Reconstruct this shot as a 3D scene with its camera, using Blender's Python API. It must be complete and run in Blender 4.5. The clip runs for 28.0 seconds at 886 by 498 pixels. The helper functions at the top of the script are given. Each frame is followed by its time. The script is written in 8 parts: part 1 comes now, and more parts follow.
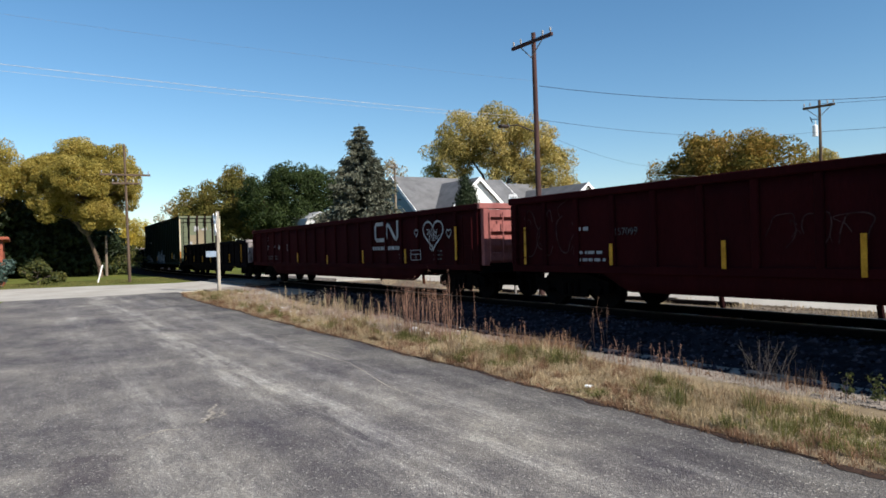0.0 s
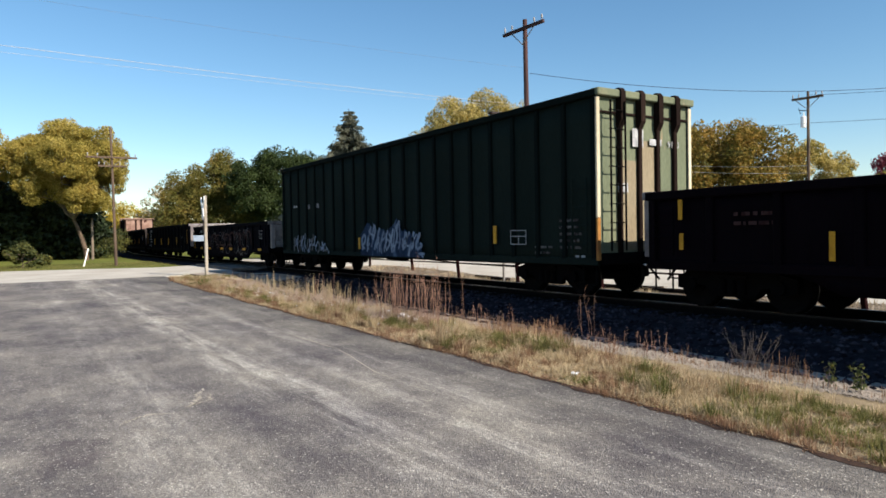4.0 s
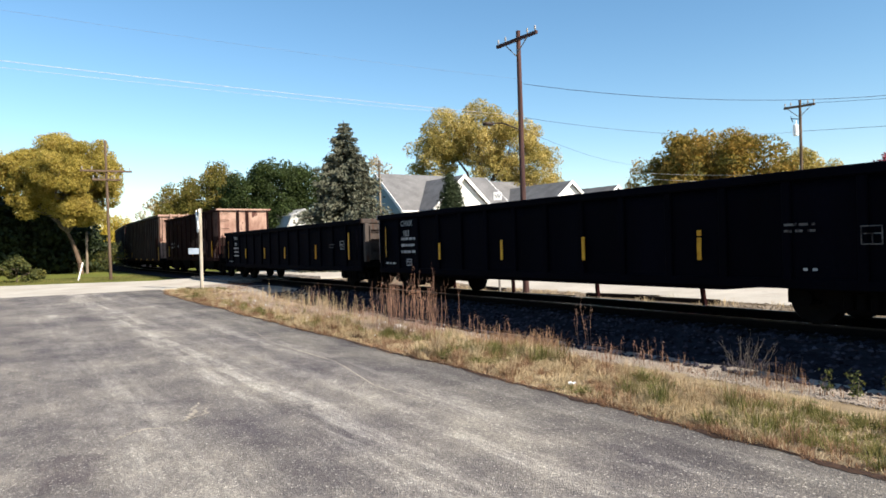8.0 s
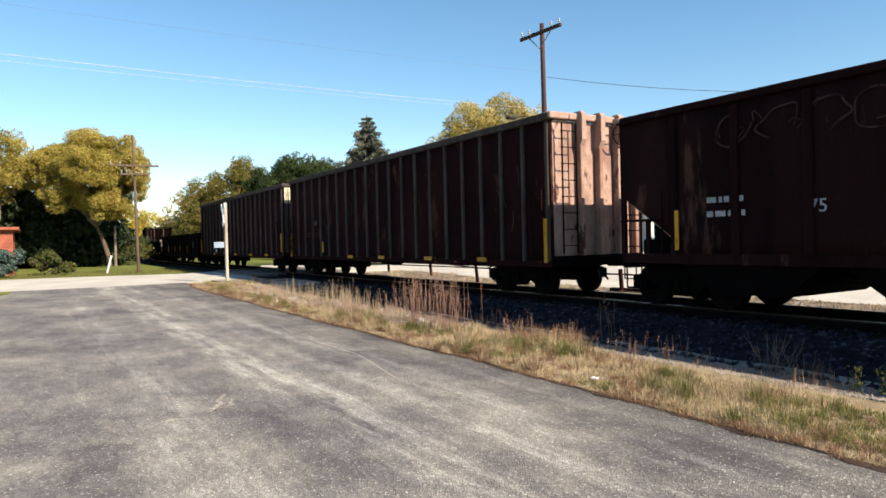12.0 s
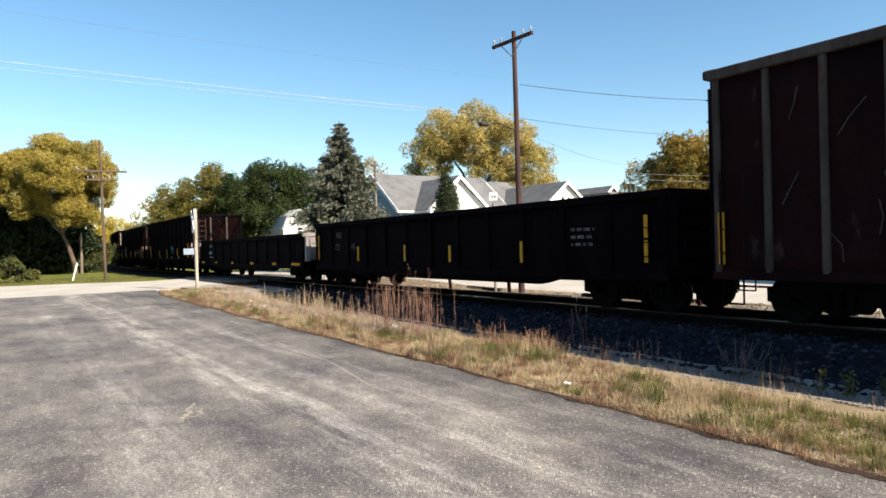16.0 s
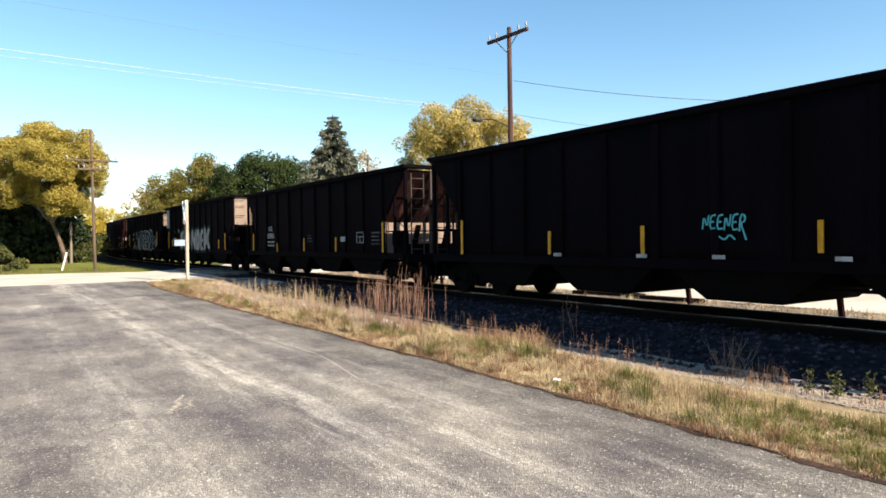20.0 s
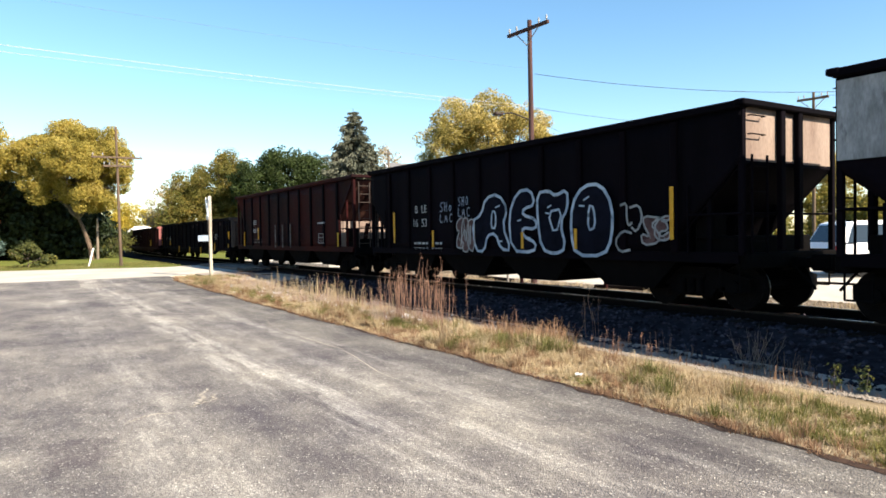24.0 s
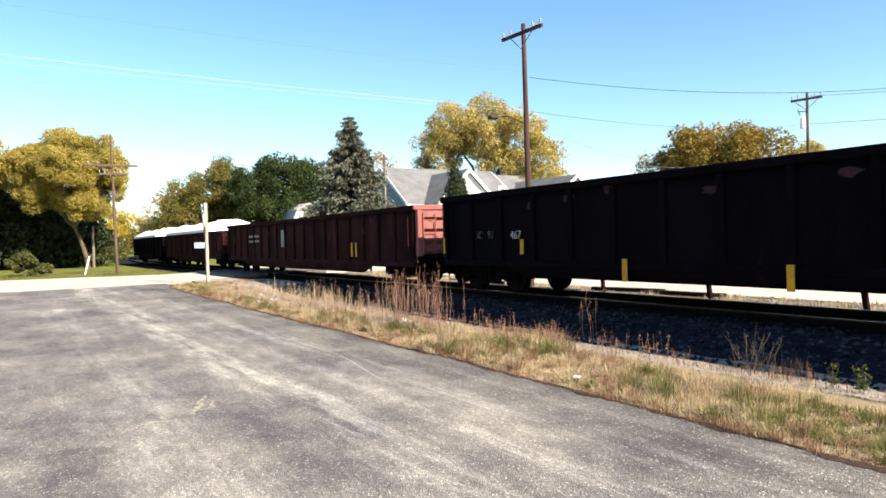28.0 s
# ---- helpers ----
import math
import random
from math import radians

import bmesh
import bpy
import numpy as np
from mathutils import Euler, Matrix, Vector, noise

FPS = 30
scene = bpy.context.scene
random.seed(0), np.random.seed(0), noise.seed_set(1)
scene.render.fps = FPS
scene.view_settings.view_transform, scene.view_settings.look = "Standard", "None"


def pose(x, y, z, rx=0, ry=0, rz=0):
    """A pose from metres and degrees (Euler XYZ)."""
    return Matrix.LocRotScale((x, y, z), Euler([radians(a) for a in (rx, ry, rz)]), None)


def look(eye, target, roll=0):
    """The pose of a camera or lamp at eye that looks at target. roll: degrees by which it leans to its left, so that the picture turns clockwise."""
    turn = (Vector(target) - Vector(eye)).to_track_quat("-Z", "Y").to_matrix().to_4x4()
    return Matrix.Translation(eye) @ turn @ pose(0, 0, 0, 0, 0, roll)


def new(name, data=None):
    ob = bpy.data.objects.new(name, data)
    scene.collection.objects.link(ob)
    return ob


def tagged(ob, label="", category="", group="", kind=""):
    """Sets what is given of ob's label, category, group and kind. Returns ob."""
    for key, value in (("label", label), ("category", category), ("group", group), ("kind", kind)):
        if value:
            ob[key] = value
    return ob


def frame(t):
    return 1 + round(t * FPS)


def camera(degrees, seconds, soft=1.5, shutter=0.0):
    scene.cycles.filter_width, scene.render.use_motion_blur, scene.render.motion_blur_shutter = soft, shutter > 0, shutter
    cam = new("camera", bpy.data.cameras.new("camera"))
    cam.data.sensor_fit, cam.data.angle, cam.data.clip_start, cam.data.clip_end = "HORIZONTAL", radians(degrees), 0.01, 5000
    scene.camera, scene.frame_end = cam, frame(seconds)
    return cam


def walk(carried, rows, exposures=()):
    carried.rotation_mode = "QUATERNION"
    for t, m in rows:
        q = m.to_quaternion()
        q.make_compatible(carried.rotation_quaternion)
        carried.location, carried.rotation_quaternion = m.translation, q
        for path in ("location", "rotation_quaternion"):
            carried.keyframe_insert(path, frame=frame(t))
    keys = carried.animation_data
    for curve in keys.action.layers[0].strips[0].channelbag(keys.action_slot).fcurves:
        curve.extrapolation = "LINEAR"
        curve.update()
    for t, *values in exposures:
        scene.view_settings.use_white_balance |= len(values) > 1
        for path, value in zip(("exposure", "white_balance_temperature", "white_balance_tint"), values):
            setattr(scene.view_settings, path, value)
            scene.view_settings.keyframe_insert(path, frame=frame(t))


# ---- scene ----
cam = camera(66.0, 28.0, 1.65)

EXPOSURES = [(0, 0.62), (2, 0.57), (3, 0.62), (4.5, 0.98), (6.5, 1.15), (8, 1.15), (10, 1.12), (11, 1.08), (14, 1.47), (15, 1.4), (16, 1.2), (18, 1.12), (19, 1.1), (20, 1.46), (21, 1.47), (24, 1.55), (27, 1.55), (28, 1.57)]
# hand-held from one standing place; only the aim sways
AIM = [
    (0, 89.93, 1.58, 58.22), (0.5, 89.06, 1.45, 57.82), (1, 88.63, 1.48, 57.40), (1.5, 87.71, 1.09, 58.00),
    (2, 88.32, 0.83, 58.51), (2.5, 88.38, 0.79, 58.48), (3, 87.61, 0.78, 57.80), (3.5, 88.26, 0.70, 57.03),
    (4, 88.80, 0.98, 57.29), (4.5, 89.22, 1.33, 57.00), (6.5, 89.49, 0.91, 56.35), (7, 89.95, 0.78, 57.23),
    (7.5, 90.07, 1.20, 57.60), (8, 89.69, 1.49, 56.92), (8.5, 90.00, 1.18, 57.70), (9, 90.01, 1.02, 58.37),
    (9.5, 89.78, 1.42, 58.09), (10, 89.46, 1.36, 57.87), (10.5, 89.58, 1.17, 58.17), (11, 89.35, 1.18, 58.54),
    (11.5, 89.34, 1.35, 58.82), (13.5, 88.93, 1.51, 58.76), (14, 89.89, 1.68, 58.33), (14.5, 90.58, 1.77, 58.83),
    (15, 90.15, 1.69, 58.56), (15.5, 90.60, 1.58, 57.64), (16, 89.71, 1.49, 56.56), (16.5, 89.71, 1.42, 56.59),
    (17, 89.13, 0.89, 56.45), (17.5, 89.10, 0.90, 56.94), (18, 89.35, 1.16, 56.47), (18.5, 89.04, 1.19, 57.34),
    (19, 89.24, 1.13, 56.13), (19.5, 89.66, 0.74, 55.74), (20, 89.29, 0.62, 55.89), (20.5, 89.66, 0.86, 55.89),
    (21, 89.65, 1.02, 55.94), (21.5, 89.69, 1.65, 55.91), (23.5, 89.06, 0.96, 57.11), (24, 88.85, 0.86, 57.63),
    (24.5, 88.57, 0.98, 57.53), (25, 88.33, 1.03, 57.41), (25.5, 88.06, 0.99, 57.65), (26, 88.66, 0.95, 58.02),
    (26.5, 89.14, 0.77, 57.62), (27, 89.69, 1.32, 56.90), (27.5, 89.11, 1.45, 57.36), (28, 89.19, 1.55, 57.35),
]
# the clip's camera warms its picture a little as it goes on
WARMTH = [(0, 6150), (3, 6380), (7, 6600), (11, 6800), (15, 6750), (18, 6900), (21, 7100), (24, 6850), (28, 6850)]
walk(cam, [(t, pose(0, 0, 1.6, a, b, c)) for t, a, b, c in AIM],
     [(t, e, float(np.interp(t, [w[0] for w in WARMTH], [w[1] for w in WARMTH])), 10) for t, e in EXPOSURES])

# ---- sky and sun ----
SUN_AZ, SUN_EL = radians(70.0), radians(36.0)
world = bpy.data.worlds.new("sky")
scene.world = world
world.use_nodes = True
wn = world.node_tree
sky = wn.nodes.new("ShaderNodeTexSky")
sky.sky_type, sky.sun_disc = "NISHITA", False
sky.sun_elevation, sky.sun_rotation = SUN_EL, SUN_AZ
sky.altitude, sky.air_density, sky.dust_density, sky.ozone_density = 250, 1.0, 0.3, 1.6
tone = wn.nodes.new("ShaderNodeHueSaturation")
tone.inputs["Saturation"].default_value, tone.inputs["Hue"].default_value = 1.2, 0.494
wn.links.new(sky.outputs[0], tone.inputs["Color"])
wn.links.new(tone.outputs[0], wn.nodes["Background"].inputs[0])
wn.nodes["Background"].inputs[1].default_value = 0.085
sun = new("sun", bpy.data.lights.new("sun", "SUN"))
sun.data.energy, sun.data.angle, sun.data.color = 5.0, radians(0.5), (1.0, 0.90, 0.76)
sun_dir = Vector((math.sin(SUN_AZ) * math.cos(SUN_EL), math.cos(SUN_AZ) * math.cos(SUN_EL), math.sin(SUN_EL)))
sun.matrix_world = look((0, 0, 60), Vector((0, 0, 60)) - sun_dir)


# ---- materials ----
def mat(name, base, alt=None, rough=0.8, metal=0.0, scale=2.0, fine=40.0, bump=0.2, spots=None, spot_scale=6.0,
        spot_cut=0.58, streak=1.0, island=False, vary=0.0, spec=0.12):
    """A weathered surface: two-scale colour mix, optional patches with a shape of their own, and fine relief."""
    m = bpy.data.materials.new(name)
    m.use_nodes = True
    t = m.node_tree
    n, k = t.nodes, t.links
    p = n["Principled BSDF"]
    p.inputs["Roughness"].default_value, p.inputs["Metallic"].default_value = rough, metal
    p.inputs["Specular IOR Level"].default_value = spec
    tc, mp = n.new("ShaderNodeTexCoord"), n.new("ShaderNodeMapping")
    k.new(tc.outputs["Object"], mp.inputs[0])
    mp.inputs["Scale"].default_value = (1, 1, 1 / streak)
    info = n.new("ShaderNodeObjectInfo")
    sh = n.new("ShaderNodeVectorMath")
    sh.operation = "MULTIPLY_ADD"
    k.new(info.outputs["Random"], sh.inputs[0])
    sh.inputs[1].default_value = (37, 53, 29)
    k.new(mp.outputs[0], sh.inputs[2])
    a, b = n.new("ShaderNodeTexNoise"), n.new("ShaderNodeTexNoise")
    a.inputs["Scale"].default_value, b.inputs["Scale"].default_value = scale, fine
    a.inputs["Detail"].default_value, b.inputs["Detail"].default_value = 5, 3
    a.inputs["Roughness"].default_value = 0.6
    for q in (a, b):
        k.new(sh.outputs[0], q.inputs[0])
    alt = alt or tuple(c * 0.6 for c in base)
    r = n.new("ShaderNodeValToRGB")
    r.color_ramp.elements[0].position, r.color_ramp.elements[1].position = 0.36, 0.66
    r.color_ramp.elements[0].color, r.color_ramp.elements[1].color = (*alt, 1), (*base, 1)
    k.new(a.outputs[0], r.inputs[0])
    col = r.outputs[0]
    g = n.new("ShaderNodeMix")
    g.data_type, g.blend_type = "RGBA", "OVERLAY"
    g.inputs[0].default_value = 0.35
    k.new(col, g.inputs[6])
    k.new(b.outputs[0], g.inputs[7])
    col = g.outputs[2]
    if spots:
        s = n.new("ShaderNodeTexNoise")
        s.inputs["Scale"].default_value, s.inputs["Detail"].default_value, s.inputs["Roughness"].default_value = spot_scale, 6, 0.65
        k.new(sh.outputs[0], s.inputs[0])
        sr = n.new("ShaderNodeValToRGB")
        sr.color_ramp.elements[0].position, sr.color_ramp.elements[1].position = spot_cut, spot_cut + 0.06
        k.new(s.outputs[0], sr.inputs[0])
        x = n.new("ShaderNodeMix")
        x.data_type = "RGBA"
        k.new(sr.outputs[0], x.inputs[0])
        k.new(col, x.inputs[6])
        x.inputs[7].default_value = (*spots, 1)
        col = x.outputs[2]
    if island or vary:
        h = n.new("ShaderNodeHueSaturation")
        if island:
            src = n.new("ShaderNodeNewGeometry").outputs["Random Per Island"]
        else:
            src = info.outputs["Random"]
        mr = n.new("ShaderNodeMapRange")
        mr.inputs["To Min"].default_value, mr.inputs["To Max"].default_value = 1 - max(vary, 0.01), 1 + max(vary, 0.01)
        k.new(src, mr.inputs[0])
        k.new(mr.outputs[0], h.inputs["Value"])
        k.new(col, h.inputs["Color"])
        col = h.outputs[0]
    k.new(col, p.inputs["Base Color"])
    if bump:
        u = n.new("ShaderNodeBump")
        u.inputs["Strength"].default_value, u.inputs["Distance"].default_value = bump, 0.02
        k.new(b.outputs[0], u.inputs["Height"])
        k.new(u.outputs[0], p.inputs["Normal"])
    return m


def leaf_mat(name, colours, trans=0.35, rough=0.6, blotch=0.5):
    """Foliage: each leaf takes one of the colours; some light passes through."""
    m = bpy.data.materials.new(name)
    m.use_nodes = True
    n, k = m.node_tree.nodes, m.node_tree.links
    p = n["Principled BSDF"]
    p.inputs["Roughness"].default_value = rough
    p.inputs["Specular IOR Level"].default_value = 0.2
    g, r = n.new("ShaderNodeNewGeometry"), n.new("ShaderNodeValToRGB")
    e = r.color_ramp.elements
    e[0].color, e[0].position = (*colours[0], 1), 0.0
    e[1].color, e[1].position = (*colours[-1], 1), 1.0
    for i, c in enumerate(colours[1:-1], 1):
        e.new(i / (len(colours) - 1)).color = (*c, 1)
    tc, w = n.new("ShaderNodeTexCoord"), n.new("ShaderNodeTexNoise")
    w.inputs["Scale"].default_value, w.inputs["Detail"].default_value = 0.45, 3
    k.new(tc.outputs["Object"], w.inputs[0])
    ad = n.new("ShaderNodeMath")
    ad.operation = "MULTIPLY_ADD"
    ad.inputs[1].default_value = 0.5
    k.new(g.outputs["Random Per Island"], ad.inputs[0])
    mr = n.new("ShaderNodeMapRange")
    mr.inputs["From Min"].default_value, mr.inputs["From Max"].default_value = 0.3, 0.7
    mr.inputs["To Min"].default_value, mr.inputs["To Max"].default_value = (0.5 - blotch) / 2, (0.5 + blotch) / 2
    k.new(w.outputs[0], mr.inputs[0])
    k.new(mr.outputs[0], ad.inputs[2])
    k.new(ad.outputs[0], r.inputs[0])
    k.new(r.outputs[0], p.inputs["Base Color"])
    tr, mx = n.new("ShaderNodeBsdfTranslucent"), n.new("ShaderNodeMixShader")
    mx.inputs[0].default_value = trans
    k.new(r.outputs[0], tr.inputs[0])
    k.new(p.outputs[0], mx.inputs[1])
    k.new(tr.outputs[0], mx.inputs[2])
    k.new(mx.outputs[0], n["Material Output"].inputs[0])
    return m


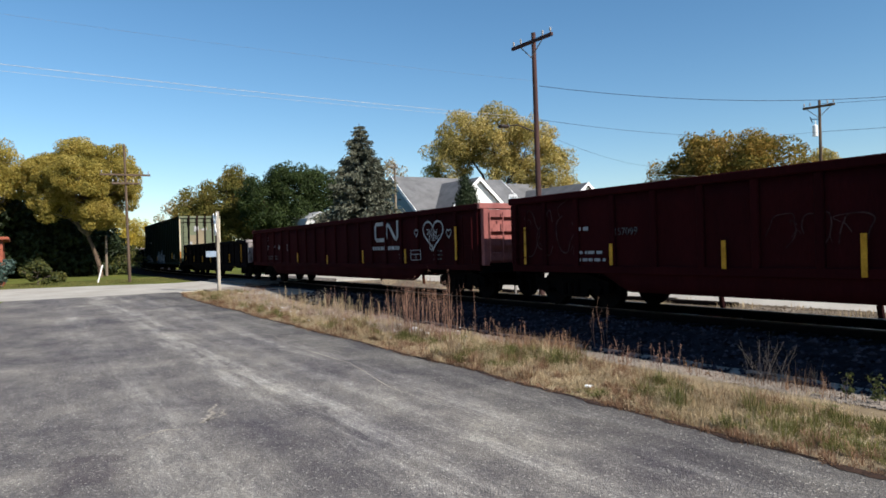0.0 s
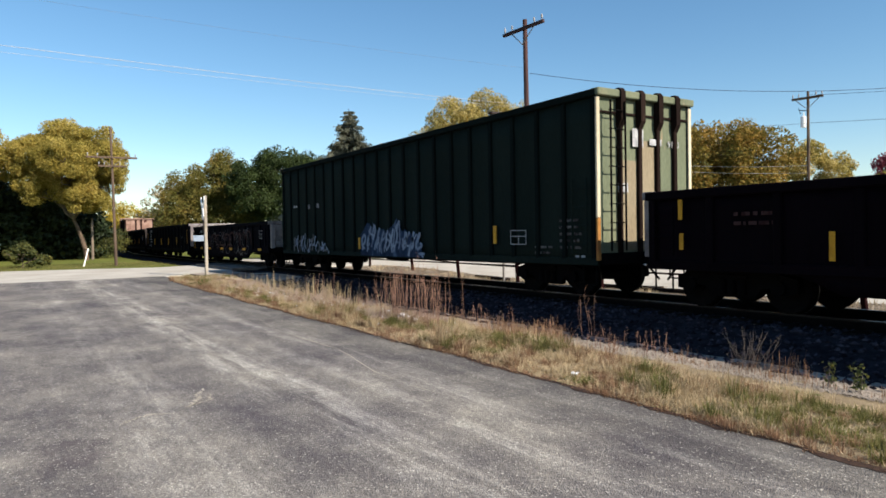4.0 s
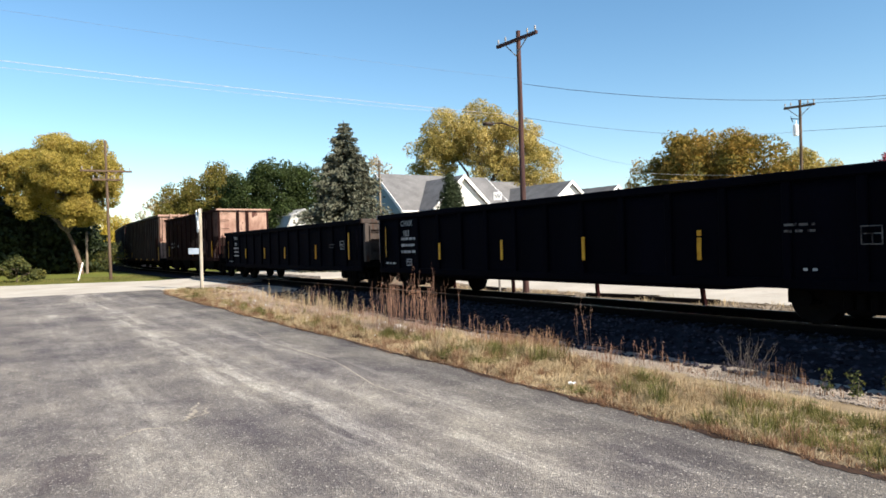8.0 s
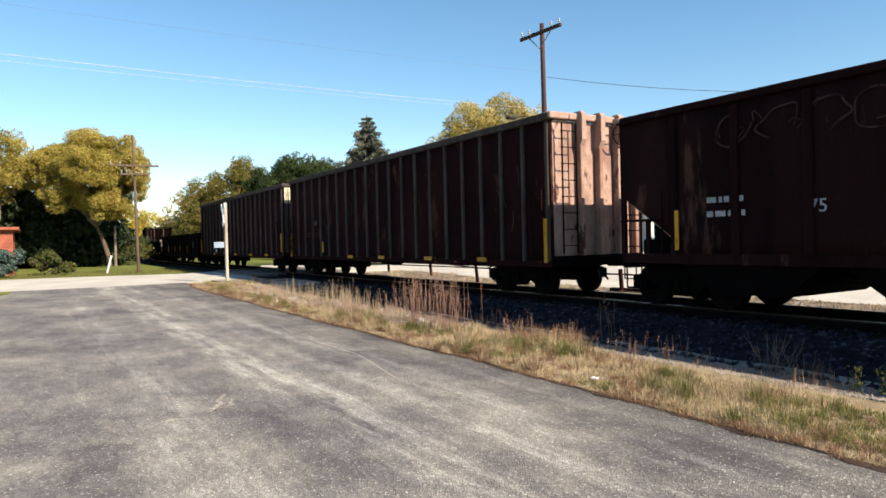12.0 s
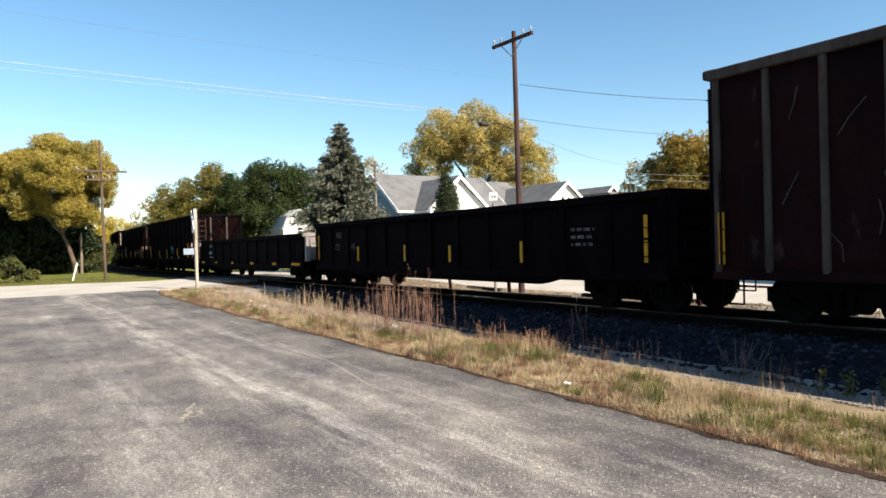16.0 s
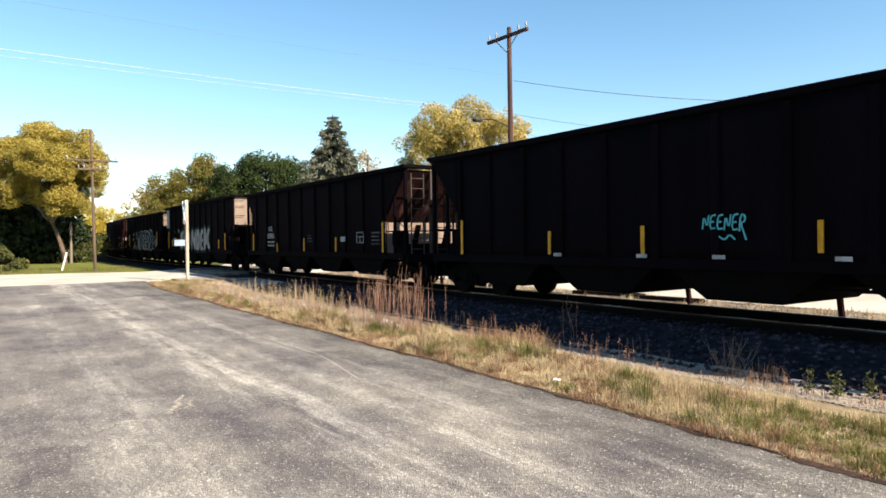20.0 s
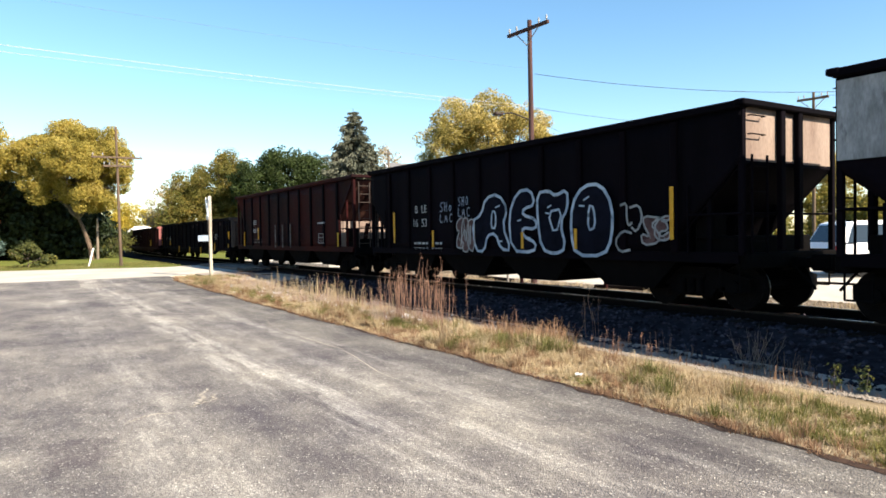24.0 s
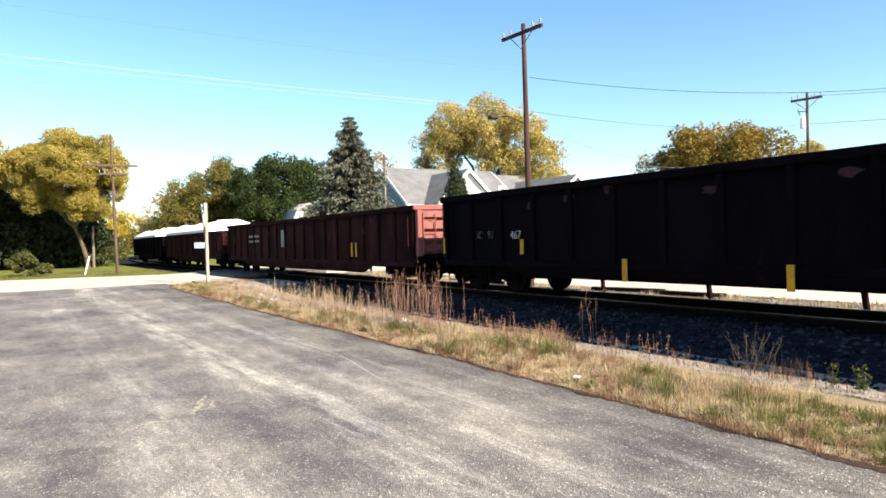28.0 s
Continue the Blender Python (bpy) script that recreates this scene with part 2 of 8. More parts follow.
M = dict(
    grass=mat("lawn", (0.14, 0.155, 0.032), (0.085, 0.10, 0.022), 0.95, scale=0.6, fine=30, bump=0.5, spots=(0.2, 0.16, 0.06), spot_scale=0.8, spot_cut=0.6),
    verge=mat("dry_soil", (0.27, 0.215, 0.14), (0.14, 0.105, 0.065), 0.95, scale=1.5, fine=40, bump=0.6, spots=(0.10, 0.11, 0.03), spot_scale=1.2),
    gravel=mat("gravel", (0.36, 0.31, 0.265), (0.21, 0.18, 0.15), 0.95, scale=1.2, fine=55, bump=0.9, spots=(0.20, 0.15, 0.10), spot_scale=1.0, spot_cut=0.62),
    dusty=mat("dusty_gravel", (0.27, 0.225, 0.175), (0.13, 0.10, 0.072), 0.95, scale=1.6, fine=40, bump=0.9, spots=(0.10, 0.075, 0.05), spot_scale=2.2, spot_cut=0.58),
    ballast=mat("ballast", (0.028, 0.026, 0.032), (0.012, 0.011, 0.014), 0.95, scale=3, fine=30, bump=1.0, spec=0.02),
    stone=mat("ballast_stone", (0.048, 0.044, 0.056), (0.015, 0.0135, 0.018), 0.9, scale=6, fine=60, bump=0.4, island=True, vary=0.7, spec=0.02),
    concrete=mat("concrete", (0.46, 0.43, 0.38), (0.36, 0.33, 0.285), 0.9, scale=0.5, fine=50, bump=0.2, spots=(0.36, 0.33, 0.29), spot_scale=0.9, spot_cut=0.63),
    rail=mat("rail_steel", (0.006, 0.005, 0.0048), (0.004, 0.0034, 0.0033), 0.8, 0.0, scale=8, spec=0.02),
    railtop=mat("rail_head", (0.02, 0.019, 0.019), (0.012, 0.011, 0.011), 0.35, 0.8, scale=12, bump=0.05),
    tie=mat("tie_wood", (0.022, 0.017, 0.015), (0.012, 0.010, 0.009), 0.95, scale=5, streak=1, bump=0.6, vary=0.3, spec=0.02),
    maroon=mat("maroon_paint", (0.030, 0.0045, 0.0055), (0.019, 0.003, 0.004), 0.8, scale=0.8, streak=5, spots=(0.06, 0.022, 0.014), spot_scale=1.5, spot_cut=0.66, spec=0.03),
    black=mat("black_paint", (0.0040, 0.0022, 0.0040), (0.0020, 0.0012, 0.0020), 0.8, scale=0.9, streak=5, spots=(0.02, 0.012, 0.010), spot_scale=1.6, spot_cut=0.68, spec=0.03),
    navyblack=mat("blue_black_paint", (0.0014, 0.0015, 0.0042), (0.0008, 0.0008, 0.0022), 0.8, scale=0.9, streak=5, spots=(0.006, 0.004, 0.006), spot_scale=1.6, spot_cut=0.7, spec=0.03),
    sooty=mat("sooty_paint", (0.0040, 0.0028, 0.0048), (0.0020, 0.0016, 0.0026), 0.8, scale=0.9, streak=5, spots=(0.014, 0.008, 0.009), spot_scale=1.4, spot_cut=0.69, spec=0.03),
    green=mat("green_paint", (0.0128, 0.0195, 0.0165), (0.0085, 0.0135, 0.0115), 0.8, scale=0.7, streak=5, spots=(0.05, 0.045, 0.03), spot_scale=1.3, spot_cut=0.70, spec=0.03),
    green_rib=mat("dark_green_paint", (0.0058, 0.0095, 0.0085), (0.0035, 0.006, 0.0055), 0.8, scale=0.9, streak=5, spots=(0.02, 0.02, 0.016), spot_scale=2.0, spot_cut=0.70, spec=0.03),
    # pale green end: sunlight put into the colour, with worn patches of its own
    green_end=mat("sunlit_green_paint", (0.165, 0.178, 0.118), (0.105, 0.122, 0.08), 0.6, scale=0.9, streak=4, spots=(0.26, 0.20, 0.13), spot_scale=1.1, spot_cut=0.60, spec=0.03),
    tan_end=mat("rust_washed_paint", (0.24, 0.20, 0.135), (0.16, 0.125, 0.085), 0.7, scale=1.1, streak=5, spots=(0.10, 0.075, 0.05), spot_scale=2.4, spot_cut=0.62, spec=0.03),
    # rust-spotted post colour, darkened to stand in for shade
    dark_post=mat("shaded_rusty_post", (0.020, 0.012, 0.010), (0.011, 0.007, 0.006), 0.85, scale=3, streak=4, spots=(0.07, 0.045, 0.03), spot_scale=3, spot_cut=0.68, spec=0.03),
    orange_rust=mat("orange_rust", (0.34, 0.17, 0.045), (0.22, 0.09, 0.03), 0.85, scale=3, streak=3, spots=(0.08, 0.035, 0.02), spot_scale=4, spot_cut=0.55),
    cream=mat("cream_edge", (0.62, 0.56, 0.42), (0.45, 0.38, 0.27), 0.6, scale=2, streak=3, spots=(0.16, 0.08, 0.04), spot_scale=3, spot_cut=0.60),
    rust=mat("rusty_paint", (0.020, 0.0082, 0.0078), (0.009, 0.0042, 0.0045), 0.8, scale=1.0, streak=4, spots=(0.06, 0.030, 0.024), spot_scale=1.2, spot_cut=0.6, spec=0.03),
    plum=mat("plum_dark_paint", (0.020, 0.0068, 0.0078), (0.0085, 0.0034, 0.0042), 0.8, scale=0.8, streak=2.5, spots=(0.034, 0.020, 0.019), spot_scale=1.5, spot_cut=0.64, spec=0.03),
    rustbrown=mat("brown_rust", (0.024, 0.0075, 0.0075), (0.010, 0.004, 0.0045), 0.85, scale=0.8, streak=2.5, spots=(0.07, 0.028, 0.016), spot_scale=1.3, spot_cut=0.6, spec=0.03),
    post=mat("grey_brown_post", (0.072, 0.060, 0.055), (0.040, 0.032, 0.029), 0.7, scale=3, streak=4, spots=(0.06, 0.03, 0.02), spot_scale=5, spec=0.03),
    brick_red=mat("worn_red_paint", (0.038, 0.012, 0.012), (0.013, 0.0055, 0.0062), 0.75, scale=1.3, streak=5, spots=(0.10, 0.056, 0.050), spot_scale=1.7, spot_cut=0.66, spec=0.03),
    redblack=mat("red_over_black", (0.032, 0.005, 0.0045), (0.006, 0.005, 0.006), 0.65, scale=0.35, streak=1.5, spots=(0.02, 0.012, 0.012), spot_scale=1.2, spot_cut=0.66, spec=0.03),
    # rust-mottled end colour, paled to carry the sunlight on it
    pale_rust=mat("sunlit_rusty_end", (0.42, 0.29, 0.235), (0.20, 0.115, 0.09), 0.85, scale=1.6, streak=2, spots=(0.08, 0.036, 0.030), spot_scale=1.6, spot_cut=0.56),
    chalk=mat("thin_grey_spray", (0.20, 0.20, 0.21), (0.06, 0.06, 0.065), 0.7, scale=5, spots=(0.012, 0.010, 0.012), spot_scale=5, spot_cut=0.55),
    # lighter red for the ends: the sunlight on them is put into the colour
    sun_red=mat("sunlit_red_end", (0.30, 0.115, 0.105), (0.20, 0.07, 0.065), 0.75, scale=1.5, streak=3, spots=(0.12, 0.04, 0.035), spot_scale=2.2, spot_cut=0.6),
    # pale grey that paints sunlight onto the ends of black wagons
    sun_grey=mat("sunlit_grey_end", (0.27, 0.245, 0.24), (0.14, 0.12, 0.118), 0.75, scale=1.8, streak=2, spots=(0.05, 0.035, 0.032), spot_scale=2.4, spot_cut=0.58),
    rust_stain=mat("stained_bare_sheet", (0.082, 0.048, 0.042), (0.032, 0.017, 0.015), 0.85, scale=2.2, streak=1.5, spots=(0.028, 0.012, 0.011), spot_scale=2.2, spot_cut=0.52),
    # pale tone standing in for sun on the ends of dark hoppers
    pale=mat("sunlit_pale_end", (0.26, 0.20, 0.165), (0.16, 0.115, 0.095), 0.7, scale=1.3, streak=3, spots=(0.20, 0.12, 0.08), spot_scale=2.0, spot_cut=0.66),
    under=mat("grimy_steel", (0.004, 0.0036, 0.0037), (0.0026, 0.0023, 0.0024), 0.85, scale=4, bump=0.3, spec=0.03),
    wheel=mat("wheel_steel", (0.007, 0.006, 0.006), (0.004, 0.0036, 0.0036), 0.8, 0.1, scale=6, spec=0.03),
    grey=mat("galvanised", (0.24, 0.225, 0.215), (0.16, 0.15, 0.14), 0.6, 0.3, scale=6),
    yellow=mat("yellow_reflector", (0.60, 0.30, 0.025), (0.42, 0.20, 0.015), 0.45, scale=5, spots=(0.30, 0.17, 0.03), spot_scale=6, spot_cut=0.66),
    white=mat("white_stencil", (0.40, 0.40, 0.41), (0.22, 0.22, 0.23), 0.6, scale=5, spots=(0.12, 0.09, 0.09), spot_scale=9, spot_cut=0.64),
    faint=mat("worn_faint_stencil", (0.13, 0.125, 0.125), (0.05, 0.045, 0.045), 0.7, scale=4, spots=(0.02, 0.015, 0.015), spot_scale=7, spot_cut=0.5),
    silver=mat("silver_spray", (0.30, 0.305, 0.315), (0.15, 0.155, 0.16), 0.5, scale=3.5, streak=3, spots=(0.13, 0.13, 0.135), spot_scale=3, spot_cut=0.62),
    blue_wash=mat("thin_blue_spray", (0.030, 0.050, 0.095), (0.012, 0.020, 0.042), 0.7, scale=2.5, streak=4, spots=(0.075, 0.11, 0.17), spot_scale=5, spot_cut=0.58, spec=0.03),
    ice=mat("worn_pale_spray", (0.29, 0.335, 0.41), (0.14, 0.17, 0.235), 0.7, scale=3, streak=3, spots=(0.06, 0.08, 0.12), spot_scale=5, spot_cut=0.61, spec=0.03),
    bluespray=mat("pale_blue_spray", (0.38, 0.45, 0.54), (0.20, 0.26, 0.34), 0.6, scale=3.5, spots=(0.10, 0.13, 0.16), spot_scale=3, spot_cut=0.6),
    navy=mat("dark_fill_spray", (0.006, 0.007, 0.014), (0.003, 0.0035, 0.007), 0.8, scale=3, spec=0.03),
    teal=mat("teal_spray", (0.08, 0.42, 0.45), (0.05, 0.30, 0.33), 0.6, scale=4),
    teal_dim=mat("dark_teal_spray", (0.012, 0.05, 0.048), (0.008, 0.03, 0.03), 0.7, scale=4),
    dim=mat("dull_spray", (0.055, 0.028, 0.027), (0.022, 0.009, 0.009), 0.8, scale=3, spots=(0.02, 0.006, 0.006), spot_scale=4, spot_cut=0.5),
    pink=mat("pink_spray", (0.11, 0.065, 0.062), (0.05, 0.026, 0.026), 0.8, scale=2.5, spots=(0.03, 0.012, 0.012), spot_scale=3.5, spot_cut=0.55),
    tarp=mat("white_tarpaulin", (0.88, 0.87, 0.86), (0.78, 0.77, 0.76), 0.5, scale=2, fine=15, bump=0.3),
    pole=mat("creosoted_wood", (0.085, 0.046, 0.042), (0.048, 0.028, 0.027), 0.9, scale=6, streak=12, bump=0.6),
    brownpole=mat("brown_weathered_wood", (0.13, 0.092, 0.065), (0.075, 0.053, 0.04), 0.9, scale=6, streak=12, bump=0.6),
    oldpole=mat("weathered_wood", (0.21, 0.17, 0.13), (0.13, 0.105, 0.085), 0.9, scale=6, streak=12, bump=0.6),
    glass_ins=mat("porcelain", (0.34, 0.33, 0.33), (0.25, 0.25, 0.25), 0.2, scale=6, bump=0),
    wire=mat("wire_dark", (0.03, 0.03, 0.033), (0.02, 0.02, 0.022), 0.6, scale=6, bump=0),
    wire_thin=mat("wire_grey", (0.16, 0.17, 0.19), (0.10, 0.11, 0.12), 0.6, scale=1.2, bump=0),
    wire_pale=mat("wire_aluminium", (0.5, 0.49, 0.47), (0.4, 0.39, 0.37), 0.6, 0.0, scale=6, bump=0),
    bark=mat("bark", (0.14, 0.11, 0.085), (0.07, 0.055, 0.042), 0.95, scale=4, streak=4, bump=0.8),
    palebark=mat("pale_bark", (0.42, 0.38, 0.32), (0.26, 0.23, 0.19), 0.95, scale=4, streak=4, bump=0.8),
    siding_blue=mat("blue_grey_siding", (0.26, 0.36, 0.40), (0.21, 0.30, 0.34), 0.7, scale=0.6),
    siding_white=mat("white_siding", (0.80, 0.80, 0.79), (0.72, 0.72, 0.71), 0.6, scale=0.6),
    siding_grey=mat("grey_siding", (0.50, 0.50, 0.50), (0.42, 0.42, 0.42), 0.7, scale=0.6),
    shingle=mat("grey_shingles", (0.165, 0.165, 0.17), (0.115, 0.115, 0.12), 0.9, scale=1.0, fine=14, bump=0.7),
    trim=mat("white_trim", (0.82, 0.82, 0.82), (0.74, 0.74, 0.74), 0.5, scale=2),
    metalroof=mat("pale_metal_roof", (0.42, 0.42, 0.42), (0.32, 0.32, 0.32), 0.5, scale=1),
    brickwall=mat("red_brick", (0.34, 0.10, 0.06), (0.22, 0.07, 0.045), 0.9, scale=2, fine=20),
    signwhite=mat("sign_white", (0.82, 0.82, 0.82), (0.75, 0.75, 0.75), 0.5, scale=3),
    signblue=mat("sign_blue", (0.36, 0.42, 0.50), (0.26, 0.32, 0.40), 0.5, scale=9),
    signred=mat("sign_red", (0.45, 0.05, 0.04), (0.35, 0.04, 0.03), 0.5, scale=3),
    tyre=mat("tyre_rubber", (0.02, 0.02, 0.02), (0.015, 0.015, 0.015), 0.9, scale=6),
    carwhite=mat("white_car_paint", (0.82, 0.83, 0.85), (0.78, 0.79, 0.81), 0.2, scale=1, bump=0, spec=0.5),
    carred=mat("red_car_paint", (0.42, 0.03, 0.03), (0.36, 0.025, 0.025), 0.2, scale=1, bump=0, spec=0.5),
    dryweed=mat("dry_stalk", (0.33, 0.205, 0.15), (0.20, 0.115, 0.085), 0.9, scale=3, bump=0, island=True, vary=0.4),
    twig=mat("dead_twig", (0.20, 0.17, 0.15), (0.11, 0.09, 0.08), 0.9, scale=3, bump=0),
    litter=mat("white_litter", (0.82, 0.82, 0.83), (0.7, 0.7, 0.71), 0.6, scale=9),
)
glass = bpy.data.materials.new("window_glass")
glass.use_nodes = True
gp = glass.node_tree.nodes["Principled BSDF"]
gp.inputs["Base Color"].default_value, gp.inputs["Roughness"].default_value = (0.02, 0.03, 0.04, 1), 0.05
M["glass"] = glass


def asphalt():
    """Old parking-lot asphalt: pale worn streaks along the lot, dark sealed patches, fine stone grain."""
    m = bpy.data.materials.new("asphalt")
    m.use_nodes = True
    n, k = m.node_tree.nodes, m.node_tree.links
    p = n["Principled BSDF"]
    p.inputs["Roughness"].default_value, p.inputs["Specular IOR Level"].default_value = 0.85, 0.3
    tc = n.new("ShaderNodeTexCoord")

    def layer(scale, sx, sy, detail, turn=0.0, rough=0.6):
        mp, w = n.new("ShaderNodeMapping"), n.new("ShaderNodeTexNoise")
        mp.inputs["Scale"].default_value, mp.inputs["Rotation"].default_value = (sx, sy, 1), (0, 0, radians(turn))
        w.inputs["Scale"].default_value, w.inputs["Detail"].default_value, w.inputs["Roughness"].default_value = scale, detail, rough
        k.new(tc.outputs["Object"], mp.inputs[0])
        k.new(mp.outputs[0], w.inputs[0])
        return w.outputs[0]

    def ramp(src, a, b, ca, cb):
        r = n.new("ShaderNodeValToRGB")
        r.color_ramp.elements[0].position, r.color_ramp.elements[1].position = a, b
        r.color_ramp.elements[0].color, r.color_ramp.elements[1].color = (*ca, 1), (*cb, 1)
        k.new(src, r.inputs[0])
        return r.outputs[0]

    def mix(kind, f, a, b):
        x = n.new("ShaderNodeMix")
        x.data_type, x.blend_type = "RGBA", kind
        x.inputs[0].default_value = f
        k.new(a, x.inputs[6])
        k.new(b, x.inputs[7])
        return x.outputs[2]

    broad = ramp(layer(0.6, 0.7, 1.0, 7, 10, 0.62), 0.36, 0.66, (0.090, 0.081, 0.088), (0.245, 0.229, 0.205))
    blot = ramp(layer(1.3, 0.8, 1.0, 10, 30, 0.74), 0.34, 0.64, (0.55, 0.53, 0.57), (1.22, 1.2, 1.15))
    col = mix("MULTIPLY", 0.9, broad, blot)

    def math_(kind, a, b):
        q = n.new("ShaderNodeMath")
        q.operation = kind
        for i, v in enumerate((a, b)):
            if isinstance(v, (int, float)):
                q.inputs[i].default_value = v
            else:
                k.new(v, q.inputs[i])
        return q.outputs[0]

    # worn pale wheel tracks run along the lot beside the verge, each with torn edges
    sep = n.new("ShaderNodeSeparateXYZ")
    k.new(tc.outputs["Object"], sep.inputs[0])
    wander = math_("MULTIPLY", math_("SUBTRACT", layer(0.9, 0.35, 1.0, 5, 0, 0.6), 0.5), 0.9)
    yw = math_("ADD", sep.outputs["Y"], wander)
    tracks = None
    for y0, w, power in ((2.5, 0.55, 1.0), (3.25, 0.30, 0.45), (3.9, 0.40, 0.6), (1.15, 0.7, 0.45), (4.55, 0.2, 0.35)):
        mr = n.new("ShaderNodeMapRange")
        mr.interpolation_type = "SMOOTHSTEP"
        mr.inputs["From Min"].default_value, mr.inputs["From Max"].default_value = w, 0.0
        mr.inputs["To Min"].default_value, mr.inputs["To Max"].default_value = 0.0, power
        k.new(math_("ABSOLUTE", math_("SUBTRACT", yw, y0), 0), mr.inputs[0])
        tracks = mr.outputs[0] if tracks is None else math_("MAXIMUM", tracks, mr.outputs[0])
    streak = ramp(layer(3.0, 0.07, 1.0, 10, 0, 0.76), 0.42, 0.62, (0.0, 0.0, 0.0), (0.40, 0.385, 0.345))
    torn = ramp(layer(2.6, 0.35, 1.0, 9, 5, 0.78), 0.40, 0.58, (0.08, 0.08, 0.08), (1, 1, 1))
    streak = mix("MULTIPLY", 1.0, streak, torn)
    streak = mix("MULTIPLY", 1.0, streak, tracks)
    col = mix("ADD", 0.9, col, streak)
    # thinner pale scuffs everywhere along the lot
    scuff = ramp(layer(4.2, 0.06, 1.0, 10, 2, 0.8), 0.56, 0.68, (0, 0, 0), (0.13, 0.125, 0.11))
    col = mix("ADD", 0.8, col, mix("MULTIPLY", 1.0, scuff, torn))
    # a darker sealed strip beside the verge
    strip = n.new("ShaderNodeMapRange")
    strip.interpolation_type = "SMOOTHSTEP"
    strip.inputs["From Min"].default_value, strip.inputs["From Max"].default_value = 3.5, 4.6
    strip.inputs["To Min"].default_value, strip.inputs["To Max"].default_value = 1.0, 0.72
    k.new(yw, strip.inputs[0])
    col = mix("MULTIPLY", 1.0, col, strip.outputs[0])
    # an old dark sealed patch with a ragged outline
    spot, wob = n.new("ShaderNodeVectorMath"), n.new("ShaderNodeMath")
    spot.operation, wob.operation = "DISTANCE", "MULTIPLY_ADD"
    flat = n.new("ShaderNodeMapping")
    flat.inputs["Scale"].default_value = (0.62, 1.0, 1.0)
    k.new(tc.outputs["Object"], flat.inputs[0])
    k.new(flat.outputs[0], spot.inputs[0])
    spot.inputs[1].default_value = (-5.7 * 0.62, 0.35, 0.0)
    k.new(layer(1.6, 1, 1, 8, 0, 0.7), wob.inputs[0])
    wob.inputs[1].default_value = 1.3
    k.new(spot.outputs["Value"], wob.inputs[2])
    sealed = ramp(wob.outputs[0], 0.80, 1.9, (0.60, 0.57, 0.62), (1, 1, 1))
    col = mix("MULTIPLY", 1.0, col, sealed)
    mottle = ramp(layer(5.5, 0.55, 1.0, 9, 12, 0.78), 0.36, 0.62, (0.66, 0.64, 0.67), (1.2, 1.2, 1.17))
    col = mix("MULTIPLY", 0.75, col, mottle)
    grain = ramp(layer(30, 1, 1, 6, 0, 0.8), 0.38, 0.64, (0.55, 0.55, 0.56), (1.5, 1.5, 1.46))
    col = mix("MULTIPLY", 0.9, col, grain)
    v = n.new("ShaderNodeTexVoronoi")
    v.inputs["Scale"].default_value = 85
    k.new(tc.outputs["Object"], v.inputs[0])
    chip = ramp(v.outputs["Color"], 0.83, 0.90, (0, 0, 0), (0.36, 0.345, 0.30))
    col = mix("ADD", 0.7, col, chip)
    k.new(col, p.inputs["Base Color"])
    u = n.new("ShaderNodeBump")
    u.inputs["Strength"].default_value, u.inputs["Distance"].default_value = 0.7, 0.012
    k.new(v.outputs["Distance"], u.inputs["Height"])
    k.new(u.outputs[0], p.inputs["Normal"])
    return m


M["asphalt"] = asphalt()


# ---- building helpers ----
def thing(name, label, category, group="", kind="", at=None):
    e = new(name)
    e.empty_display_size = 0.3
    if at is not None:
        e.matrix_basis = at
    return tagged(e, label, category, group, kind)


def mesh_of(bm, name):
    d = bpy.data.meshes.new(name)
    bm.to_mesh(d)
    bm.free()
    return d


def put(name, data, material, parent, label="", at=None):
    """Links mesh data as one part under a thing or a part."""
    if material is not None and not data.materials:
        data.materials.append(material)
    o = new(name, data)
    o.parent = parent
    if at is not None:
        o.matrix_basis = at
    if label:
        o["label"] = label
    return o


def part(name, bm, material, parent, label="", at=None):
    return put(name, mesh_of(bm, name), material, parent, label, at)


def box(bm, x0, x1, y0, y1, z0, z1, bev=0.0):
    r = bmesh.ops.create_cube(bm, size=1.0)
    bmesh.ops.scale(bm, vec=(x1 - x0, y1 - y0, z1 - z0), verts=r["verts"])
    bmesh.ops.translate(bm, vec=((x0 + x1) / 2, (y0 + y1) / 2, (z0 + z1) / 2), verts=r["verts"])
    if bev:
        ed = list({e for v in r["verts"] for e in v.link_edges})
        bmesh.ops.bevel(bm, geom=ed, offset=bev, segments=1, affect="EDGES")
    return bm


def boxes(*args, bev=0.0):
    bm = bmesh.new()
    for a in args:
        box(bm, *a, bev=bev)
    return bm


def rod(bm, a, b, r0, r1=None, n=8):
    """A straight round bar from a to b."""
    a, b = Vector(a), Vector(b)
    d = b - a
    m = Matrix.Translation((a + b) / 2) @ d.to_track_quat("Z", "Y").to_matrix().to_4x4()
    bmesh.ops.create_cone(bm, cap_ends=True, segments=n, radius1=r0, radius2=r0 if r1 is None else r1, depth=d.length, matrix=m)
    return bm


def rods(pairs, r, n=6):
    bm = bmesh.new()
    for a, b in pairs:
        rod(bm, a, b, r, n=n)
    return bm


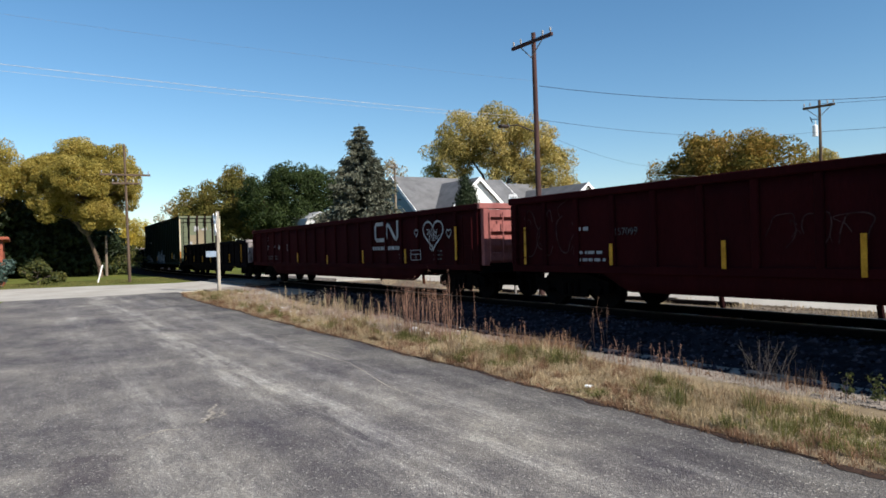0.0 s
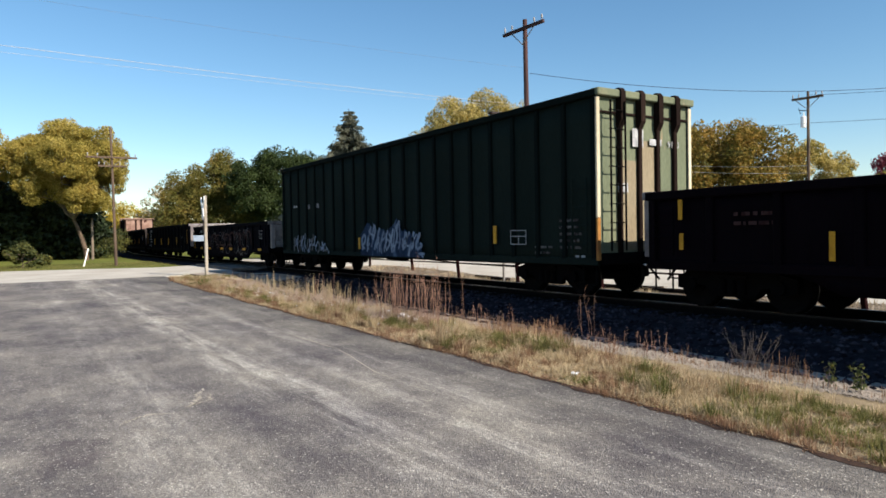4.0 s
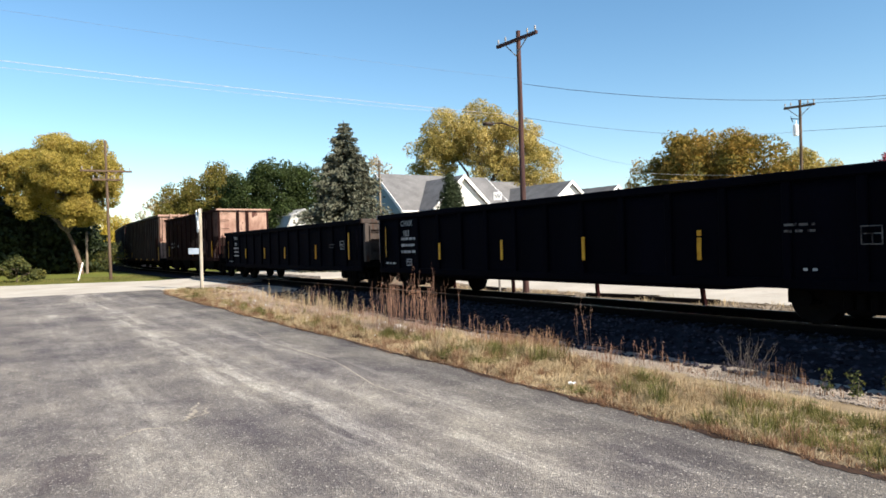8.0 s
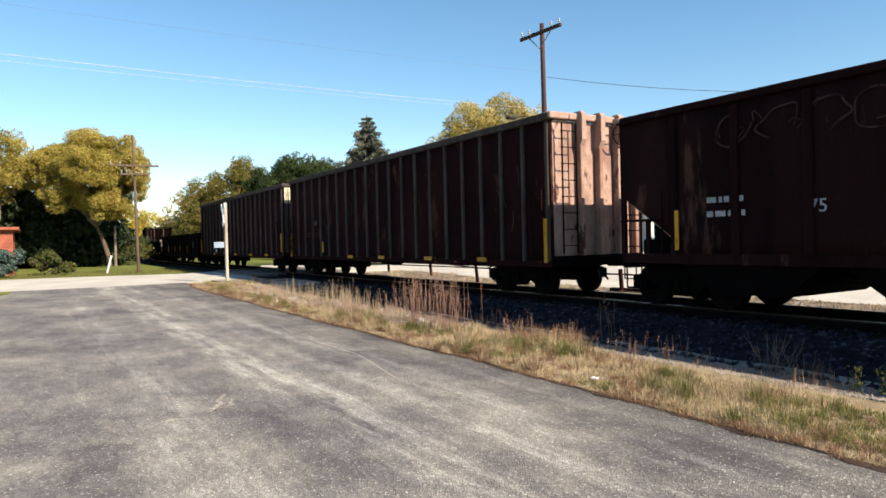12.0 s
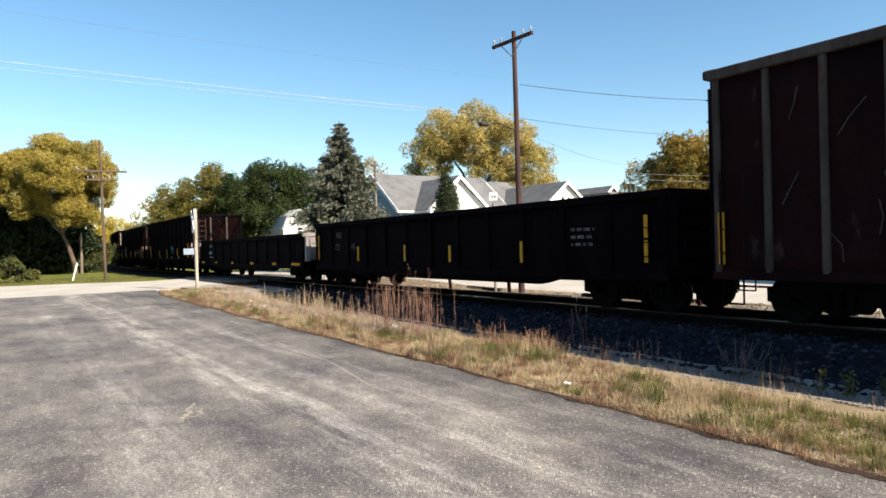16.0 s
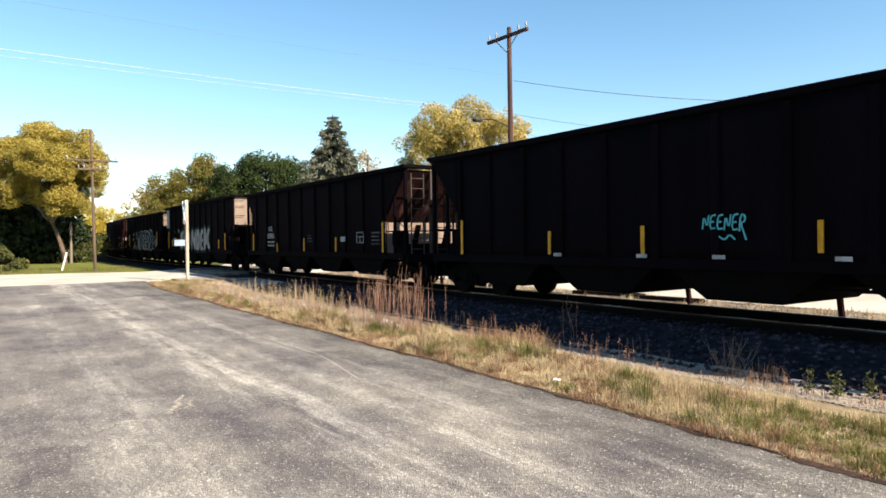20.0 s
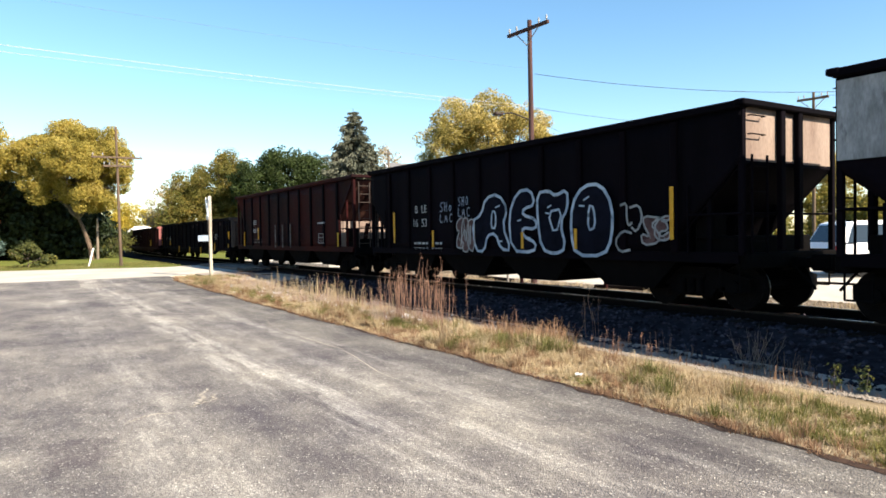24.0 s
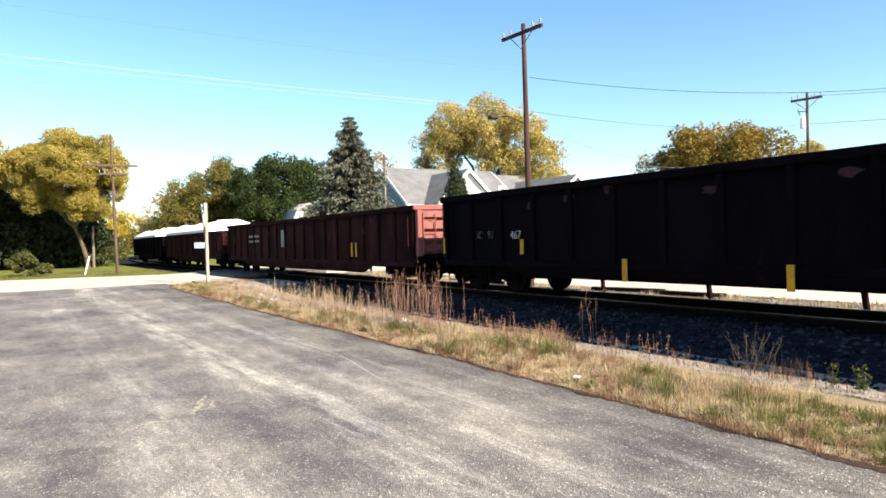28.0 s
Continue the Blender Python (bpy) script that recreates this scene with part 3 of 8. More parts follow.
def slab(bm, outline, depth, axis="y", at=0.0):
    """A flat outline of (u, z) points given thickness along y (or x)."""
    def p(u, z, w):
        return (u, w, z) if axis == "y" else (w, u, z)
    a = [bm.verts.new(p(u, z, at)) for u, z in outline]
    b = [bm.verts.new(p(u, z, at + depth)) for u, z in outline]
    bm.faces.new(a)
    bm.faces.new(list(reversed(b)))
    for i in range(len(a)):
        j = (i + 1) % len(a)
        bm.faces.new((a[j], a[i], b[i], b[j]))
    bmesh.ops.recalc_face_normals(bm, faces=bm.faces[:])
    return bm


def raw(name, verts, faces):
    d = bpy.data.meshes.new(name)
    d.from_pydata([tuple(v) for v in verts], [], [tuple(f) for f in faces])
    return d


def quads_mesh(name, v):
    """v: array (n, 4, 3) of separate four-cornered leaves, made at once."""
    v = np.asarray(v, np.float32)
    n = len(v)
    d = bpy.data.meshes.new(name)
    d.vertices.add(n * 4)
    d.vertices.foreach_set("co", v.reshape(-1))
    d.loops.add(n * 4)
    d.loops.foreach_set("vertex_index", np.arange(n * 4, dtype=np.int32))
    d.polygons.add(n)
    d.polygons.foreach_set("loop_start", np.arange(0, n * 4, 4, dtype=np.int32))
    d.polygons.foreach_set("loop_total", np.full(n, 4, np.int32))
    d.update(calc_edges=True)
    return d


def lettering(text, size, depth=0.004):
    """Painted characters as a thin mesh in the x-z plane, facing -y, starting at the origin."""
    c = bpy.data.curves.new("stencil", "FONT")
    c.body, c.size, c.extrude = text, size, depth
    o = bpy.data.objects.new("stencil", c)
    d = bpy.data.meshes.new_from_object(o)
    bpy.data.objects.remove(o)
    d.transform(Matrix.Rotation(radians(90), 4, "X"))
    d.materials.clear()
    return d


def ribbon(bm, pts, width, y=0.0, closed=False, thick=0.006):
    """A painted stroke along (x, z) points, facing -y."""
    pts = [Vector((p[0], 0, p[1])) for p in pts]
    n = len(pts)
    fr, bk = [], []
    for i, p in enumerate(pts):
        a = pts[(i - 1) % n] if closed or i else p
        b = pts[(i + 1) % n] if closed or i < n - 1 else p
        t = (b - a).normalized() if (b - a).length else Vector((1, 0, 0))
        o = Vector((-t.z, 0, t.x)) * width / 2
        fr.append((bm.verts.new(p + o + Vector((0, y - thick, 0))), bm.verts.new(p - o + Vector((0, y - thick, 0)))))
    for i in range(n if closed else n - 1):
        (a, b), (c, d) = fr[i], fr[(i + 1) % n]
        bm.faces.new((a, b, d, c))
    return bm


# ---- ground ----
def sheet(name, outline, z, material, label, category, kind="structure", drop=0.4):
    bm = bmesh.new()
    a = [bm.verts.new((x, y, z)) for x, y in outline]
    b = [bm.verts.new((x, y, z - drop)) for x, y in outline]
    bm.faces.new(a)
    for i in range(len(a)):
        j = (i + 1) % len(a)
        bm.faces.new((a[i], b[i], b[j], a[j]))
    bmesh.ops.recalc_face_normals(bm, faces=bm.faces[:])
    d = mesh_of(bm, name)
    d.materials.append(material)
    return tagged(new(name, d), label, category, "", kind)


RAIL_Z, YC = 0.15, 12.02
CURVE_X, CURVE_R, CURVE_END = -60.0, 313.0, 120.0


def on_track(s):
    """Plan place and heading (radians) at s metres along the track; straight, then bending away past the crossing."""
    if s >= CURVE_X:
        return s, YC, 0.0
    u = CURVE_X - s
    a = min(u, CURVE_END) / CURVE_R
    x, y = CURVE_X - CURVE_R * math.sin(a), YC + CURVE_R * (1 - math.cos(a))
    if u > CURVE_END:
        x, y = x - (u - CURVE_END) * math.cos(a), y + (u - CURVE_END) * math.sin(a)
    return x, y, -a


def offset(s, d):
    x, y, a = on_track(s)
    return x - d * math.sin(a), y + d * math.cos(a)


PROF_Y = [-900, 4.9, 5.5, 7.0, 8.6, 9.3, 10.45, 13.6, 14.7, 17.0, 19.0, 24.0, 40.0, 900]
PROF_Z = [0, 0, -0.03, -0.17, -0.37, -0.42, -0.04, -0.04, -0.30, -0.26, -0.16, 0.02, 0.10, 0.10]


def level(x, y):
    """Height of the land: a shallow ditch beside the track that runs out at the crossing road."""
    k = min(max((x + 31) / 9, 0), 1)
    k = k * k * (3 - 2 * k)
    yy = y
    if x < CURVE_X:
        yy = 60.0
    return float(np.interp(yy, PROF_Y, PROF_Z)) * k - 0.025 * (1 - k)


def steps(a, b, d):
    n = max(1, round((b - a) / d))
    return [a + (b - a) * i / n for i in range(n + 1)]


def draped(name, xs, ys, lift, material, label, category, kind="structure", rough=0.0):
    """A sheet that follows the land, raised by lift."""
    v, f = [], []
    for i, x in enumerate(xs):
        for j, y in enumerate(ys):
            v.append((x, y, level(x, y) + lift + rough * (noise.noise((x * 1.3, y * 1.3, 0)) + 0.5 * noise.noise((x * 4, y * 4, 3)))))
    m = len(ys)
    for i in range(len(xs) - 1):
        for j in range(m - 1):
            q = i * m + j
            f.append((q, q + m, q + m + 1, q + 1))
    d = raw(name, v, f)
    d.materials.append(material)
    return tagged(new(name, d), label, category, kind=kind)


ground = draped("ground", [-900, -300, -120, -60, -40] + steps(-31, -22, 1) + steps(-20, 40, 5) + [120, 900],
                [-900, -200, -40, 0, 4.9, 5.5, 7, 8.6, 9.3, 10.45, 13.6, 14.7, 17, 19, 24, 30, 40, 120, 900], -0.05, M["grass"], "mown autumn lawn reaching the horizon", "ground")
edge = [(-31.5, 5.85), (-30.2, 5.75), (-28, 5.35), (-25, 5.22), (-21, 5.12), (-19.5, 5.18), (-17, 5.02), (-15.1, 5.05), (-13, 4.98), (-11, 5.02),
        (-9, 4.93), (-7.5, 4.99), (-6.6, 4.93), (-5, 4.9), (-3.6, 4.86), (-2.3, 4.83), (0, 4.8), (4, 4.75), (30, 4.6)]
lot = sheet("parking_lot", [(-31.4, -60)] + [(-31.5, 5.8)] + edge[1:] + [(30, -60)], 0.0, M["asphalt"], "worn grey asphalt parking lot with pale streaks", "parking lot")
verge = draped("verge", steps(-31.3, 20, 0.5), steps(4.7, 8.7, 0.25), -0.012, M["verge"], "dry soil strip sloping from the asphalt to the track gravel", "verge", rough=0.02)
gravel = draped("gravel_strip", steps(-31.3, 40, 0.7), steps(8.0, 10.4, 0.3), -0.004, M["gravel"], "pale crushed gravel on the near side of the track", "gravel", rough=0.012)
draped("gravel_strip", steps(-33.9, 40, 0.7), steps(13.7, 17.7, 0.4), -0.006, M["dusty"], "pale gravel on the far side of the track", "gravel", rough=0.012)
sheet("road", [(-44.6, -70), (-31.3, -70), (-31.3, 5.9), (-33.2, 7.4), (-34.2, 9.6), (-34.2, 60), (-52, 60), (-52, 15.2), (-46, 13.0), (-42.0, 7.4), (-43.2, 4.5), (-44.4, 0)],
                   -0.006, M["concrete"], "pale concrete side road that meets the track", "road")
draped("road", [-34.1, -33] + steps(-31, -22, 1) + [0, 30, 60], [17.5, 19.0, 21.5, 24.0, 27.0, 30.5], 0.006, M["concrete"], "pale concrete road running beyond the track", "road")
apron = draped("road", steps(-34, -27.6, 0.6), steps(7.2, 9.4, 0.4), 0.012, M["gravel"], "dusty gravel apron beside the crossing post", "road")
lawn = sheet("lawn", [(-31.25, -50), (-22, -50), (-27.4, -1.5), (-29.5, -0.75), (-31.25, -0.6)], 0.012, M["grass"], "lawn corner between asphalt and side road", "lawn", drop=0.05)

# ballast bed with sloped shoulders, following the track
st = [60 - 6 * i for i in range(84)]
prof = [(-2.75, -0.43), (-1.55, -0.03), (1.55, -0.03), (2.75, -0.33)]
bv, bf = [], []
for s in st:
    for d, z in prof:
        x, y = offset(s, d)
        bv.append((x, y, max(z, level(x, y) + 0.0) if abs(d) > 2 and s > CURVE_X else max(z, -0.07)))
for i in range(len(st) - 1):
    for j in range(3):
        q = i * 4 + j
        bf.append((q, q + 1, q + 5, q + 4))
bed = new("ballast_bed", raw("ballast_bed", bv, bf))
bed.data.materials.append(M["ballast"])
tagged(bed, "grey crushed-stone ballast under the railway track", "ballast", kind="structure")
crossing = sheet("crossing_deck", [(-42.0, 9.5), (-34.2, 9.5), (-34.2, 14.4), (-42.0, 14.4)], 0.128, M["asphalt"], "dark level crossing deck between the rails", "crossing")


def loose_stones(name, count, x0, x1, y0, y1, size, z, material, label, seed):
    """Many uneven stones in one mesh."""
    rng = np.random.default_rng(seed)
    base = np.array([(1, 0, 0), (-1, 0, 0), (0, 1, 0), (0, -1, 0), (0, 0, 1), (0, 0, -0.5)])
    tri = np.array([(0, 2, 4), (2, 1, 4), (1, 3, 4), (3, 0, 4), (2, 0, 5), (1, 2, 5), (3, 1, 5), (0, 3, 5)])
    v = base[None] * (size * rng.uniform(0.5, 1.4, (count, 1, 1))) * rng.uniform(0.6, 1.3, (count, 6, 1)) * np.array([1, 1, 0.7])
    a = rng.uniform(0, 6.28, count)
    c, s = np.cos(a)[:, None], np.sin(a)[:, None]
    v = np.stack([v[..., 0] * c - v[..., 1] * s, v[..., 0] * s + v[..., 1] * c, v[..., 2]], -1)
    o = np.stack([rng.uniform(x0, x1, count), rng.uniform(y0, y1, count), np.zeros(count)], -1)
    o[:, 2] = [max(level(x, y), float(np.interp(y, (9.27, 10.47, 13.57, 14.77), (-0.43, -0.03, -0.03, -0.33)))) for x, y in o[:, :2]]
    o[:, 2] += size * 0.12
    v = v + o[:, None]
    f = (tri[None] + (np.arange(count) * 6)[:, None, None]).reshape(-1, 3)
    d = bpy.data.meshes.new(name)
    d.vertices.add(count * 6)
    d.vertices.foreach_set("co", v.astype(np.float32).reshape(-1))
    d.loops.add(len(f) * 3)
    d.loops.foreach_set("vertex_index", f.astype(np.int32).reshape(-1))
    d.polygons.add(len(f))
    d.polygons.foreach_set("loop_start", np.arange(0, len(f) * 3, 3, dtype=np.int32))
    d.polygons.foreach_set("loop_total", np.full(len(f), 3, np.int32))
    d.update(calc_edges=True)
    d.materials.append(material)
    return tagged(new(name, d), label, "stones", kind="stuff")


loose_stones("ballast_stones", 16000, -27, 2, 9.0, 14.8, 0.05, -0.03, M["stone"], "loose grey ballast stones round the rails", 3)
loose_stones("gravel_stones", 16000, -24, 2, 7.8, 9.6, 0.014, -0.03, M["gravel"], "small pale gravel on the near side", 4)
loose_stones("gravel_stones", 7000, -32, 2, 14.6, 17.6, 0.03, -0.03, M["dusty"], "small brownish gravel on the far side", 5)

# rails and ties
for d in (-0.75, 0.75):
    for kind, hw, z0, z1, m in (("rail", 0.035, -0.02, 0.118, M["rail"]), ("rail_head", 0.036, 0.118, RAIL_Z, M["railtop"])):
        v, f = [], []
        for s in st:
            for e, z in ((-hw, z0), (-hw, z1), (hw, z1), (hw, z0)):
                x, y = offset(s, d + e)
                v.append((x, y, z))
        for i in range(len(st) - 1):
            for j in range(4):
                q, r = i * 4 + j, i * 4 + (j + 1) % 4
                f.append((q, r, r + 4, q + 4))
        if kind == "rail":
            rail = new("rail", raw("rail", v, f))
            rail.data.materials.append(m)
            tagged(rail, "rusty steel running rail with a worn shiny head", "rail", "rails of the track", "structure")
        else:
            put("rail_head", raw("rail_head", v, f), m, rail, "polished steel rail head")
tie_data = mesh_of(boxes((-0.115, 0.115, -1.3, 1.3, -0.12, 0.0), bev=0.015), "tie")
tie_data.materials.append(M["tie"])
ties = thing("railway_ties", "dark creosoted wooden ties under the rails", "railway ties", kind="structure")
for i in range(120):
    x, y, a = on_track(4 - 0.52 * i)
    o = put("tie", tie_data, None, ties)
    o.matrix_basis = pose(x, y, 0.003, 0, 0, math.degrees(a) + 0.8 * math.sin(i * 2.3))


# ---- the train ----
def wheelset_data():
    bm = bmesh.new()
    for y in (-0.75, 0.75):
        s = 1 if y > 0 else -1
        rod(bm, (0, y - 0.065, 0), (0, y + 0.065, 0), 0.42, n=28)
        rod(bm, (0, y - s * 0.065, 0), (0, y - s * 0.1, 0), 0.45, n=28)
        n0 = len(bm.faces)
        rod(bm, (0, y + s * 0.065, 0), (0, y + s * 0.078, 0), 0.42, 0.405, n=28)
        bm.faces.ensure_lookup_table()
        for f in bm.faces[n0:]:
            if len(f.verts) == 4:
                f.material_index = 1
        rod(bm, (0, y + s * 0.06, 0), (0, y + s * 0.085, 0), 0.34, 0.30, n=24)
        rod(bm, (0, y + s * 0.08, 0), (0, y + s * 0.14, 0), 0.12, n=12)
        for q in range(4):
            a = q * math.pi / 2
            rod(bm, (0.22 * math.cos(a), y + s * 0.06, 0.22 * math.sin(a)), (0.22 * math.cos(a), y + s * 0.10, 0.22 * math.sin(a)), 0.03, n=6)
    rod(bm, (0, -1.02, 0), (0, 1.02, 0), 0.085, n=10)
    d = mesh_of(bm, "wheelset")
    d.materials.append(M["wheel"])
    d.materials.append(M["railtop"])
    return d


def side_frame_data():
    bm = bmesh.new()
    slab(bm, [(-1.18, 0.36), (-1.18, 0.60), (-0.95, 0.66), (-0.45, 0.78), (0.45, 0.78), (0.95, 0.66), (1.18, 0.60), (1.18, 0.36), (0.98, 0.34), (0.90, 0.46),
              (0.55, 0.42), (0.42, 0.24), (-0.42, 0.24), (-0.55, 0.42), (-0.90, 0.46), (-0.98, 0.34)], 0.13, at=-0.065)
    for x in (-0.2, 0.0, 0.2):
        rod(bm, (x, -0.09, 0.30), (x, -0.09, 0.56), 0.075, n=10)
    box(bm, -0.3, 0.3, -0.12, 0.1, 0.56, 0.66, 0.02)
    for x in (-0.87, 0.87):
        rod(bm, (x, -0.13, 0.44), (x, 0.02, 0.44), 0.13, n=12)
    d = mesh_of(bm, "side_frame")
    d.materials.append(M["under"])
    return d


WHEELSET, SIDE_FRAME = wheelset_data(), side_frame_data()
RUNGS = {}


def rung_data(m):
    """One rung mesh for each paint, shared by all rungs of that paint."""
    if m.name not in RUNGS:
        RUNGS[m.name] = mesh_of(rods([((-0.2, 0, 0), (0.2, 0, 0)), ((-0.2, 0, 0), (-0.2, 0.07, 0)), ((0.2, 0, 0), (0.2, 0.07, 0))], 0.013, 5), "rung")
        RUNGS[m.name].materials.append(m)
    return RUNGS[m.name]


WHEELS = []


def running_gear(car, half, L, sill=0.88):
    """Two trucks, centre sill, couplers and brake gear under a car."""
    for x in (-half, half):
        bm = boxes((x - 0.2, x + 0.2, -1.05, 1.05, 0.5, 0.74), (x - 0.35, x + 0.35, -0.35, 0.35, 0.74, 0.95), bev=0.02)
        for e in (-0.52, 0.52):
            box(bm, x + e - 0.06, x + e + 0.06, -1.0, 1.0, 0.34, 0.46, 0.02)
        truck = part("truck", bm, M["under"], car, "grimy cast-steel truck with two axles")
        for y, rz in ((-1.02, 0), (1.02, 180)):
            put("side_frame", SIDE_FRAME, None, truck, at=pose(x, y, 0.0, 0, 0, rz))
        for e in (-0.87, 0.87):
            w = put("wheelset", WHEELSET, None, truck, "worn steel wheels on an axle", at=pose(x + e, 0, 0.42))
            WHEELS.append((w, x + e))
    part("centre_sill", boxes((-L / 2 + 0.1, L / 2 - 0.1, -0.26, 0.26, 0.72, 1.0), (-half + 1.3, half - 1.3, -0.2, 0.2, 0.62, 0.74), bev=0.02), M["under"], car)
    for s in (-1, 1):
        bm = bmesh.new()
        box(bm, *sorted((s * (L / 2 - 0.3), s * (L / 2 + 0.42))), -0.12, 0.12, 0.78, 0.96, 0.02)
        box(bm, *sorted((s * (L / 2 + 0.38), s * (L / 2 + 0.78))), -0.17, 0.17, 0.73, 1.02, 0.05)
        rod(bm, (s * (L / 2 + 0.2), -0.3, 0.8), (s * (L / 2 + 0.55), -0.25, 0.42), 0.025)
        part("coupler", bm, M["under"], car, "dark steel coupler with air hose")
        part("end_sill", boxes((*sorted((s * (L / 2 - 0.16), s * (L / 2 + 0.03))), -1.42, 1.42, sill, sill + 0.26), bev=0.02), M["under"], car)
        for y in (-1.42, 1.42):
            bm = rods([((s * (L / 2 - 0.12), y, sill), (s * (L / 2 - 0.12), y, sill - 0.42)), ((s * (L / 2 - 0.52), y, sill), (s * (L / 2 - 0.52), y, sill - 0.42)),
                       ((s * (L / 2 - 0.12), y, sill - 0.42), (s * (L / 2 - 0.52), y, sill - 0.42))], 0.018, 5)
            part("step_iron", bm, M["under"], car)
    bm = bmesh.new()
    rod(bm, (-1.0, -0.75, 0.78), (0.1, -0.75, 0.78), 0.2, n=14)
    rod(bm, (0.2, -0.75, 0.8), (0.6, -0.75, 0.8), 0.14, n=12)
    part("brake_reservoir", bm, M["under"], car)
    part("brake_pipe", rods([((-half + 1.4, -1.0, 0.62), (half - 1.4, -1.0, 0.62)), ((-half + 1.4, -1.0, 0.62), (-half + 1.2, -0.5, 0.78)),
                             ((half - 1.4, -1.0, 0.62), (half - 1.2, -0.5, 0.78))], 0.02, 5), M["under"], car)


def ladder(car, x, y, z0, z1, n, along, m, name="ladder"):
    """A ladder of rungs on the side (along x) or the end (along y) of a car."""
    w = 0.22
    if along == "x":
        ends = [((x - w, y, z0), (x - w, y, z1)), ((x + w, y, z0), (x + w, y, z1))]
    else:
        ends = [((x, y - w, z0), (x, y - w, z1)), ((x, y + w, z0), (x, y + w, z1))]
    o = part(name, rods(ends[:1], 0.022, 6), m, car)
    part("side_rail", rods(ends[1:], 0.022, 6), m, o)
    for i in range(n):
        z = z0 + (z1 - z0) * (i + 0.5) / n
        r = put("rung", rung_data(m), None, o, at=pose(x, y, z, 0, 0, 0 if along == "x" else 90))
    return o


def stripe(car, x, z0, z1, w=0.088, y=-1.552):
    part("reflector", boxes((x - w / 2, x + w / 2, y - 0.012, y + 0.012, z0, z1), bev=0.004), M["yellow"], car, "yellow reflective strip")


def words(car, text, x, z, size, y, m="white"):
    put("stencil", lettering(text, size), M[m], car, "worn white stencilled figures", at=pose(x, y - 0.006, z))


def bars(car, x, z, w, h, rows, y, m="white", seed=0, gap=0.6):
    """Small unreadable stencilling as short bars."""
    rng = random.Random(seed)
    for r in range(rows):
        u = x
        while u < x + w - 0.05:
            l = min(rng.uniform(0.05, 0.22), x + w - u)
            part("stencil", boxes((u, u + l, y - 0.006, y, z - r * h - h * (1 - gap), z - r * h)), M[m], car, "small worn stencilled marking")
            u += l + rng.uniform(0.03, 0.08)


def frame_mark(car, x, z, w, h, y, m="white"):
    t = 0.018
    bm = boxes((x, x + w, y - 0.006, y, z, z + t), (x, x + w, y - 0.006, y, z + h - t, z + h), (x, x + t, y - 0.006, y, z + t, z + h - t),
               (x + w - t, x + w, y - 0.006, y, z + t, z + h - t), (x + w * 0.5, x + w * 0.5 + t, y - 0.006, y, z + t, z + h * 0.55),
               (x + t, x + w - t, y - 0.006, y, z + h * 0.55, z + h * 0.55 + t))
    part("stencil", bm, M[m], car, "white stencilled consolidated box")


BLOCKS = (([(0, 0), (0.05, 1), (0.75, 0.95), (0.95, 0.6), (0.7, 0.42), (1, 0.02), (0.68, 0), (0.45, 0.33), (0.33, 0)], [(0.35, 0.6), (0.62, 0.66), (0.58, 0.76), (0.36, 0.74)]),
          ([(0.1, 0.05), (0, 0.8), (0.3, 1), (0.85, 0.95), (1, 0.3), (0.75, 0)], [(0.4, 0.3), (0.6, 0.3), (0.55, 0.75), (0.4, 0.7)]),
          ([(0, 0.1), (0.05, 0.95), (0.9, 1), (0.95, 0.7), (0.42, 0.66), (0.42, 0.58), (0.85, 0.56), (0.85, 0.36), (0.42, 0.36), (0.42, 0.28), (0.95, 0.24), (0.9, 0)], None),
          ([(0, 0.05), (0, 1), (0.4, 1), (0.72, 0.5), (0.72, 1), (1, 0.97), (1, 0), (0.65, 0), (0.3, 0.5), (0.3, 0)], None))


def soften(pts, closed=True, times=2):
    """Rounds the corners of an outline by cutting them."""
    for _ in range(times):
        q = []
        for i in range(len(pts) if closed else len(pts) - 1):
            a, b = pts[i], pts[(i + 1) % len(pts)]
            q += [(a[0] * 0.75 + b[0] * 0.25, a[1] * 0.75 + b[1] * 0.25), (a[0] * 0.25 + b[0] * 0.75, a[1] * 0.25 + b[1] * 0.75)]
        pts = q if closed else [pts[0]] + q + [pts[-1]]
    return pts


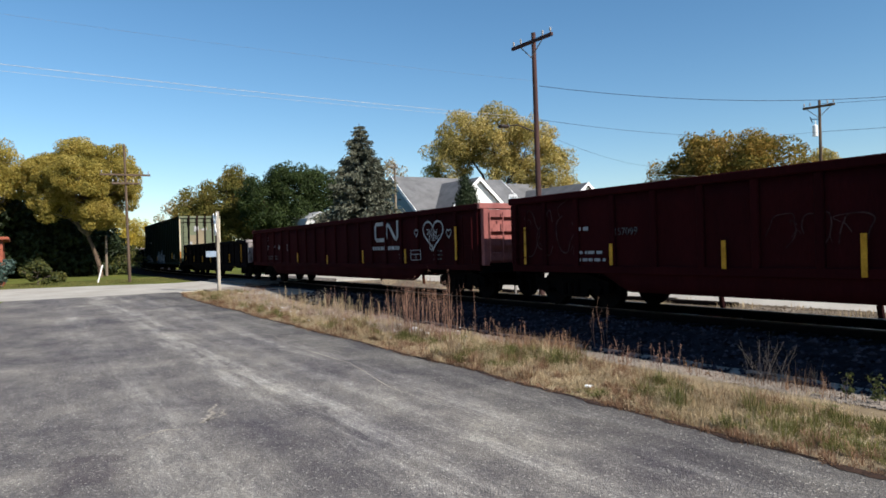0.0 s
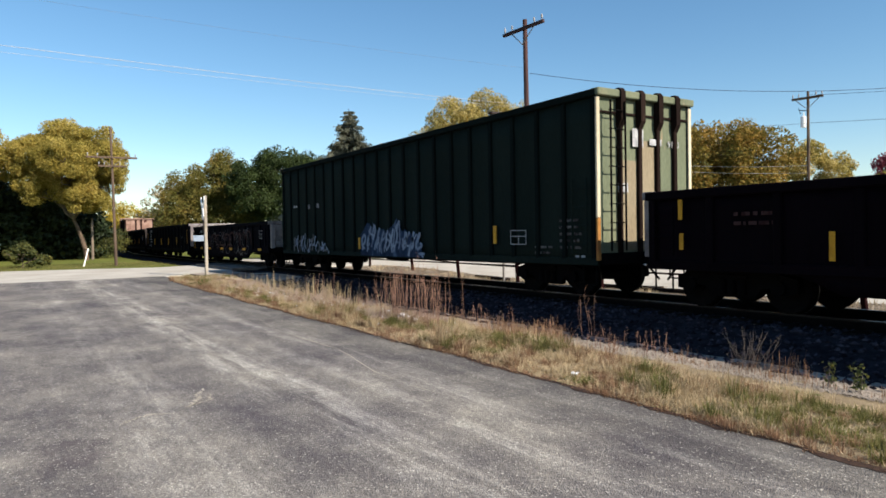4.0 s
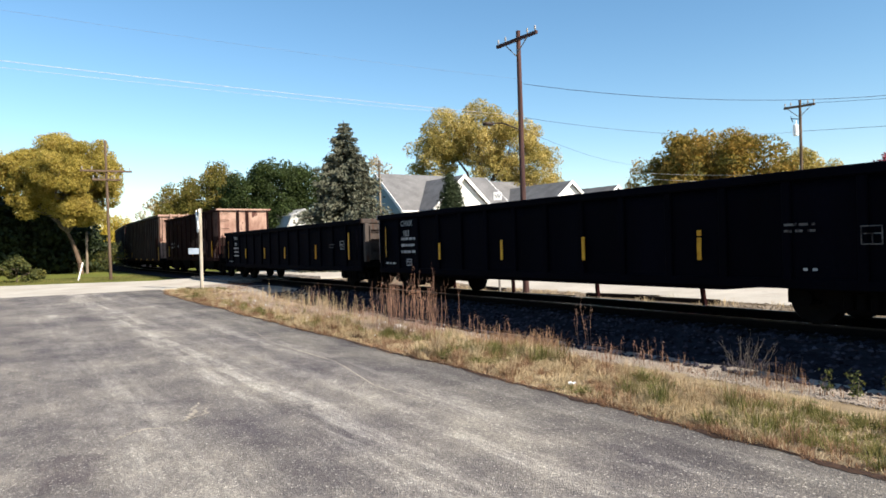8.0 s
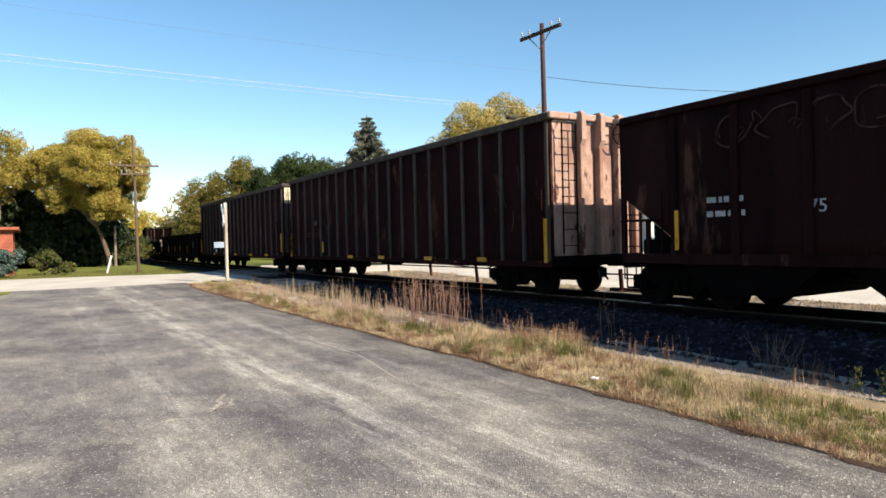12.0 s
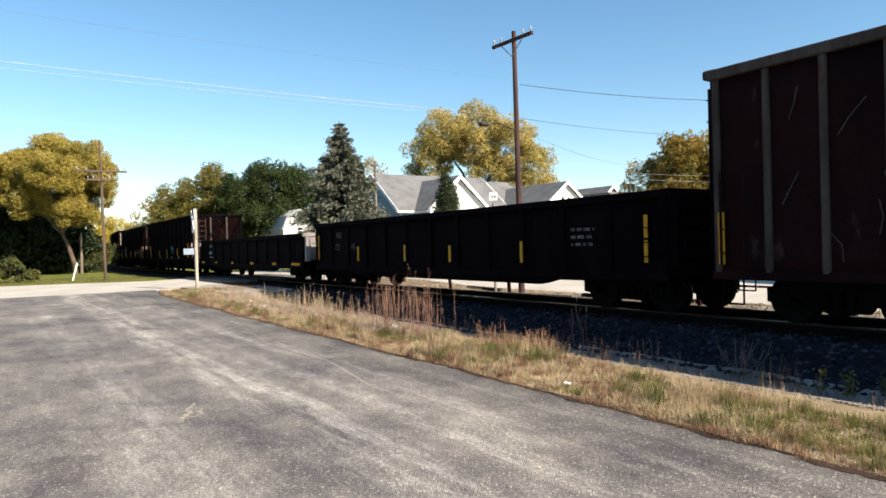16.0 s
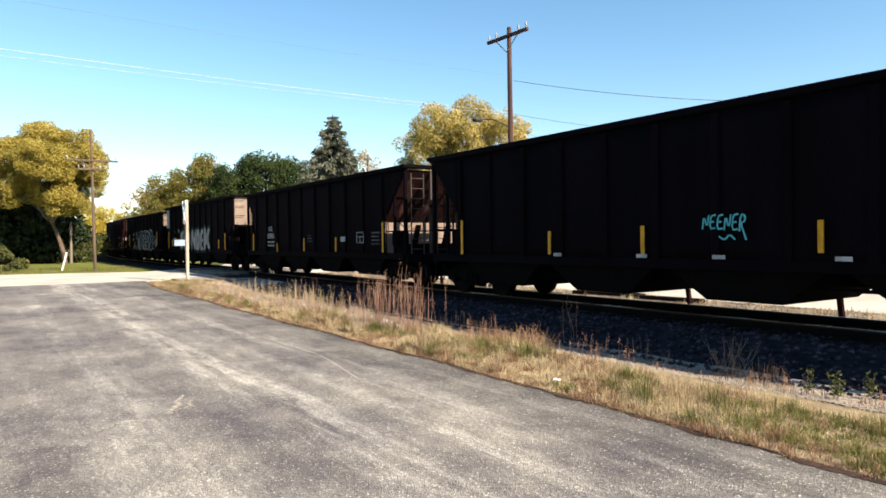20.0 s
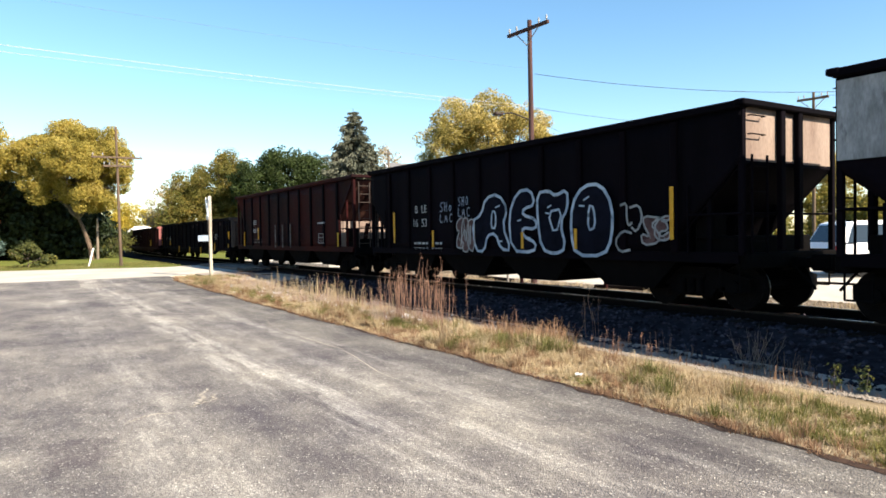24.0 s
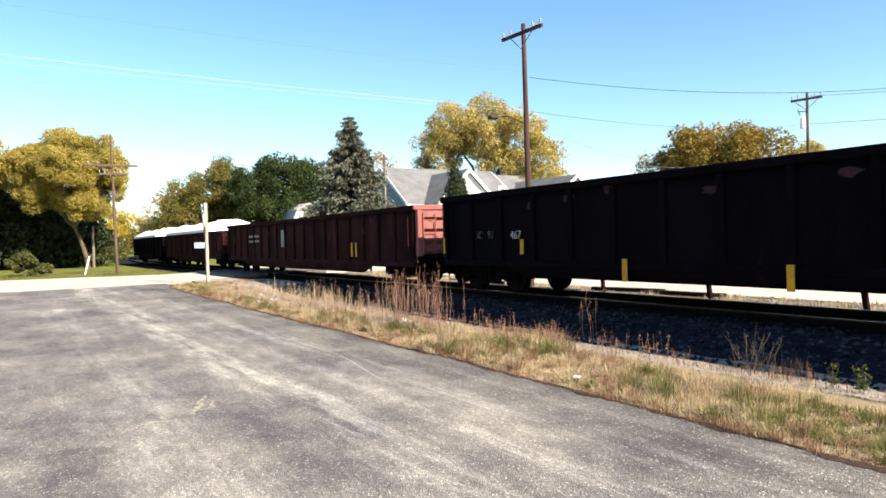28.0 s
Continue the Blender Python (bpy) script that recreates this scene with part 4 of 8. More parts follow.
FAT = dict(
    R=([(0, 0.05), (0.02, 0.62), (-0.04, 0.66), (0, 0.92), (0.7, 1.0), (1, 0.8), (0.74, 0.5), (1.02, 0.2), (0.95, 0), (0.66, 0.02), (0.45, 0.3), (0.4, 0.02)], [(0.42, 0.6), (0.62, 0.64), (0.6, 0.76), (0.42, 0.74)]),
    O=([(0.12, 0), (0, 0.3), (0.02, 0.75), (0.3, 1), (0.72, 1), (0.98, 0.7), (0.98, 0.25), (0.8, 0)], [(0.42, 0.35), (0.6, 0.4), (0.56, 0.68), (0.44, 0.72)]),
    A=([(0.02, 0), (-0.08, 0.55), (0.2, 0.65), (0.32, 0.95), (0.7, 1), (0.95, 0.72), (0.8, 0.45), (1.05, 0.02), (0.76, 0.04), (0.62, 0.32), (0.36, 0.28), (0.3, 0)], [(0.48, 0.42), (0.62, 0.4), (0.62, 0.68), (0.52, 0.72)]),
    E=([(0.1, 0.02), (0, 0.6), (0.3, 0.98), (0.8, 1), (0.95, 0.75), (0.55, 0.7), (0.5, 0.6), (1.0, 0.52), (0.98, 0.36), (0.5, 0.4), (0.52, 0.26), (1, 0.15), (0.9, 0)], None),
    F=([(0, 1), (0.4, 1.02), (0.6, 0.92), (0.98, 1.02), (1.0, 0.72), (0.75, 0.5), (0.95, 0.1), (0.6, 0), (0.15, 0.08), (0.02, 0.55)], [(0.35, 0.68), (0.85, 0.72), (0.6, 0.28)]),
    K=([(0, 0), (0, 1), (0.35, 1), (0.38, 0.66), (0.7, 1), (1, 0.9), (0.7, 0.5), (1.05, 0.1), (0.8, 0), (0.4, 0.35), (0.35, 0)], None),
    N=([(0, 0.05), (0, 1), (0.4, 1), (0.68, 0.5), (0.7, 1), (1, 0.97), (1, 0), (0.65, 0), (0.32, 0.5), (0.3, 0)], None))
THIN = dict(
    N=[[(0, 0), (0.1, 1), (0.65, 0.05), (0.8, 1)]], E=[[(0.8, 1), (0.1, 0.95), (0.02, 0.05), (0.8, 0.1)], [(0.05, 0.5), (0.6, 0.55)]],
    R=[[(0, 0), (0.08, 1), (0.7, 0.9), (0.65, 0.55), (0.1, 0.5), (0.95, -0.5)]], S=[[(0.8, 0.95), (0.2, 0.9), (0.15, 0.6), (0.7, 0.4), (0.6, 0.05), (0, 0.08)]],
    H=[[(0, 1), (0.05, 0)], [(0, 0.5), (0.6, 0.55)], [(0.62, 1), (0.66, 0)]], O=[[(0.3, 1), (0, 0.5), (0.3, 0), (0.7, 0.45), (0.35, 1)]],
    L=[[(0.05, 1), (0, 0.02), (0.7, 0.06)]], C=[[(0.8, 0.85), (0.35, 1), (0, 0.5), (0.3, 0), (0.8, 0.12)]], A=[[(0, 0), (0.35, 1), (0.72, 0)], [(0.15, 0.4), (0.6, 0.4)]],
    U=[[(0, 1.0), (0.02, 0.35), (0.3, 0), (0.65, 0.04), (0.95, 0.4), (1, 0.95)]], J=[[(0, 0.9), (0.5, 1), (0.55, 0.4), (0.7, 0.05), (1, 0.2)]],
    V=[[(0, 1), (0.35, 0), (0.8, 1.05)]], D=[[(0, 0.9), (0.7, 1), (1, 0.5), (0.6, 0), (0.2, 0.2)]], Z=[[(0, 0.6), (0.4, 0), (0.6, 0.9), (1, 0.1)]])


def fat_letters(car, spec, z0, z1, y, fill, line, label, wline=0.05, halo=None, lean=0.08, seed=1):
    """Sprayed block letters, each a filled and outlined shape of its own. spec: (letter, x0, x1)."""
    rng = random.Random(seed)
    for i, (ch, x0, x1) in enumerate(spec):
        shape, hole = FAT[ch]
        d = y - 0.003 - 0.0015 * i
        up, dn = rng.uniform(-0.05, 0.06), rng.uniform(-0.04, 0.04)

        def place(p):
            return x0 + (p[0] + lean * (p[1] - 0.5)) * (x1 - x0), z0 + dn + p[1] * (z1 + up - z0 - dn)
        pts = soften([place(p) for p in shape], True, 1)
        bf, bl = bmesh.new(), bmesh.new()
        bf.faces.new([bf.verts.new((p[0], d - 0.001, p[1])) for p in pts])
        ribbon(bl, pts, wline, d, True, 0.007)
        if hole:
            ribbon(bl, soften([place(p) for p in hole], True, 1), wline * 0.8, d, True, 0.008)
        for _ in range(2):
            u, v = rng.uniform(0.2, 0.7), rng.uniform(0.15, 0.8)
            ribbon(bl, [place((u, v)), place((u + 0.14, v + rng.uniform(-0.03, 0.06)))], wline * 0.5, d, False, 0.008)
        g = part("graffiti", bf, M[fill], car, label)
        part("graffiti_outline", bl, M[line], g, label)
        if halo:
            bh = bmesh.new()
            c = ((x0 + x1) / 2, (z0 + z1) / 2)
            ribbon(bh, [(c[0] + (p[0] - c[0]) * 1.07, c[1] + (p[1] - c[1]) * 1.09) for p in pts], wline, d + 0.002, True, 0.004)
            part("graffiti_halo", bh, M[halo], g, label)


def thin_letters(car, spec, y, line, label, w=0.03, lean=0.1):
    """Bare sprayed strokes, each letter a part. spec: (letter, x0, x1, z0, z1)."""
    for ch, x0, x1, z0, z1 in spec:
        bm = bmesh.new()
        for stroke in THIN[ch]:
            ribbon(bm, soften([(x0 + (p[0] + lean * p[1]) * (x1 - x0), z0 + p[1] * (z1 - z0)) for p in stroke], False, 1), w, y, False, 0.007)
        part("graffiti", bm, M[line], car, label)


def spikes(car, x0, x1, z0, y, top, n, seed, wash=True):
    """A scrawl of jagged upright strokes over a thin wash; top: (share of the width, height)."""
    rng = random.Random(seed)
    us, hs = [p[0] for p in top], [p[1] for p in top]
    high = lambda u: float(np.interp(u, us, hs))
    at = lambda u: x0 + u * (x1 - x0)
    if wash:
        bm = bmesh.new()
        edge_pts = [(at(0), z0)] + [(at(k / 24), high(k / 24) + rng.uniform(-0.12, 0.05)) for k in range(25)] + [(at(1), z0)]
        bm.faces.new([bm.verts.new((p[0], y - 0.003, p[1])) for p in edge_pts])
        part("graffiti", bm, M["blue_wash"], car, "thin blue sprayed wash")
    for k in range(n):
        u = (k + rng.uniform(0.1, 0.9)) / n
        h = high(u)
        a, b = z0 + rng.uniform(0.02, 0.3), h - rng.uniform(0.0, 0.25)
        bm = bmesh.new()
        sway = lambda q: at(u) + rng.uniform(-0.12, 0.12) + 0.05 * q
        ribbon(bm, soften([(sway(q), a + (b - a) * q / 4) for q in range(5)], False, 1), rng.uniform(0.06, 0.12), y - 0.004, False, 0.007)
        if k % 2:
            m = a + (b - a) * rng.uniform(0.15, 0.7)
            ribbon(bm, soften([(at(u) - 0.1, m), (at(u) + 0.12, m + rng.uniform(-0.15, 0.25)), (at(u + 0.9 / n), m + rng.uniform(-0.2, 0.1))], False, 1), 0.06, y - 0.005, False, 0.007)
        part("graffiti", bm, M["ice" if wash or k % 3 else "chalk"], car, "pale blue sprayed upright stroke")


def graffiti(car, x0, x1, z0, z1, y, n, fill, line, seed, label, wline=0.07, halo=None):
    """Sprayed shapes: filled and outlined blocks, or bare looping lines where there is no fill."""
    rng = random.Random(seed)
    w = (x1 - x0) / n
    bf, bl, bh = bmesh.new(), bmesh.new(), bmesh.new()
    for i in range(n):
        d = y - 0.003 - 0.0012 * i
        ax, hz = x0 + i * w, z1 - z0
        if fill:
            shape, hole = BLOCKS[rng.randrange(4)]
            fx, fz, sw = rng.random() < 0.6, rng.random() < 0.7, rng.random() < 0.4
            if fx:
                shape, hole = [(1 - p[0], p[1]) for p in shape], hole and [(1 - p[0], p[1]) for p in hole]
            if fz:
                shape, hole = [(p[0], 1 - p[1]) for p in shape], hole and [(p[0], 1 - p[1]) for p in hole]
            if sw:
                shape, hole = [(p[1], p[0]) for p in shape], hole and [(p[1], p[0]) for p in hole]
            j = lambda: rng.uniform(-0.13, 0.13)
            place = lambda p: (ax + (p[0] * 1.45 - 0.22 + j() + 0.14 * p[1]) * w, z0 + (p[1] + j()) * hz + rng.uniform(-0.03, 0.05))
            pts = soften([place(p) for p in shape], True, 1)
            bf.faces.new([bf.verts.new((p[0], d - 0.001, p[1])) for p in pts])
            ribbon(bl, pts, wline * rng.uniform(0.8, 1.2), d, True, 0.007)
            if halo:
                c = (ax + w / 2, z0 + hz / 2)
                ribbon(bh, [(c[0] + (p[0] - c[0]) * 1.07, c[1] + (p[1] - c[1]) * 1.10) for p in pts], wline * 0.7, d + 0.002, True, 0.004)
            if hole:
                ribbon(bl, soften([place(p) for p in hole], True, 1), wline * 0.9, d, True, 0.008)
            for _ in range(2):
                u, v = rng.uniform(0.1, 0.8), rng.uniform(0.1, 0.8)
                ribbon(bl, [place((u, v)), place((u + rng.uniform(-0.1, 0.2), v + rng.uniform(-0.15, 0.2)))], wline * 0.45, d, False, 0.008)
        else:
            cx, cz = ax + w / 2, z0 + hz / 2
            ph, k = rng.uniform(0, 6.28), 9
            loop = []
            for q in range(k):
                a = ph + 2 * math.pi * q / k * 0.86
                r = rng.uniform(0.6, 1.15)
                loop.append((cx + math.cos(a) * r * w * 0.55 + 0.1 * math.sin(a) * w, min(max(cz + math.sin(a) * r * hz * 0.5, z0 - 0.05), z1 + 0.1)))
            ribbon(bl, soften(loop, False), wline * rng.uniform(0.6, 1.0), d, False, 0.007)
            for _ in range(2):
                u, v = cx + rng.uniform(-0.4, 0.4) * w, cz + rng.uniform(-0.4, 0.3) * hz
                ribbon(bl, soften([(u, v), (u + rng.uniform(-0.3, 0.3) * w, v + rng.uniform(0.05, 0.3) * hz), (u + rng.uniform(-0.3, 0.4) * w, v + rng.uniform(-0.1, 0.4) * hz)], False), wline * rng.uniform(0.4, 0.8), d, False, 0.008)
    g = None
    if fill:
        g = part("graffiti", bf, M[fill], car, label)
    part("graffiti_outline", bl, M[line], g or car, label)
    if halo:
        part("graffiti_halo", bh, M[halo], g or car, label)
    else:
        bh.free()


def bowed_sheet(posts, low, top, side, dent=0.035, n=5):
    """A side sheet that is dented in a little between its posts. low(x): its lower edge; top: its upper edge."""
    xs = []
    for i, (a, b) in enumerate(zip(posts[:-1], posts[1:])):
        xs += [(a + (b - a) * k / n, math.sin(math.pi * k / n)) for k in range(n)]
    xs.append((posts[-1], 0.0))
    wob = random.Random(len(posts) * 7 + int(top * 100))
    amp = [dent * wob.uniform(0.3, 1.5) for _ in posts]
    bm = bmesh.new()
    cols = []
    for i, (x, f) in enumerate(xs):
        z0 = low(x)
        d = amp[min(i // n, len(amp) - 1)]
        col = []
        for u in (0.0, 0.12, 0.35, 0.6, 0.85, 1.0):
            y = side * (1.475 - d * f * math.sin(math.pi * u) ** 0.7)
            col.append((bm.verts.new((x, y, z0 + (top - z0) * u)), bm.verts.new((x, side * 1.42, z0 + (top - z0) * u))))
        cols.append(col)
    for p, q in zip(cols[:-1], cols[1:]):
        for a, b, c, d in zip(p[:-1], q[:-1], q[1:], p[1:]):
            bm.faces.new((a[0], b[0], c[0], d[0]))
            bm.faces.new((a[1], d[1], c[1], b[1]))
        for a, b in ((p[0], q[0]), (p[-1], q[-1])):
            bm.faces.new((a[0], a[1], b[1], b[0]))
    for p in (cols[0], cols[-1]):
        for a, b in zip(p[:-1], p[1:]):
            bm.faces.new((a[0], a[1], b[1], b[0]))
    bmesh.ops.recalc_face_normals(bm, faces=bm.faces[:])
    for f in bm.faces:
        f.smooth = abs(f.normal.y) > 0.8
    return bm


def gondola(name, label, L, zt, half, paint, ribs=15, rib_w=0.15, rib_m=None, zb=0.45, zs=0.82, fish=None, end_m=None, end_style="ribbed", chord=0.16, tall=False, post_m=None, post_ys=(-0.62, 0.0, 0.62, 1.2), post_d=0.16, brake=True):
    """An open wagon: side sheets with ribs, top chords, shaped ends, floor, ladders and running gear. Origin on the rail head at mid length."""
    car = thing(name, label, "railway wagon", "freight wagons of the train")
    fish = L / 2 - half + 1.4
    P, R_ = M[paint], M[rib_m or paint]
    E_ = M[end_m or paint]
    Q_ = M[post_m or end_m or paint]
    posts = [-L / 2 + 0.12 + (L - 0.24) * i / (ribs - 1) for i in range(ribs)]
    posts[0], posts[-1] = -L / 2, L / 2

    def low(x):
        return float(np.interp(abs(x), [0, L / 2 - fish - 0.7, L / 2 - fish, L / 2], [zb, zb, zs, zs]))
    for s in (-1, 1):
        part("side_sheet", bowed_sheet(posts, low, zt - chord, s), P, car)
        part("top_chord", boxes((-L / 2 - 0.02, L / 2 + 0.02, s * 1.46 - 0.11, s * 1.46 + 0.11, zt - chord, zt), bev=0.02), R_, car)
        part("side_sill", boxes((-L / 2, L / 2, s * 1.47 - 0.06, s * 1.47 + 0.06, zs, zs + 0.16), bev=0.01), P, car)
    hgt = zt - chord - zs - 0.14
    rb = bmesh.new()
    slab(rb, [(-rib_w / 2, 0.0), (rib_w / 2, 0.0), (rib_w / 2, hgt), (-rib_w / 2, hgt)], 0.06, at=-0.06)
    bmesh.ops.bevel(rb, geom=[e for e in rb.edges if abs(e.verts[0].co.z - e.verts[1].co.z) > 0.1 and e.verts[0].co.y < -0.03], offset=0.02, segments=1, affect="EDGES")
    rd = mesh_of(rb, "rib")
    rd.materials.append(R_)
    for i in range(ribs):
        x = -L / 2 + 0.12 + (L - 0.24) * i / (ribs - 1)
        put("rib", rd, None, car, at=pose(x, -1.475, zs + 0.13))
        put("rib", rd, None, car, at=pose(x, 1.475, zs + 0.13, 0, 0, 180))
    part("floor", boxes((-L / 2 + 0.05, L / 2 - 0.05, -1.42, 1.42, 1.0, 1.08)), M["under"], car)
    for s in (-1, 1):
        x = s * L / 2
        # end_m colours the end lighter than the sides, imitating sun on it
        part("end_sheet", boxes((*sorted((x - s * 0.09, x - s * 0.03)), -1.42, 1.42, 1.0, zt - chord)), E_, car, "end wall toned as if sunlit" if end_m else "")
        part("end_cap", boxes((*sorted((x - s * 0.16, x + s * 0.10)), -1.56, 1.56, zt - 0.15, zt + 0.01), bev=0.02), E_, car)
        if end_style == "ribbed":
            n = 4 if zt < 3.2 else 7
            for i in range(n):
                z = 1.18 + (zt - 1.45) * i / max(n - 1, 1)
                bm = bmesh.new()
                slab(bm, [(-1.3, z - 0.10), (1.3, z - 0.10), (1.22, z), (1.3, z + 0.1), (-1.3, z + 0.10), (-1.22, z)], 0.13, axis="x", at=x - s * 0.03 if s > 0 else x + 0.03 - 0.13)
                part("end_rib", bm, E_, car)
            for y in (-1.36, 1.36):
                part("end_post", boxes((*sorted((x - s * 0.03, x + s * 0.14)), y - 0.09, y + 0.09, 0.95, zt - 0.15), bev=0.015), E_, car)
        else:
            for y in post_ys:
                part("end_post", boxes((*sorted((x - s * 0.03, x + s * post_d)), y - 0.055, y + 0.055, 1.0, zt - 0.05), bev=0.015), Q_, car)
                if tall:
                    bm = bmesh.new()
                    slab(bm, [(s * -0.02, 0.06), (s * (post_d + 0.02), 0.06), (s * (post_d + 0.08), -0.02), (s * (post_d + 0.08), -0.62), (s * (post_d - 0.02), -0.80), (s * -0.02, -0.80)][::s], 0.14, at=y - 0.07)
                    bm.transform(Matrix.Translation((x, 0, zt)))
                    bmesh.ops.recalc_face_normals(bm, faces=bm.faces[:])
                    part("end_hook", bm, Q_, car)
        ladder(car, x + s * 0.17, -1.05, 1.05, zt - 0.25, max(3, int((zt - 1.2) / 0.38)), "y", M["under"] if end_style != "ribbed" else E_)
        ladder(car, s * (L / 2 - 0.45), -1.60, 1.0, min(zt - 0.3, 2.6), 4, "x", P)
    running_gear(car, half, L, 0.74)
    if not brake:
        return car
    # hand-brake wheel on the front end
    bm = bmesh.new()
    mt = Matrix.Translation((L / 2 + 0.26, 0.55, zt - 0.45)) @ Matrix.Rotation(radians(90), 4, "Y")
    for i in range(12):
        a, b = i * math.pi / 6, (i + 1) * math.pi / 6
        rod(bm, mt @ Vector((0.25 * math.cos(a), 0.25 * math.sin(a), 0)), mt @ Vector((0.25 * math.cos(b), 0.25 * math.sin(b), 0)), 0.018, n=5)
    for i in range(4):
        a = i * math.pi / 2
        rod(bm, mt @ Vector((0, 0, -0.03)), mt @ Vector((0.25 * math.cos(a), 0.25 * math.sin(a), 0)), 0.012, n=5)
    part("brake_wheel", bm, M["under"], car, "hand-brake wheel")
    return car


def hopper(name, label, L, zt, half, paint, ribs=9, panel=1.3, slope_in=1.32, end_m="pale", pods=4, rib_m=None, lit="pale", brake=False):
    """A hopper wagon with sloped ends. panel: height of the upright panel above the slope sheet (0: the slope starts at the rim)."""
    car = thing(name, label, "railway wagon", "freight wagons of the train")
    P, R_ = M[paint], M[rib_m or paint]
    zs, zl = 1.02, 1.42 if panel else 2.1
    zp = zt - 0.14 - panel
    xi = L / 2 - slope_in
    posts = [-xi + 0.1 + (2 * xi - 0.2) * i / (ribs - 1) for i in range(ribs)]
    posts[0], posts[-1] = -xi, xi
    end = L / 2 - 0.05

    def low(x):
        x = abs(x)
        if x <= xi:
            return zs
        return float(np.interp(x, [xi, end], [zl, zp if panel else zt - 0.16]))
    for s in (-1, 1):
        part("side_sheet", bowed_sheet([-end, -xi - 0.001] + posts + [xi + 0.001, end], low, zt - 0.14, s), P, car)
        part("top_chord", boxes((-L / 2, L / 2, s * 1.46 - 0.10, s * 1.46 + 0.12, zt - 0.14, zt), bev=0.02), P, car)
        part("side_sill", boxes((-L / 2 + 0.1, L / 2 - 0.1, s * 1.42 - 0.07, s * 1.42 + 0.07, zs - 0.14, zs + 0.06), bev=0.01), P, car)
    n = ribs
    rb = bmesh.new()
    hgt = zt - 0.14 - zs - 0.1
    slab(rb, [(-0.08, 0.0), (0.08, 0.0), (0.08, hgt), (-0.08, hgt)], 0.06, at=-0.06)
    bmesh.ops.bevel(rb, geom=[e for e in rb.edges if abs(e.verts[0].co.z - e.verts[1].co.z) > 0.1 and e.verts[0].co.y < -0.03], offset=0.02, segments=1, affect="EDGES")
    rd = mesh_of(rb, "rib")
    rd.materials.append(R_)
    for i in range(n):
        x = -xi + 0.1 + (2 * xi - 0.2) * i / (n - 1)
        put("rib", rd, None, car, at=pose(x, -1.475, zs + 0.05))
        put("rib", rd, None, car, at=pose(x, 1.475, zs + 0.05, 0, 0, 180))
    for s in (-1, 1):
        e = L / 2 - 0.07
        if panel:
            part("end_panel", boxes((*sorted((s * (e - 0.05), s * e)), -1.42, 1.42, zp, zt - 0.1)), M[end_m], car, "weathered upright end panel, toned pale as if sunlit")
            for y in (-0.35, 0.2):
                part("end_post", boxes((*sorted((s * e, s * (e + 0.11))), y - 0.07, y + 0.07, 1.1, zt - 0.08), bev=0.015), P if end_m != "pale_rust" else M["rust"], car)
        bm = bmesh.new()
        slab(bm, [(s * e, zp if panel else zt - 0.14), (s * e, (zp if panel else zt - 0.14) - 0.06), (s * xi, zl - 0.06), (s * xi, zl)], 2.84, at=-1.42)
        # where this differs from the body paint, the colour imitates sunlight
        part("slope_sheet", bm, M["rust"] if not panel else M["pale_rust"] if end_m == "pale_rust" else P, car, "sloped end sheet")
        # the pale tones here are painted sunlight on a dark wall
        part("end_wall", boxes((*sorted((s * (xi - 0.05), s * xi)), -1.42, 1.42, zs - 0.1, zl)), M[lit] if not panel else M["pale_rust"] if end_m == "pale_rust" else P, car, "inset lower end wall")
        # the pale cap colour imitates sun on the rim
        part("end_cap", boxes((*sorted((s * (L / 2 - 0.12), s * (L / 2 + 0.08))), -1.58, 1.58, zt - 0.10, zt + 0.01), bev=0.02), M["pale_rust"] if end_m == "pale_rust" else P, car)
        for y in (-1.42, 1.42):
            part("corner_post", boxes((*sorted((s * (L / 2 - 0.12), s * (L / 2 - 0.02))), y - 0.05, y + 0.05, zs, zt - 0.14), bev=0.01), P, car)
            part("frame_post", boxes((*sorted((s * (L / 2 - 0.75), s * (L / 2 - 0.67))), y - 0.035, y + 0.035, zs, zt - 0.9 if not panel else zp - 0.55)), P, car)
        if not panel:
            for y in (-0.5, 0.5):
                # brown posts and ladder: sunlight put into the colour of black ends
                part("end_post", boxes((*sorted((s * (L / 2 - 0.12), s * (L / 2 - 0.02))), y - 0.05, y + 0.05, zs, zt - 0.14), bev=0.01), M["post"], car)
        part("end_platform", boxes((*sorted((s * xi, s * (L / 2))), -1.4, 1.4, 0.93, 1.0), (*sorted((s * (L / 2 - 0.2), s * (L / 2))), -1.4, 1.4, 0.78, 0.95)), M["under"], car)
        part("brake_box", boxes((*sorted((s * (xi + 0.12), s * (L / 2 - 0.35))), -1.2, 1.2, 0.98, 1.36), (*sorted((s * (xi + 0.2), s * (xi + 0.6))), -1.3, -0.9, 1.3, 1.75), bev=0.03), M["under"], car)
        part("handrail", rods([((s * (L / 2 - 0.05), -1.4, 1.75), (s * (L / 2 - 0.05), 1.4, 1.75)), ((s * (xi + 0.2), -1.5, 1.05), (s * (xi + 0.2), -1.5, 2.3)),
                               ((s * (xi + 0.2), -1.5, 1.75), (s * (L / 2 - 0.05), -1.5, 1.75))], 0.02, 6), P, car)
        ladder(car, s * (L / 2 + 0.02), -1.05, 1.05, zp + 0.1 if panel else zt - 0.25, 4 if panel else 8, "y", M["post"] if not panel else P)
        if panel:
            for z in (zp + 0.45, zp + 0.95, zt - 0.25):
                put("grab_iron", rung_data(P), None, car, at=pose(s * (L / 2 + 0.03), -1.1, z, 0, 0, 90))
        for y in (-0.6, 0.55):
            bm = bmesh.new()
